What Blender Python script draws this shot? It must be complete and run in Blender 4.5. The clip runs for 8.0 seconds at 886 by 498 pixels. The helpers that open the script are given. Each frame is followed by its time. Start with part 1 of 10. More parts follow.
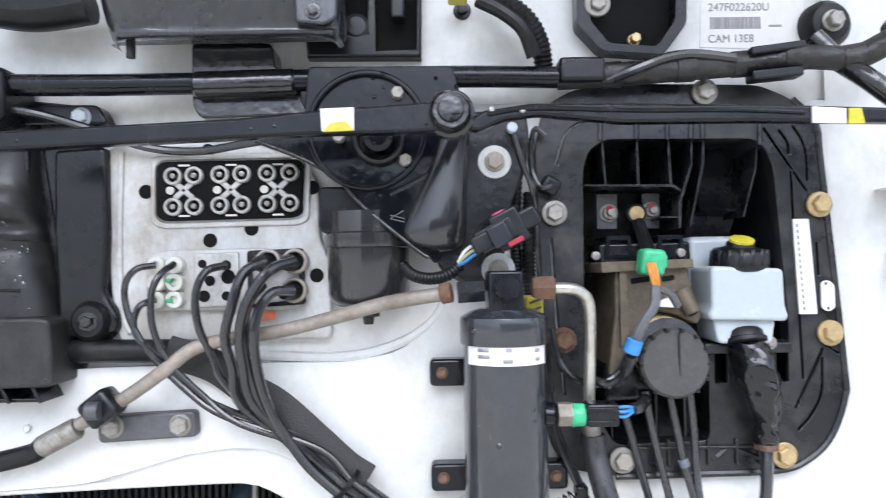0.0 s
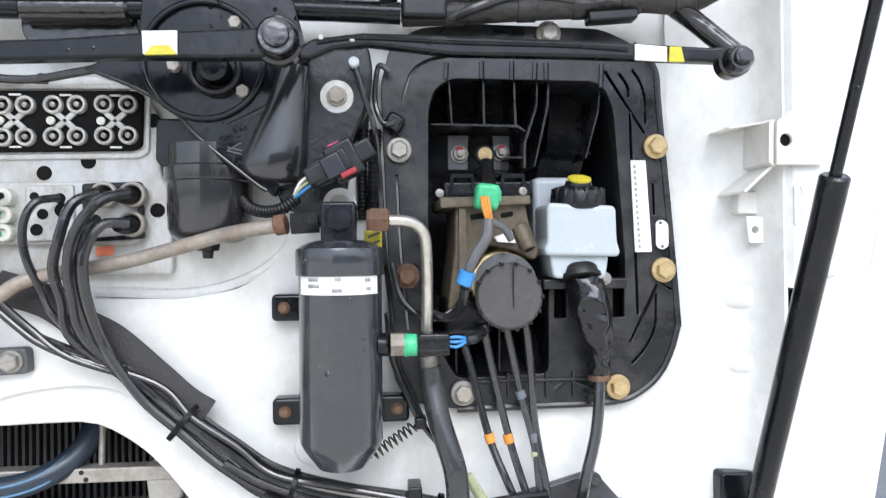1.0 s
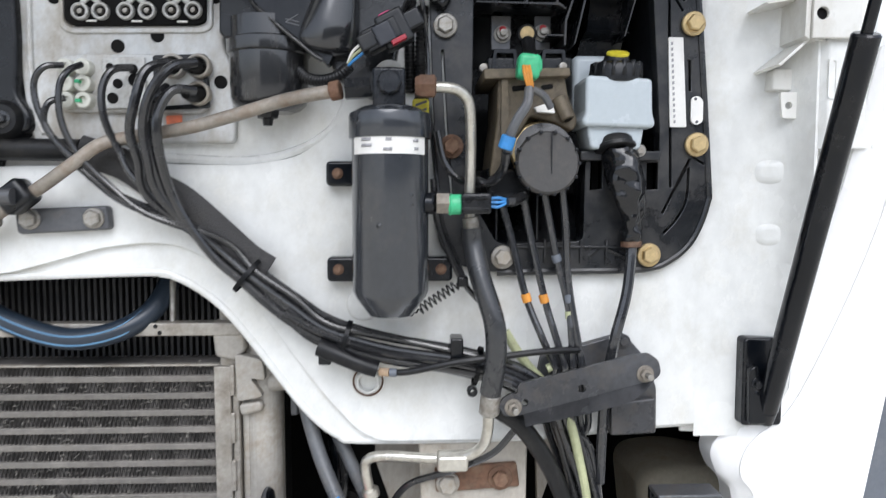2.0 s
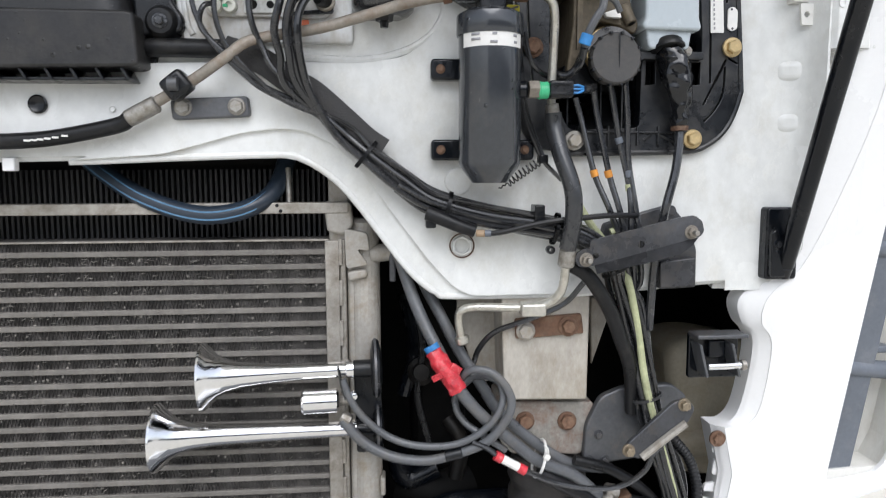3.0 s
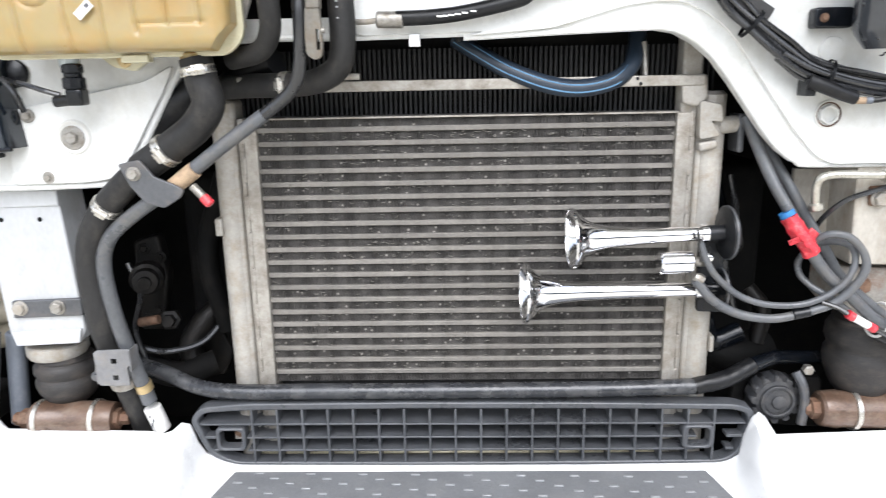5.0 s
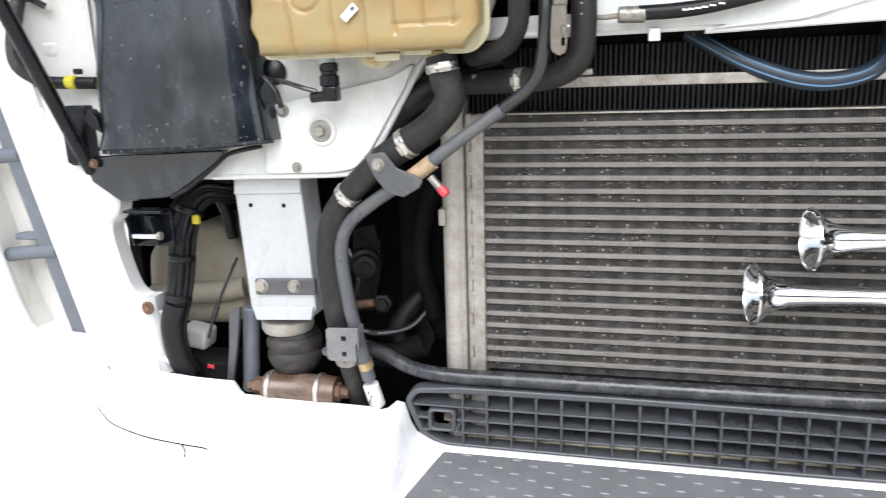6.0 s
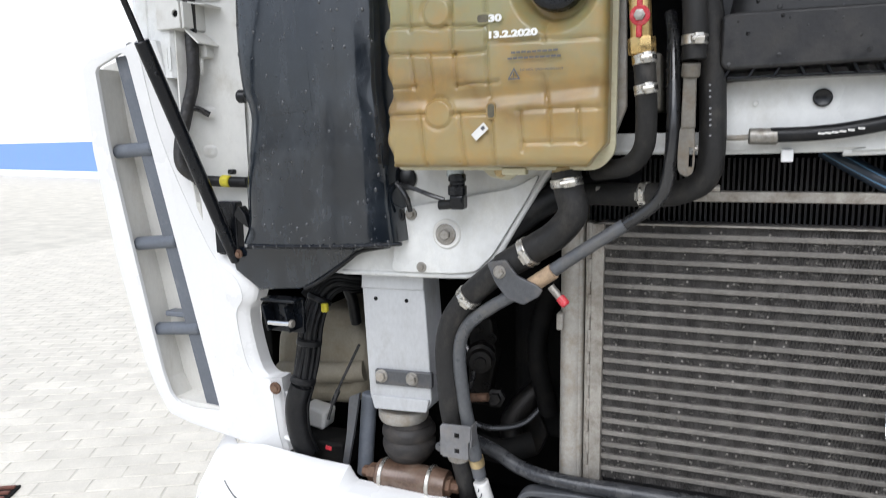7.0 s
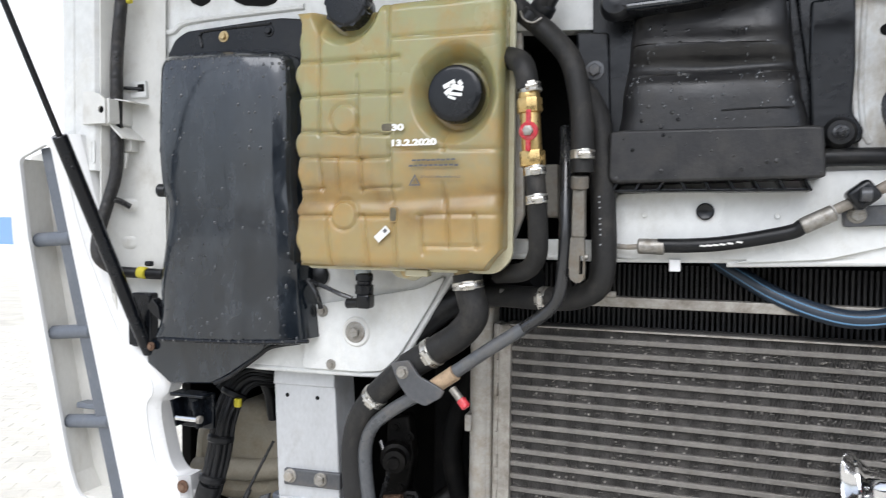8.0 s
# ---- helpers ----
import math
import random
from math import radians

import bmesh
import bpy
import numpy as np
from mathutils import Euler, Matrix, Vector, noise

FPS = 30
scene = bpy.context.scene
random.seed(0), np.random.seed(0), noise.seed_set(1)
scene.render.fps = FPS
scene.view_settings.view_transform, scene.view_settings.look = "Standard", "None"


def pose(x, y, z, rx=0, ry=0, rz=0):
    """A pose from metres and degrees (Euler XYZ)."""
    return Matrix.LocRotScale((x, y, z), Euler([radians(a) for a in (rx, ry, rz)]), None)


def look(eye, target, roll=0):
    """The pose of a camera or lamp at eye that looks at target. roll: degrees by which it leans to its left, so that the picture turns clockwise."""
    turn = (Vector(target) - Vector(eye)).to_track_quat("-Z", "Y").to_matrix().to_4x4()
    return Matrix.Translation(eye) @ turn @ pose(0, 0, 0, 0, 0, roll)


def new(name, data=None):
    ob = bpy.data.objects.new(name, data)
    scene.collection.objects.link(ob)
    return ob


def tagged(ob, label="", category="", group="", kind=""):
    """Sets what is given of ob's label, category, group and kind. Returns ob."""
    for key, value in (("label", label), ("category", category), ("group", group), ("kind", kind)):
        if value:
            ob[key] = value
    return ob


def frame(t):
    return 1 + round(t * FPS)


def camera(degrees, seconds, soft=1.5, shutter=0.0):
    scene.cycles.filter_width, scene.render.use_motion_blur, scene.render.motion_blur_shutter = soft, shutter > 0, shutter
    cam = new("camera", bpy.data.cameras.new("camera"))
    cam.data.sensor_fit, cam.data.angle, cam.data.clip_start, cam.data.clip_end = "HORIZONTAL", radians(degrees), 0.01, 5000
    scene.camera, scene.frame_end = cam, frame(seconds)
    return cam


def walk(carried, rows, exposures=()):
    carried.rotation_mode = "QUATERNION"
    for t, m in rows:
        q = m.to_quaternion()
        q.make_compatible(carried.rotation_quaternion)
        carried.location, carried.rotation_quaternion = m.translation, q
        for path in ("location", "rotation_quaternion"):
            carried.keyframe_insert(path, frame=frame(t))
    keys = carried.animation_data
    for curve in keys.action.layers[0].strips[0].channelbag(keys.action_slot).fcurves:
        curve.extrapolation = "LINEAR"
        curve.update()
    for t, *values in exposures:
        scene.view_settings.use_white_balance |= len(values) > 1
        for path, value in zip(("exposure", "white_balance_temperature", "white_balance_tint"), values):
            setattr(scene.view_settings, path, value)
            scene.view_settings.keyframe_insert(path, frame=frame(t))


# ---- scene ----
cam = camera(65.2, 8.0, soft=1.0, shutter=0.3)
PATH = [
    (0, (0.025, -0.006, 1.548), (0.052, 1.993, 1.613), -0.9),
    (0.5, (0.09, -0.006, 1.535), (0.213, 1.99, 1.579), -0.8),
    (1, (0.131, -0.015, 1.498), (0.314, 1.976, 1.51), -0.6),
    (1.2, (0.14, -0.022, 1.478), (0.322, 1.97, 1.479), -0.7),
    (2.3, (0.086, -0.11, 1.374), (0.144, 1.882, 1.205), 0.2),
    (2.5, (0.049, -0.149, 1.34), (0.134, 1.843, 1.178), 0.1),
    (3, (-0.042, -0.237, 1.304), (0.117, 1.745, 1.085), -0.2),
    (3.5, (-0.128, -0.274, 1.273), (0.073, 1.692, 0.967), -0.4),
    (4, (-0.236, -0.275, 1.262), (-0.109, 1.678, 0.848), -0.1),
    (4.2, (-0.294, -0.279, 1.265), (-0.199, 1.668, 0.818), -0.3),
    (5.3, (-0.524, -0.322, 1.266), (-0.67, 1.613, 0.78), -1.3),
    (5.5, (-0.553, -0.33, 1.267), (-0.773, 1.596, 0.778), -1.4),
    (6, (-0.615, -0.349, 1.265), (-1.047, 1.545, 0.786), -1.7),
    (6.5, (-0.637, -0.359, 1.297), (-1.273, 1.488, 0.869), -1.7),
    (7, (-0.624, -0.365, 1.343), (-1.365, 1.468, 1.039), -0.9),
    (7.5, (-0.58, -0.354, 1.359), (-1.331, 1.494, 1.216), 0.0),
    (8, (-0.518, -0.337, 1.37), (-1.194, 1.544, 1.306), 0.6),
]
EXPOSURES = [(0, 1.17, 5820, 13), (0.5, 1.19, 5880, 12), (1.1, 1.18, 6000, 12), (2.5, 0.54, 6100, 11), (3.5, 0.52, 6200, 11), (4.0, 0.78, 6200, 11), (5.5, 1.34, 6180, 11), (6.0, 1.09, 6200, 11), (6.5, 0.62, 6180, 11), (7.2, 0.44, 6080, 11), (8, 0.63, 6120, 11)]
walk(cam, [(t, look(eye, target, roll)) for t, eye, target, roll in PATH], EXPOSURES)

# ---- light: a bright overcast day, the softened sun high in front of the truck ----
world = bpy.data.worlds.new("overcast_sky")
scene.world = world
world.use_nodes = True
wn = world.node_tree.nodes
sky = wn.new("ShaderNodeTexSky")
sky.sky_type, sky.sun_disc = "NISHITA", False
sky.sun_elevation, sky.sun_rotation = radians(52), radians(165)
sky.air_density, sky.dust_density, sky.ozone_density = 1.0, 2.5, 1.5
veil = wn.new("ShaderNodeHueSaturation")  # cloud takes the blue out of the sky
veil.inputs["Saturation"].default_value = 0.37
world.node_tree.links.new(sky.outputs[0], veil.inputs["Color"])
world.node_tree.links.new(veil.outputs[0], wn["Background"].inputs[0])
wn["Background"].inputs[1].default_value = 0.15
sun_data = bpy.data.lights.new("sun", "SUN")
sun_data.energy, sun_data.angle, sun_data.color = 1.5, radians(50), (1.0, 0.985, 0.96)
sun_ob = new("sun", sun_data)
sun_ob.matrix_world = look((-0.9, -6.0, 8.5), (-0.5, 0.7, 1.2))

XC = -0.495  # the truck's middle


# ---- materials ----
def mat(name, base, rough=0.5, metal=0.0, var=0.12, scale=7.0, grain=160.0, bump=0.12, dirt=None, amount=0.3, drops=0.0,
        coat=0.0, streak=1.0, island=0.0, rvar=0.1, wave=0.0, spec=0.5, flecks=0.0):
    m = bpy.data.materials.new(name)
    m.use_nodes = True
    nt = m.node_tree
    n, ln = nt.nodes, nt.links
    bs = n["Principled BSDF"]
    co = n.new("ShaderNodeTexCoord")
    mp = n.new("ShaderNodeMapping")
    mp.inputs["Scale"].default_value = (1, 1, 1 / streak)
    pos = n.new("ShaderNodeNewGeometry").outputs["Position"] if island or flecks else co.outputs["Object"]
    ln.new(pos, mp.inputs[0])

    def tex(sc, detail, rg=0.6):
        t = n.new("ShaderNodeTexNoise")
        t.inputs["Scale"].default_value, t.inputs["Detail"].default_value, t.inputs["Roughness"].default_value = sc, detail, rg
        ln.new(mp.outputs[0], t.inputs["Vector"])
        return t

    def ramp(src, a, b, lo=0.0, hi=1.0):
        r = n.new("ShaderNodeMapRange")
        r.inputs[1].default_value, r.inputs[2].default_value, r.inputs[3].default_value, r.inputs[4].default_value = a, b, lo, hi
        ln.new(src, r.inputs[0])
        return r.outputs[0]

    big, fine = tex(scale, 6), tex(grain, 4)
    shade = n.new("ShaderNodeMix")
    shade.data_type, shade.blend_type = "RGBA", "MULTIPLY"
    shade.inputs[0].default_value = 1.0
    shade.inputs[6].default_value = (*base, 1)
    both = n.new("ShaderNodeMath")
    both.operation = "ADD"
    ln.new(ramp(big.outputs[0], 0.3, 0.7, 1 - var, 1 + var * 0.5), both.inputs[0])
    ln.new(ramp(fine.outputs[0], 0.3, 0.7, -var * 0.5, var * 0.35), both.inputs[1])
    value = both.outputs[0]
    if island:
        oi = n.new("ShaderNodeObjectInfo")
        more = n.new("ShaderNodeMath")
        more.operation = "MULTIPLY"
        ln.new(value, more.inputs[0])
        ln.new(ramp(oi.outputs["Random"], 0, 1, 1 - island, 1 + island), more.inputs[1])
        value = more.outputs[0]
    ln.new(value, shade.inputs[7])
    colour = shade.outputs[2]
    if dirt:
        mask = tex(scale * 2.3, 9, 0.72)
        mixd = n.new("ShaderNodeMix")
        mixd.data_type = "RGBA"
        dusty = ramp(mask.outputs[0], 0.62 - amount * 0.35, 0.78 - amount * 0.2, 0, min(1, amount * 1.6))
        ln.new(dusty, mixd.inputs[0])
        ln.new(colour, mixd.inputs[6])
        mixd.inputs[7].default_value = (*dirt, 1)
        colour = mixd.outputs[2]
    if flecks:  # pale specks of stone dust and chaff
        fv = n.new("ShaderNodeTexVoronoi")
        fv.inputs["Scale"].default_value = 110
        ln.new(pos, fv.inputs["Vector"])
        fs = n.new("ShaderNodeSeparateColor")
        ln.new(fv.outputs["Color"], fs.inputs[0])
        fm = n.new("ShaderNodeMath")
        fm.operation = "MULTIPLY"
        ln.new(ramp(fv.outputs["Distance"], 0.1, 0.3, 0.9, 0.0), fm.inputs[0])
        ln.new(ramp(fs.outputs[1], 1 - flecks, 1 - flecks + 0.01), fm.inputs[1])
        mf = n.new("ShaderNodeMix")
        mf.data_type = "RGBA"
        ln.new(fm.outputs[0], mf.inputs[0])
        ln.new(colour, mf.inputs[6])
        mf.inputs[7].default_value = (0.5, 0.47, 0.43, 1)
        colour = mf.outputs[2]
    ln.new(colour, bs.inputs["Base Color"])
    bs.inputs["Metallic"].default_value = metal
    bs.inputs["Coat Weight"].default_value = coat
    bs.inputs["Coat Roughness"].default_value = 0.08
    rsrc = ramp(big.outputs[0], 0.3, 0.7, max(0.02, rough - rvar), min(1, rough + rvar * 1.3))
    if dirt:  # dust dulls the sheen where it lies
        dull = n.new("ShaderNodeMath")
        dull.operation = "MULTIPLY_ADD"
        ln.new(dusty, dull.inputs[0])
        dull.inputs[1].default_value = 0.3
        ln.new(rsrc, dull.inputs[2])
        rsrc = dull.outputs[0]
    bm_ = n.new("ShaderNodeBump")
    bm_.inputs["Strength"].default_value = bump
    bm_.inputs["Distance"].default_value = 0.002
    ln.new(fine.outputs[0], bm_.inputs["Height"])
    normal = bm_.outputs[0]
    bs.inputs["Specular IOR Level"].default_value = spec
    if wave:  # slow unevenness of moulded and pressed faces
        slow = tex(scale * 2.6, 2, 0.5)
        b1 = n.new("ShaderNodeBump")
        b1.inputs["Strength"].default_value, b1.inputs["Distance"].default_value = wave, 0.012
        ln.new(slow.outputs[0], b1.inputs["Height"])
        ln.new(normal, b1.inputs["Normal"])
        normal = b1.outputs[0]
    if drops:
        vo = n.new("ShaderNodeTexVoronoi")
        vo.inputs["Scale"].default_value = 95
        ln.new(co.outputs["Object"], vo.inputs["Vector"])
        sep = n.new("ShaderNodeSeparateColor")
        ln.new(vo.outputs["Color"], sep.inputs[0])
        size = n.new("ShaderNodeMath")  # drops of many sizes, gathered in patches
        size.operation = "MULTIPLY_ADD"
        ln.new(sep.outputs[2], size.inputs[0])
        size.inputs[1].default_value = -0.34
        ln.new(vo.outputs["Distance"], size.inputs[2])
        hgt = ramp(size.outputs[0], -0.14, 0.02, 1.0, 0.0)
        patch = n.new("ShaderNodeMath")
        patch.operation = "MULTIPLY"
        ln.new(ramp(sep.outputs[0], 1 - drops * 1.6, 1 - drops * 1.6 + 0.02), patch.inputs[0])
        ln.new(ramp(big.outputs[0], 0.46, 0.58), patch.inputs[1])
        pick = patch.outputs[0]
        ht = n.new("ShaderNodeMath")
        ht.operation = "MULTIPLY"
        ln.new(hgt, ht.inputs[0])
        ln.new(pick, ht.inputs[1])
        b2 = n.new("ShaderNodeBump")
        b2.inputs["Strength"].default_value, b2.inputs["Distance"].default_value = 0.9, 0.003
        ln.new(ht.outputs[0], b2.inputs["Height"])
        ln.new(normal, b2.inputs["Normal"])
        normal = b2.outputs[0]
        dry = n.new("ShaderNodeMath")
        dry.operation = "MULTIPLY_ADD"
        ln.new(ht.outputs[0], dry.inputs[0])
        dry.inputs[1].default_value = -rough * 0.9
        ln.new(rsrc, dry.inputs[2])
        rsrc = dry.outputs[0]
    ln.new(rsrc, bs.inputs["Roughness"])
    ln.new(normal, bs.inputs["Normal"])
    return m


GRIME = (0.22, 0.19, 0.15)
WHITE = mat("white_paint", (0.7, 0.707, 0.69), 0.24, var=0.12, scale=4.5, grain=60, bump=0.02, dirt=(0.47, 0.45, 0.385), amount=0.37, streak=1.25, rvar=0.14, wave=0.34)
CLEAN = mat("clean_white_paint", (0.78, 0.78, 0.775), 0.25, var=0.03, scale=3, bump=0.02, dirt=(0.6, 0.58, 0.52), amount=0.14)
BLACK = mat("black_plastic", (0.006, 0.007, 0.009), 0.26, var=0.4, scale=9, bump=0.09, dirt=(0.026, 0.025, 0.024), amount=0.32, rvar=0.16, wave=0.08, spec=0.4)
WET = mat("wet_black_plastic", (0.009, 0.0135, 0.02), 0.2, var=0.4, scale=5, bump=0.08, dirt=(0.045, 0.053, 0.063), amount=0.44, drops=0.3, streak=2.4, coat=0.7, rvar=0.18, wave=0.34)
HOUSING = mat("moulded_black_housing", (0.008, 0.0095, 0.012), 0.26, var=0.35, scale=10, bump=0.1, dirt=(0.052, 0.049, 0.046), amount=0.42, rvar=0.14, wave=0.08, spec=0.5)
STEEL = mat("black_painted_steel", (0.005, 0.0065, 0.0095), 0.17, 0.1, var=0.35, scale=12, bump=0.12, dirt=(0.026, 0.025, 0.024), amount=0.34, drops=0.12, rvar=0.12, streak=1.8, wave=0.12, spec=0.38)
DRYERPAINT = mat("gloss_black_dryer_paint", (0.03, 0.0335, 0.039), 0.16, var=0.15, scale=9, bump=0.06, dirt=(0.06, 0.056, 0.05), amount=0.22, drops=0.14, streak=1.4, rvar=0.05, spec=0.6, wave=0.0, coat=0.35)
CASTBLK = mat("dusty_black_casting", (0.007, 0.008, 0.0095), 0.22, var=0.35, scale=10, bump=0.2, dirt=(0.045, 0.042, 0.039), amount=0.28, streak=1.4, rvar=0.12, spec=0.5)
NUT = mat("tarnished_hex_nut", (0.24, 0.215, 0.18), 0.5, 0.3, var=0.3, scale=40, bump=0.2, dirt=(0.1, 0.08, 0.06), amount=0.4)
# the white paint with grime, toned darker to hold the side wall's shade
JAMB = mat("grimy_shaded_white_paint", (0.65, 0.645, 0.61), 0.36, var=0.08, scale=6, grain=70, bump=0.04, dirt=(0.36, 0.325, 0.26), amount=0.3, streak=1.3, wave=0.25)
RUBBER = mat("black_rubber", (0.0088, 0.0092, 0.0102), 0.36, var=0.35, scale=14, bump=0.15, dirt=(0.045, 0.042, 0.038), amount=0.3, rvar=0.14, spec=0.3)
CABLE = mat("black_cable_sheath", (0.019, 0.0195, 0.021), 0.23, var=0.35, scale=18, bump=0.05, dirt=(0.036, 0.034, 0.031), amount=0.26, rvar=0.14, spec=0.5, coat=0.45)
GREYHOSE = mat("grey_hose", (0.1, 0.105, 0.112), 0.34, var=0.25, scale=12, bump=0.1, dirt=(0.15, 0.135, 0.115), amount=0.34, rvar=0.14)
DUSTRUB = mat("dusty_spring_rubber", (0.022, 0.02, 0.019), 0.6, var=0.35, scale=14, bump=0.3, dirt=(0.08, 0.066, 0.055), amount=0.4, streak=0.5, rvar=0.12)
HOSE = mat("dusty_coolant_hose", (0.022, 0.0215, 0.021), 0.55, var=0.3, scale=10, bump=0.25, dirt=(0.085, 0.076, 0.065), amount=0.34, rvar=0.14, streak=1.5, spec=0.3)
BAND = mat("bright_clamp_steel", (0.62, 0.6, 0.55), 0.28, 0.85, var=0.2, scale=60, bump=0.08, dirt=(0.34, 0.22, 0.11), amount=0.3)
# near-black standing for shade in bays and holes; some black parts share it
VOID = mat("shade_and_part_black", (0.004, 0.004, 0.004), 0.7, var=0.4, scale=8, bump=0.2, dirt=(0.018, 0.016, 0.014), amount=0.4, spec=0.15)
ALU = mat("dull_aluminium", (0.4, 0.377, 0.338), 0.5, 0.6, var=0.26, scale=12, bump=0.3, dirt=(0.2, 0.17, 0.135), amount=0.5, flecks=0.06)
CAST = mat("weathered_cast_aluminium", (0.39, 0.37, 0.335), 0.55, 0.3, var=0.2, scale=14, bump=0.3, dirt=(0.28, 0.235, 0.17), amount=0.48)
TUBE = mat("dirty_cooler_tube", (0.186, 0.174, 0.156), 0.62, 0.1, var=0.3, scale=16, bump=0.4, dirt=(0.14, 0.125, 0.108), amount=0.34, island=0.1, flecks=0.05)
FIN = mat("dirty_cooler_fins", (0.094, 0.088, 0.082), 0.75, 0.0, var=0.4, scale=40, grain=300, bump=0.3, dirt=(0.24, 0.225, 0.2), amount=0.12, flecks=0.1)
RADFIN = mat("sooty_radiator_fins", (0.03, 0.03, 0.032), 0.6, 0.1, var=0.3, scale=20, bump=0.2, dirt=(0.07, 0.066, 0.06), amount=0.35)
PLATE = mat("grimy_bare_aluminium_plate", (0.56, 0.57, 0.565), 0.45, 0.25, var=0.16, scale=9, bump=0.15, dirt=(0.33, 0.28, 0.21), amount=0.52, streak=1.6)
SOCKET = mat("dull_connector_metal", (0.5, 0.5, 0.48), 0.5, 0.4, var=0.2, scale=40, bump=0.1, dirt=(0.25, 0.22, 0.18), amount=0.35)
CHROME = mat("chrome", (0.83, 0.83, 0.84), 0.06, 1.0, var=0.05, scale=20, bump=0.01, dirt=(0.45, 0.43, 0.4), amount=0.06)
ZINC = mat("zinc_plated_steel", (0.36, 0.345, 0.315), 0.46, 0.75, var=0.28, scale=40, bump=0.15, dirt=(0.19, 0.155, 0.115), amount=0.45)
BRASSY = mat("yellow_passivated_bolt", (0.55, 0.42, 0.22), 0.4, 0.7, var=0.25, scale=50, bump=0.1, dirt=(0.3, 0.24, 0.15), amount=0.35)
BRASS = mat("brass", (0.68, 0.48, 0.2), 0.3, 0.9, var=0.15, scale=40, bump=0.05, dirt=(0.3, 0.2, 0.08), amount=0.25)
RUST = mat("rusty_steel", (0.15, 0.08, 0.048), 0.7, 0.15, var=0.5, scale=22, bump=0.7, dirt=(0.23, 0.17, 0.12), amount=0.4)
WETRUST = mat("damp_rusty_tube", (0.13, 0.078, 0.052), 0.4, 0.2, var=0.4, scale=16, bump=0.35, dirt=(0.21, 0.165, 0.125), amount=0.4, coat=0.45, rvar=0.16, streak=0.6)
TANK = mat("yellowed_translucent_plastic", (1.0, 1.0, 1.0), 0.3, var=0.06, scale=3, grain=60, bump=0.03, coat=0.25, wave=0.1)
tnt = TANK.node_tree  # old coolant has stained the plastic in layers: greenish above, tan and orange below
tpos, tsep, tnoise = tnt.nodes.new("ShaderNodeNewGeometry"), tnt.nodes.new("ShaderNodeSeparateXYZ"), tnt.nodes.new("ShaderNodeTexNoise")
tnoise.inputs["Scale"].default_value, tnoise.inputs["Detail"].default_value = 9, 4
tadd, trange, tramp = tnt.nodes.new("ShaderNodeMath"), tnt.nodes.new("ShaderNodeMapRange"), tnt.nodes.new("ShaderNodeValToRGB")
tadd.operation = "MULTIPLY_ADD"
tadd.inputs[1].default_value = 0.18
trange.inputs[1].default_value, trange.inputs[2].default_value = 1.395, 1.805
tnt.links.new(tpos.outputs["Position"], tsep.inputs[0])
tnt.links.new(tpos.outputs["Position"], tnoise.inputs["Vector"])
tnt.links.new(tnoise.outputs[0], tadd.inputs[0])
tnt.links.new(tsep.outputs[2], tadd.inputs[2])
tnt.links.new(tadd.outputs[0], trange.inputs[0])
tnt.links.new(trange.outputs[0], tramp.inputs[0])
for at, col in ((0.0, (0.312, 0.236, 0.100)), (0.12, (0.331, 0.254, 0.116)), (0.2, (0.295, 0.206, 0.080)), (0.265, (0.230, 0.148, 0.051)), (0.33, (0.276, 0.206, 0.089)), (0.43, (0.276, 0.240, 0.119)), (0.6, (0.285, 0.265, 0.130)), (1.0, (0.331, 0.322, 0.151))):
    el = tramp.color_ramp.elements[0] if at == 0.0 else tramp.color_ramp.elements[-1] if at == 1.0 else tramp.color_ramp.elements.new(at)
    el.color = (*col, 1)
for link in list(tnt.links):
    if link.to_node.type == "MIX" and link.to_socket == link.to_node.inputs[7]:
        tmix = link.to_node
amber, amix, aramp = tnt.nodes.new("ShaderNodeTexNoise"), tnt.nodes.new("ShaderNodeMix"), tnt.nodes.new("ShaderNodeMapRange")
amber.inputs["Scale"].default_value, amber.inputs["Detail"].default_value, amber.inputs["Roughness"].default_value = 16, 7, 0.65
amix.data_type = "RGBA"
amix.inputs[7].default_value = (0.4, 0.23, 0.06, 1)
aramp.inputs[1].default_value, aramp.inputs[2].default_value, aramp.inputs[4].default_value = 0.46, 0.68, 0.6
tnt.links.new(tpos.outputs["Position"], amber.inputs["Vector"])
tnt.links.new(amber.outputs[0], aramp.inputs[0])
tnt.links.new(aramp.outputs[0], amix.inputs[0])
tnt.links.new(tramp.outputs[0], amix.inputs[6])
tnt.links.new(amix.outputs[2], tmix.inputs[6])
tbsdf = tnt.nodes["Principled BSDF"]
tbsdf.inputs["Subsurface Weight"].default_value = 0.25
tbsdf.inputs["Subsurface Radius"].default_value = (0.012, 0.007, 0.002)
tbsdf.inputs["Subsurface Scale"].default_value = 0.6
SEAM_PLASTIC = mat("pale_translucent_plastic", (0.56, 0.53, 0.37), 0.3, var=0.1, scale=12, bump=0.04, dirt=(0.4, 0.3, 0.14), amount=0.3, coat=0.3)
MILKY = mat("milky_white_plastic", (0.42, 0.465, 0.49), 0.2, var=0.05, scale=10, bump=0.03, dirt=(0.42, 0.36, 0.25), amount=0.16)
PLUGWHITE = mat("dusty_white_plug", (0.62, 0.62, 0.55), 0.45, var=0.12, scale=30, bump=0.05, dirt=(0.36, 0.32, 0.25), amount=0.3)
INNER = mat("dusty_white_inner_panel", (0.68, 0.67, 0.63), 0.5, var=0.08, scale=6, bump=0.1, dirt=(0.46, 0.42, 0.35), amount=0.3, streak=2.5)
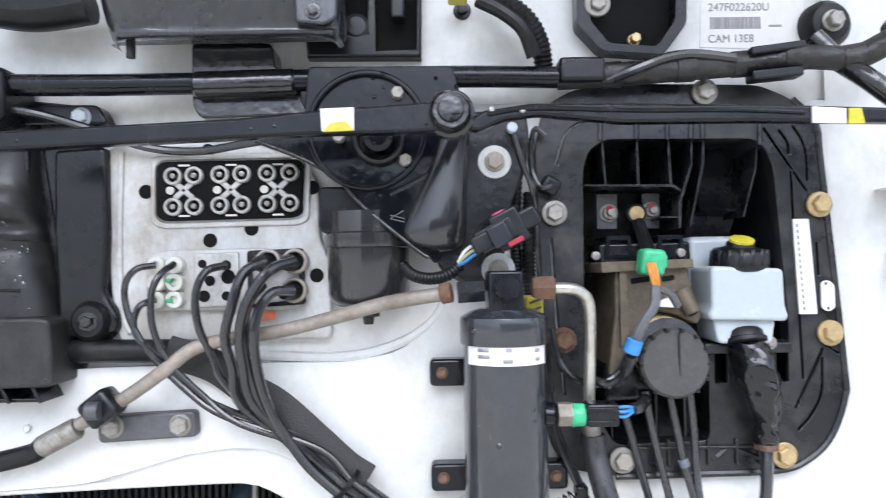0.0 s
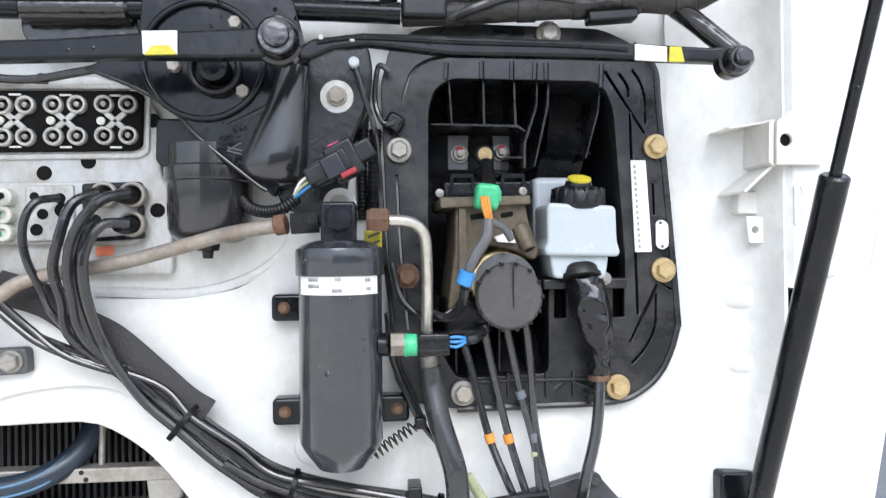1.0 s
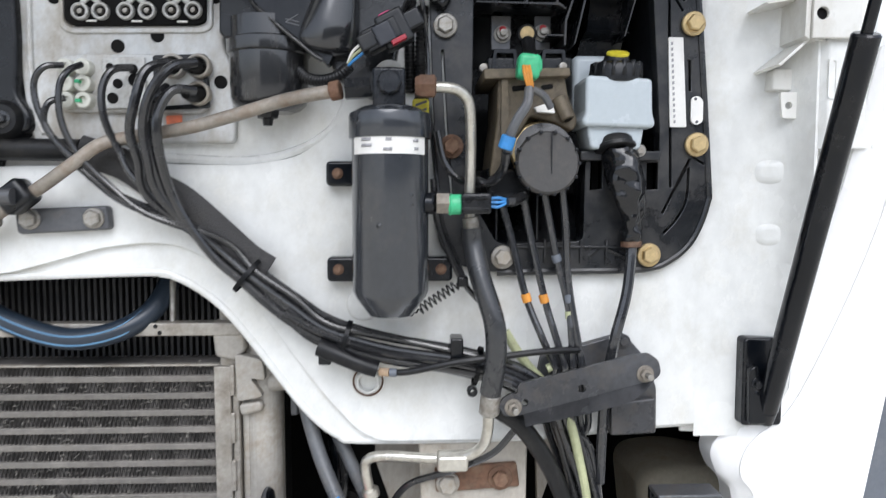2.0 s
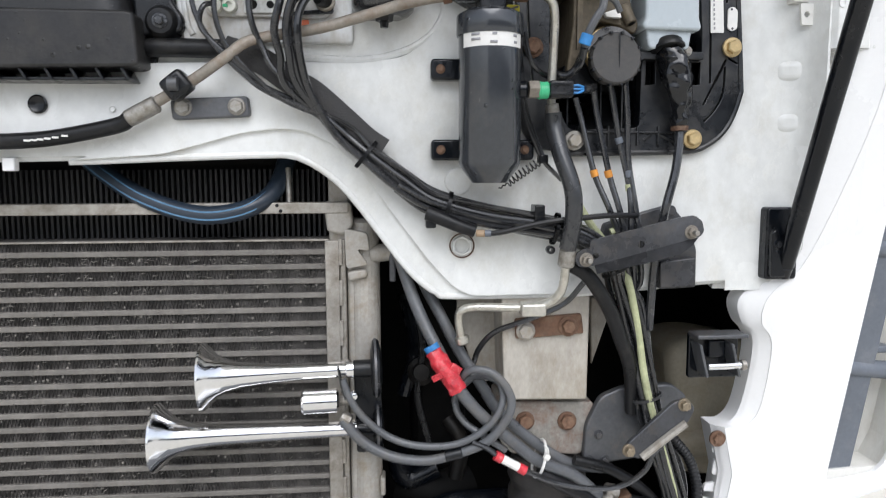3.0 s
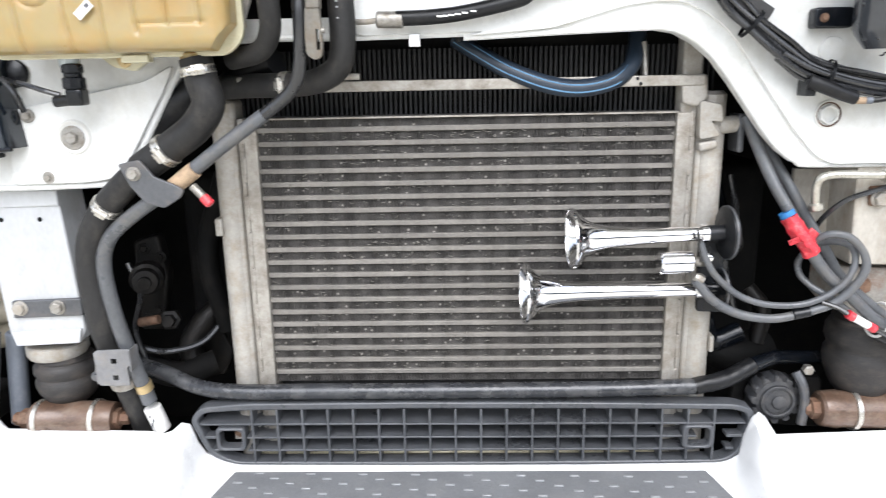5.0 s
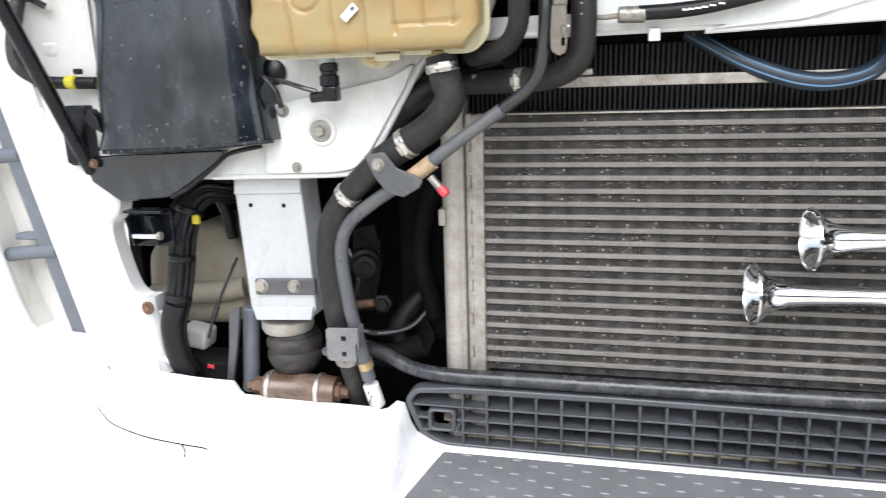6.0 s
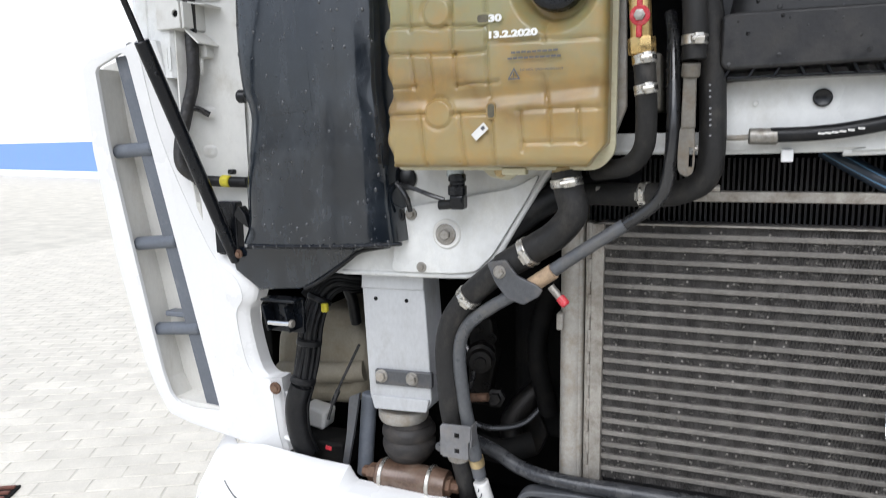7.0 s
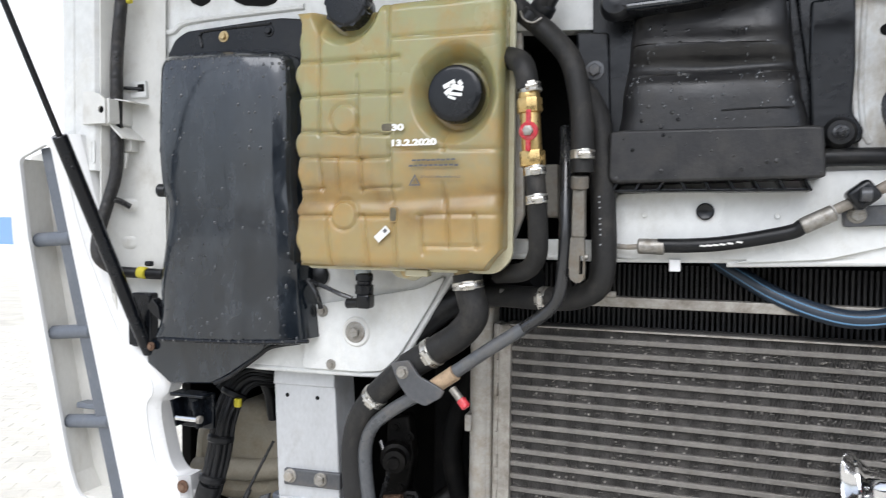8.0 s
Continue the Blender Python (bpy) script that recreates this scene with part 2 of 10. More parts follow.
BEIGE = mat("grey_beige_plastic", (0.42, 0.39, 0.34), 0.6, var=0.22, scale=9, bump=0.3, dirt=(0.2, 0.16, 0.1), amount=0.42, streak=2.0)
GREY = mat("blue_grey_plastic", (0.125, 0.14, 0.165), 0.42, var=0.15, scale=9, bump=0.1, dirt=(0.28, 0.28, 0.28), amount=0.22)
DARKGREY = mat("dark_grey_step_plastic", (0.16, 0.165, 0.172), 0.5, var=0.15, scale=9, bump=0.4, dirt=(0.2, 0.2, 0.195), amount=0.34)
SHEET = mat("grey_sheet_steel", (0.1, 0.103, 0.11), 0.42, 0.4, var=0.25, scale=12, bump=0.15, dirt=(0.2, 0.17, 0.14), amount=0.3)
LABEL = mat("white_label", (0.72, 0.71, 0.68), 0.45, var=0.05, scale=30, bump=0.02, dirt=(0.5, 0.48, 0.44), amount=0.2)
GREYINK = mat("faded_grey_print", (0.3, 0.3, 0.31), 0.6, var=0.15)
GREASY = mat("greasy_black_steel", (0.008, 0.0085, 0.01), 0.13, 0.1, var=0.4, scale=16, bump=0.3, dirt=(0.022, 0.019, 0.016), amount=0.34, coat=0.7, rvar=0.1, wave=0.3, drops=0.1)
TAPE = mat("browned_harness_tape", (0.017, 0.0165, 0.0165), 0.4, var=0.4, scale=18, bump=0.5, dirt=(0.06, 0.05, 0.04), amount=0.42, rvar=0.2, wave=0.4)
DRIP = mat("dripping_black_plastic", (0.016, 0.019, 0.024), 0.16, var=0.3, scale=11, bump=0.05, dirt=(0.004, 0.0045, 0.005), amount=0.5, coat=0.8, streak=6.0, rvar=0.16, wave=0.35, drops=0.2)
DAMP = mat("damp_black_plastic", (0.017, 0.017, 0.018), 0.36, var=0.4, scale=7, bump=0.15, dirt=(0.042, 0.039, 0.036), amount=0.46, rvar=0.16, wave=0.1, drops=0.3, spec=0.45)
# engine metal darkened in colour for the dim bay
OILY = mat("dimmed_oily_metal", (0.012, 0.0115, 0.011), 0.4, 0.4, var=0.4, scale=18, bump=0.4, dirt=(0.02, 0.017, 0.014), amount=0.5, spec=0.3)
CASTGREY = mat("dull_grey_sheet_clip", (0.2, 0.2, 0.205), 0.5, 0.3, var=0.2, scale=18, bump=0.2, dirt=(0.26, 0.23, 0.19), amount=0.34)
BROWNTAPE = mat("faded_brown_tape", (0.42, 0.3, 0.19), 0.6, var=0.3, scale=30, bump=0.2, dirt=(0.2, 0.15, 0.11), amount=0.4)
BRAID = mat("dusty_braided_sheath", (0.035, 0.034, 0.034), 0.7, var=0.3, scale=12, grain=420, bump=0.7, dirt=(0.07, 0.066, 0.06), amount=0.35)
BRKT = mat("dull_grey_casting", (0.17, 0.158, 0.135), 0.6, 0.2, var=0.25, scale=20, bump=0.3, dirt=(0.16, 0.12, 0.075), amount=0.42)
CANBLACK = mat("wet_black_motor_can", (0.02, 0.021, 0.023), 0.2, var=0.3, scale=12, bump=0.04, dirt=(0.06, 0.054, 0.046), amount=0.3, coat=0.6, streak=5.0, rvar=0.12, wave=0.06)
LINE = mat("glossy_grey_black_line", (0.026, 0.0275, 0.031), 0.16, var=0.25, scale=20, bump=0.04, dirt=(0.05, 0.048, 0.045), amount=0.3, coat=0.6, rvar=0.12)
ACHOSE = mat("greyed_suction_hose", (0.03, 0.0315, 0.034), 0.3, var=0.25, scale=14, bump=0.12, dirt=(0.07, 0.067, 0.062), amount=0.36, coat=0.2, rvar=0.14)
WATER = mat("bead_of_rain_on_black", (0.05, 0.053, 0.057), 0.06, var=0.2, bump=0.0, coat=0.5, rvar=0.02)
CHAFF = mat("pale_chaff", (0.19, 0.18, 0.16), 0.8, var=0.4, scale=40, bump=0.2)
DARKSTEEL = mat("wet_dark_steel_strap", (0.062, 0.064, 0.07), 0.32, 0.3, var=0.35, scale=14, bump=0.2, dirt=(0.1, 0.085, 0.068), amount=0.34, drops=0.14, rvar=0.16)
PIPE = mat("bare_aluminium_pipe", (0.6, 0.58, 0.52), 0.32, 0.85, var=0.2, scale=24, bump=0.1, dirt=(0.3, 0.26, 0.2), amount=0.36)
MOUNT = mat("bright_aluminium_post", (0.5, 0.51, 0.52), 0.48, 0.35, var=0.12, scale=7, bump=0.2, dirt=(0.3, 0.27, 0.23), amount=0.25, streak=2.0)
CREAM = mat("dusty_olive_beige_plastic", (0.33, 0.295, 0.225), 0.6, var=0.18, scale=6, bump=0.15, dirt=(0.24, 0.19, 0.12), amount=0.38)
INK = mat("dark_print", (0.1, 0.1, 0.11), 0.6, var=0.1)
CHALK = mat("white_marker", (0.85, 0.85, 0.83), 0.6, var=0.1)
RED = mat("red_plastic", (0.55, 0.03, 0.045), 0.34, var=0.3, scale=40, bump=0.2, dirt=(0.62, 0.3, 0.28), amount=0.32)
YELLOW = mat("yellow_plastic", (0.6, 0.52, 0.03), 0.42, var=0.25, scale=25, bump=0.1, dirt=(0.3, 0.25, 0.06), amount=0.3)
GREEN = mat("green_plastic", (0.06, 0.45, 0.21), 0.36, var=0.25, scale=25, bump=0.1, dirt=(0.02, 0.22, 0.13), amount=0.3)
ORANGE = mat("orange_sleeve", (0.58, 0.24, 0.035), 0.45, var=0.25, scale=25, bump=0.1, dirt=(0.3, 0.14, 0.05), amount=0.3)
BLUE = mat("blue_sleeve", (0.045, 0.23, 0.55), 0.4, var=0.25, scale=25, bump=0.1, dirt=(0.03, 0.12, 0.3), amount=0.3)
PALE = mat("pale_yellow_green_sleeve", (0.42, 0.44, 0.26), 0.4, var=0.25, scale=25, bump=0.1, dirt=(0.22, 0.21, 0.13), amount=0.35)
WALLWHITE = mat("white_rendered_wall", (0.92, 0.92, 0.92), 0.9, var=0.03, scale=1, grain=40, bump=0.0, spec=0.2)
# colour of the added unseen block that darkens reflections
YARDWALL = mat("unseen_dark_grey_block", (0.11, 0.115, 0.125), 0.85, var=0.1, scale=0.6, grain=30, bump=0.0)
WALLBLUE = mat("blue_painted_band", (0.2, 0.34, 0.76), 0.6, var=0.06, scale=2, bump=0.1)
PAVER = mat("pale_concrete_paver", (0.66, 0.625, 0.545), 0.85, var=0.14, scale=5, bump=0.5, dirt=(0.58, 0.55, 0.475), amount=0.3, island=0.05)
JOINT = mat("sandy_ground", (0.59, 0.56, 0.485), 0.95, var=0.2, scale=3, bump=0.5, dirt=(0.52, 0.495, 0.425), amount=0.3)
WORN = mat("scuffed_black_tube", (0.04, 0.042, 0.047), 0.24, 0.2, var=0.3, scale=14, bump=0.3, dirt=(0.12, 0.12, 0.118), amount=0.42, rvar=0.14)
STRIP = mat("pale_brass_strip", (0.6, 0.54, 0.38), 0.4, 0.3, var=0.2, scale=20)
DRAIN = mat("rusty_cast_iron", (0.17, 0.07, 0.05), 0.8, 0.2, var=0.3, scale=20, bump=0.5)


# ---- building blocks; world coordinates, y leads into the truck ----
def mesh_of(name, bm, material, sharp=0.62):
    bm.normal_update()
    for f in bm.faces:
        f.smooth = len(f.verts) < 5 and f.calc_area() < 0.003 and max(abs(f.normal.x), abs(f.normal.y), abs(f.normal.z)) < 0.9999
    for e in bm.edges:
        if len(e.link_faces) == 2 and e.calc_face_angle(0) > sharp:
            e.smooth = False
    me = bpy.data.meshes.new(name)
    bm.to_mesh(me)
    bm.free()
    me.materials.append(material)
    return me


def part(name, bm, material, parent=None, label=""):
    ob = new(name, mesh_of(name, bm, material))
    if parent:
        ob.parent = parent
    return tagged(ob, label)


def thing(name, label, category, group="", kind=""):
    return tagged(new(name), label, category, group, kind)


def inside(p, loop):
    """Whether the place lies within an outline of (x, z)."""
    odd = False
    for (ax, az), (bx, bz) in zip(loop, [*loop[1:], loop[0]]):
        if (az > p.z) != (bz > p.z) and p.x < (bx - ax) * (p.z - az) / (bz - az) + ax:
            odd = not odd
    return odd


def slab(poly, y0, y1, bev=0.0, holes=(), bm=None):
    """A plate in the upright plane from its outline of (x, z), front at y0, back at y1, with holes right through."""
    out = bmesh.new()
    if not holes:
        f = out.faces.new([out.verts.new((x, y0, z)) for x, z in poly])
        front = [f]
    else:
        for loop in (poly, *holes):
            vs = [out.verts.new((x, y0, z)) for x, z in loop]
            for a, b in zip(vs, vs[1:] + vs[:1]):
                out.edges.new((a, b))
        front = [g for g in bmesh.ops.triangle_fill(out, use_beauty=True, edges=out.edges[:])["geom"] if isinstance(g, bmesh.types.BMFace)]
        stray = [g for g in front if any(inside(g.calc_center_median(), hole) for hole in holes) or not inside(g.calc_center_median(), poly)]
        front = [g for g in front if g not in stray]
        bmesh.ops.delete(out, geom=stray, context="FACES_ONLY")
    ext = bmesh.ops.extrude_face_region(out, geom=front)
    moved = [v for v in ext["geom"] if isinstance(v, bmesh.types.BMVert)]
    bmesh.ops.translate(out, verts=moved, vec=(0, y1 - y0, 0))
    bmesh.ops.recalc_face_normals(out, faces=out.faces[:])
    if bev:
        rim = [e for e in out.edges if all(abs(v.co.y - y0) < 1e-6 for v in e.verts) and len(e.link_faces) == 2 and e.calc_face_angle(0) > 0.8]
        bmesh.ops.bevel(out, geom=rim, offset=bev, segments=3, affect="EDGES", profile=0.5, clamp_overlap=True)
    return merge(bm, out)


def merge(bm, other):
    if bm is None:
        return other
    tmp = bpy.data.meshes.new("tmp")
    other.to_mesh(tmp)
    other.free()
    bm.from_mesh(tmp)
    bpy.data.meshes.remove(tmp)
    return bm


def box(c, s, bev=0.0, turn=None, bm=None):
    out = bmesh.new()
    bmesh.ops.create_cube(out, size=1.0)
    bmesh.ops.scale(out, vec=s, verts=out.verts[:])
    if bev:
        bmesh.ops.bevel(out, geom=out.edges[:], offset=bev, segments=3, affect="EDGES", profile=0.5)
    m = Matrix.Translation(c)
    if turn:
        m = m @ Euler([radians(a) for a in turn]).to_matrix().to_4x4()
    bmesh.ops.transform(out, matrix=m, verts=out.verts[:])
    return merge(bm, out)


def rnd(poly, r, n=5):
    """The outline with its corners rounded."""
    res = []
    for i, p in enumerate(poly):
        p, a, b = Vector(p), Vector(poly[i - 1]), Vector(poly[(i + 1) % len(poly)])
        d = min(r, (a - p).length * 0.45, (b - p).length * 0.45)
        s, e = p + (a - p).normalized() * d, p + (b - p).normalized() * d
        for k in range(n + 1):
            u = k / n
            res.append(tuple((1 - u) ** 2 * s + 2 * u * (1 - u) * p + u * u * e))
    return res


def rect(x0, z0, x1, z1, r=0.0, n=5):
    q = [(x0, z0), (x1, z0), (x1, z1), (x0, z1)]
    return rnd(q, r, n) if r else q


def disc(x, z, r, n=24, hexa=0.0):
    return [(x + r * math.cos(2 * math.pi * k / n + hexa), z + r * math.sin(2 * math.pi * k / n + hexa)) for k in range(n)]


def lathe(p, axis, profile, n=24, bm=None):
    """A turned body: profile of (distance along the axis from p, radius)."""
    out = bmesh.new()
    q = Vector(axis).normalized().to_track_quat("Z", "Y").to_matrix()
    p, rings = Vector(p), []
    for d, r in profile:
        if r < 1e-5:
            rings.append([out.verts.new(p + q @ Vector((0, 0, d)))])
        else:
            rings.append([out.verts.new(p + q @ Vector((r * math.cos(2 * math.pi * k / n), r * math.sin(2 * math.pi * k / n), d))) for k in range(n)])
    for a, b in zip(rings, rings[1:]):
        for k in range(n):
            j = (k + 1) % n
            vs = ([a[0]] if len(a) == 1 else [a[k], a[j]]) + ([b[0]] if len(b) == 1 else [b[j], b[k]])
            if len(vs) > 2:
                out.faces.new(vs)
    for ring in (rings[0], rings[-1]):
        if len(ring) > 1:
            out.faces.new(ring)
    bmesh.ops.recalc_face_normals(out, faces=out.faces[:])
    return merge(bm, out)


def rod(a, b, r, r2=None, n=18, bm=None, bev=0.0):
    a, b = Vector(a), Vector(b)
    d, r2 = (b - a).length, r if r2 is None else r2
    prof = [(0, r - bev), (bev, r), (d - bev, r2), (d, r2 - bev)] if bev else [(0, r), (d, r2)]
    return lathe(a, b - a, prof, n, bm)


def smooth(points, steps=6):
    """A curve through the points."""
    pts = [Vector(p) for p in points]
    if len(pts) < 3:
        return pts
    ext, res = [pts[0] * 2 - pts[1], *pts, pts[-1] * 2 - pts[-2]], []
    for i in range(1, len(ext) - 2):
        a, b, c, d = ext[i - 1 : i + 3]
        for k in range(steps):
            u = k / steps
            res.append(0.5 * (2 * b + (c - a) * u + (2 * a - 5 * b + 4 * c - d) * u * u + (3 * b - a - 3 * c + d) * u**3))
    return res + [pts[-1]]


def sweep(points, r, n=12, steps=6, bm=None, r2=None, curve=True):
    """A round hose, pipe or cable along a curve through the points."""
    pts = smooth(points, steps) if curve else [Vector(p) for p in points]
    out, rings, side = bmesh.new(), [], None
    for i, p in enumerate(pts):
        t = (pts[min(i + 1, len(pts) - 1)] - pts[max(i - 1, 0)]).normalized()
        if side is None:
            side = t.orthogonal().normalized()
        side = (side - t * side.dot(t)).normalized()
        up = t.cross(side)
        rr = r if r2 is None else r + (r2 - r) * i / (len(pts) - 1)
        rings.append([out.verts.new(p + rr * (math.cos(2 * math.pi * k / n) * side + math.sin(2 * math.pi * k / n) * up)) for k in range(n)])
    for a, b in zip(rings, rings[1:]):
        for k in range(n):
            out.faces.new((a[k], a[(k + 1) % n], b[(k + 1) % n], b[k]))
    out.faces.new(rings[0])
    out.faces.new(rings[-1])
    bmesh.ops.recalc_face_normals(out, faces=out.faces[:])
    return merge(bm, out)


def along(points, u, span=0.012):
    """Two places near the share u of a curve, for a clamp or a sleeve round it."""
    pts = smooth(points, 12)
    k = max(1, min(len(pts) - 2, round(u * (len(pts) - 1))))
    d = (pts[k + 1] - pts[k - 1]).normalized() * span / 2
    return pts[k] - d, pts[k] + d


def sleeve(points, u, r, span, material, parent, name="sleeve", label=""):
    a, b = along(points, u, span)
    return part(name, rod(a, b, r, bev=min(0.001, r * 0.2)), material, parent, label)


def clamp(points, u, r, parent, span=0.013, side=0.35):
    """A worm-drive band round a hose, with its screw housing, screw and thread slots."""
    a, b = along(points, u, span)
    mid, t = (a + b) / 2, (b - a).normalized()
    bm = lathe(a, b - a, [(0, r * 1.02), (0.0006, r * 1.07), (span * 0.12, r * 1.085), (span * 0.2, r * 1.07), (span * 0.8, r * 1.07), (span * 0.88, r * 1.085), (span - 0.0006, r * 1.07), (span, r * 1.02)], 32)
    band = part("hose_clamp", bm, BAND, parent, "shiny steel worm-drive hose clamp")
    out = Vector((side, -1, 0)) - t * Vector((side, -1, 0)).dot(t)
    out.normalize()
    ax = t.cross(out)
    m = Matrix((t, ax, out)).transposed().to_4x4()
    hs = box((0, 0, 0), (span * 1.15, r * 0.75, span * 0.5), span * 0.12)
    bmesh.ops.transform(hs, matrix=Matrix.Translation(mid + out * r * 1.14) @ m, verts=hs.verts[:])
    rod(mid + out * r * 1.16 - ax * r * 0.4, mid + out * r * 1.16 + ax * r * 0.62, span * 0.34, n=10, bm=hs, bev=0.0006)
    part("screw_housing", hs, BAND, band)
    slots = bmesh.new()
    for k in range(5):  # slots of the band beside the housing
        ang = -0.62 - k * 0.17
        d = out * math.cos(ang) + ax * math.sin(ang)
        m2 = Matrix((t, ax * math.cos(ang) - out * math.sin(ang), d)).transposed().to_4x4()
        sl = box((0, 0, 0), (span * 0.5, 0.0011, 0.0008))
        bmesh.ops.transform(sl, matrix=Matrix.Translation(mid + d * r * 1.071) @ m2, verts=sl.verts[:])
        merge(slots, sl)
    part("thread_slots", slots, VOID, band)
    return band


BOLTS = {}


def bolt(at, r, material, parent, washer=1.75, head=0.7, name="bolt", label=""):
    """A hexagon-head flange bolt that points at the viewer; at is the seat."""
    key = (round(r, 4), material.name, washer, head)
    if key not in BOLTS:
        bm = lathe((0, 0, 0), (0, -1, 0), [(-0.002, r * washer), (r * 0.16, r * washer), (r * 0.26, r * washer * 0.93), (r * 0.3, r)], 22)
        lathe((0, -r * 0.2, 0), (0, -1, 0), [(0, r * 1.1), (r * head, r * 1.1), (r * (head + 0.16), r * 0.92)], 6, bm)
        lathe((0, -r * (head + 0.3), 0), (0, -1, 0), [(0, r * 0.62), (r * 0.05, r * 0.6)], 14, bm)
        BOLTS[key] = mesh_of("bolt", bm, material, 0.5)
    ob = new(name, BOLTS[key])
    ob.location = at
    ob.rotation_euler = (0, 0.7 * (at[0] * 97 % 1), 0)
    ob.parent = parent
    return tagged(ob, label)


def text(body, at, size, material, parent, width=None, tilt=0.0, name="writing", label="", weight=0.0):
    """Writing that faces the viewer, its lower left corner at the place."""
    cu = bpy.data.curves.new("writing", "FONT")
    cu.body, cu.size, cu.extrude, cu.offset = body, size, 0.0003, weight
    tmp = new("writing", cu)
    dg = bpy.context.evaluated_depsgraph_get()
    dg.update()
    me = bpy.data.meshes.new_from_object(tmp.evaluated_get(dg))
    bpy.data.objects.remove(tmp)
    xs = [v.co.x for v in me.vertices]
    k = width / (max(xs) - min(xs)) if width else 1
    me.transform(Matrix.Translation(at) @ Euler((radians(90), radians(-tilt), 0)).to_matrix().to_4x4() @ Matrix.Diagonal((k, 1, 1, 1)))
    me.materials.clear()
    me.materials.append(material)
    ob = new(name, me)
    ob.parent = parent
    return tagged(ob, label)


def moulding(left, right, back, nu=28, p=6.0, fold=None, steps=4):
    """A moulded shell that bulges at the viewer between two edge lines and rolls back to the support at both."""
    ls, rs = smooth(left, steps), smooth(right, steps)
    bm, rows = bmesh.new(), []
    for i, (a, b) in enumerate(zip(ls, rs)):
        v, row = i / (len(ls) - 1), []
        for k in range(nu + 1):
            u = 0.5 - 0.5 * math.cos(math.pi * k / nu)
            q = a.lerp(b, u)
            y = back - (back - q.y) * max(0.0, 1 - abs(2 * u - 1) ** p) ** 0.5 + (fold(u, v) if fold else 0.0)
            row.append(bm.verts.new((q.x, min(y, back), q.z)))
        rows.append(row)
    for a, b in zip(rows, rows[1:]):
        for k in range(nu):
            bm.faces.new((a[k], a[k + 1], b[k + 1], b[k]))
    for row in (rows[0], rows[-1]):  # close the two ends against the support
        end = [bm.verts.new((w.co.x, back, w.co.z)) for w in row]
        for k in range(nu):
            bm.faces.new((row[k], row[k + 1], end[k + 1], end[k]))
    bmesh.ops.recalc_face_normals(bm, faces=bm.faces[:])
    if sum(f.normal.y * f.calc_area() for f in bm.faces) > 0:
        bmesh.ops.reverse_faces(bm, faces=bm.faces[:])
    return bm


def crumple(bm, amount, seed, cell=0.012):
    """Small creases and dents, the same for corners that lie together."""
    rg = random.Random(seed)
    waves = [(Vector((rg.uniform(-1, 1), rg.uniform(-1, 1), rg.uniform(-1, 1))).normalized() * 2 * math.pi / (cell * rg.uniform(0.7, 2.5)), rg.uniform(0, 6)) for _ in range(7)]
    bm.normal_update()
    for v in bm.verts:
        h = sum(abs(math.sin(k.dot(v.co) + p)) - 0.6 for k, p in waves) / 3
        v.co += v.normal * amount * h
    return bm


def fillet_box(x0, x1, y0, y1, z0, z1, bev, bm=None):
    return box(((x0 + x1) / 2, (y0 + y1) / 2, (z0 + z1) / 2), (abs(x1 - x0), abs(y1 - y0), abs(z1 - z0)), bev, None, bm)


def flip(p):
    """The same place on the truck's other side, which stands a little higher on the sloping yard."""
    return (2 * XC - p[0], *p[1:-1], p[-1] + 0.04)


def mirror(poly):
    return [flip(p) for p in poly][::-1]


# ---- the yard ----
ground = part("ground", box((0, 10, -0.03), (160, 140, 0.06)), JOINT)
tagged(ground, "sandy bedding between pale concrete pavers of the yard", "ground", kind="structure")
wall_far = tagged(new("wall_far"), "white rendered hall wall with a blue painted band", "wall", kind="structure")
WA, WB = Vector((-74.0, 35.3, 0)), Vector((-6.0, 17.2, 0))


def wall_strip(name, z0, z1, out, material):
    d = (WB - WA).normalized()
    nrm = Vector((d.y, -d.x, 0))
    bm = bmesh.new()
    vs = [WA + nrm * out, WB + nrm * out, WB - nrm * 0.4, WA - nrm * 0.4]
    lo = [bm.verts.new((v.x, v.y, z0)) for v in vs]
    hi = [bm.verts.new((v.x, v.y, z1)) for v in vs]
    bm.faces.new(lo)
    bm.faces.new(hi)
    for k in range(4):
        bm.faces.new((lo[k], lo[(k + 1) % 4], hi[(k + 1) % 4], hi[k]))
    bmesh.ops.recalc_face_normals(bm, faces=bm.faces[:])
    return part(name, bm, material, wall_far)


wall_strip("plinth", 0.0, 0.3, 0.03, WALLWHITE)
wall_strip("band", 0.3, 1.62, 0.02, WALLBLUE)
wall_strip("render", 1.62, 40.0, 0.0, WALLWHITE)

# unseen block added opposite the truck, so that black parts reflect something dark
wall_opposite = part("wall_opposite", fillet_box(-5, 60, -24, -18, 0, 4.6, 0), YARDWALL)
tagged(wall_opposite, "unseen dark grey block added across the yard for reflections", "hall", kind="structure")

# ---- the cab's front: bulkhead, arch, pillars ----
cab = thing("truck_cab", "white painted steel cab front with its service flap open", "truck cab")
ARCH = [(0.585, 1.146), (0.412, 1.138), (0.241, 1.124), (0.054, 1.123), (0.028, 1.129), (0.004, 1.146), (-0.019, 1.171), (-0.048, 1.21), (-0.076, 1.248), (-0.105, 1.283), (-0.133, 1.306), (-0.161, 1.321), (-0.19, 1.326), (-0.331, 1.322), (-0.47, 1.317)]
ARCH += [(-0.437, 1.323), (-0.63, 1.32)]
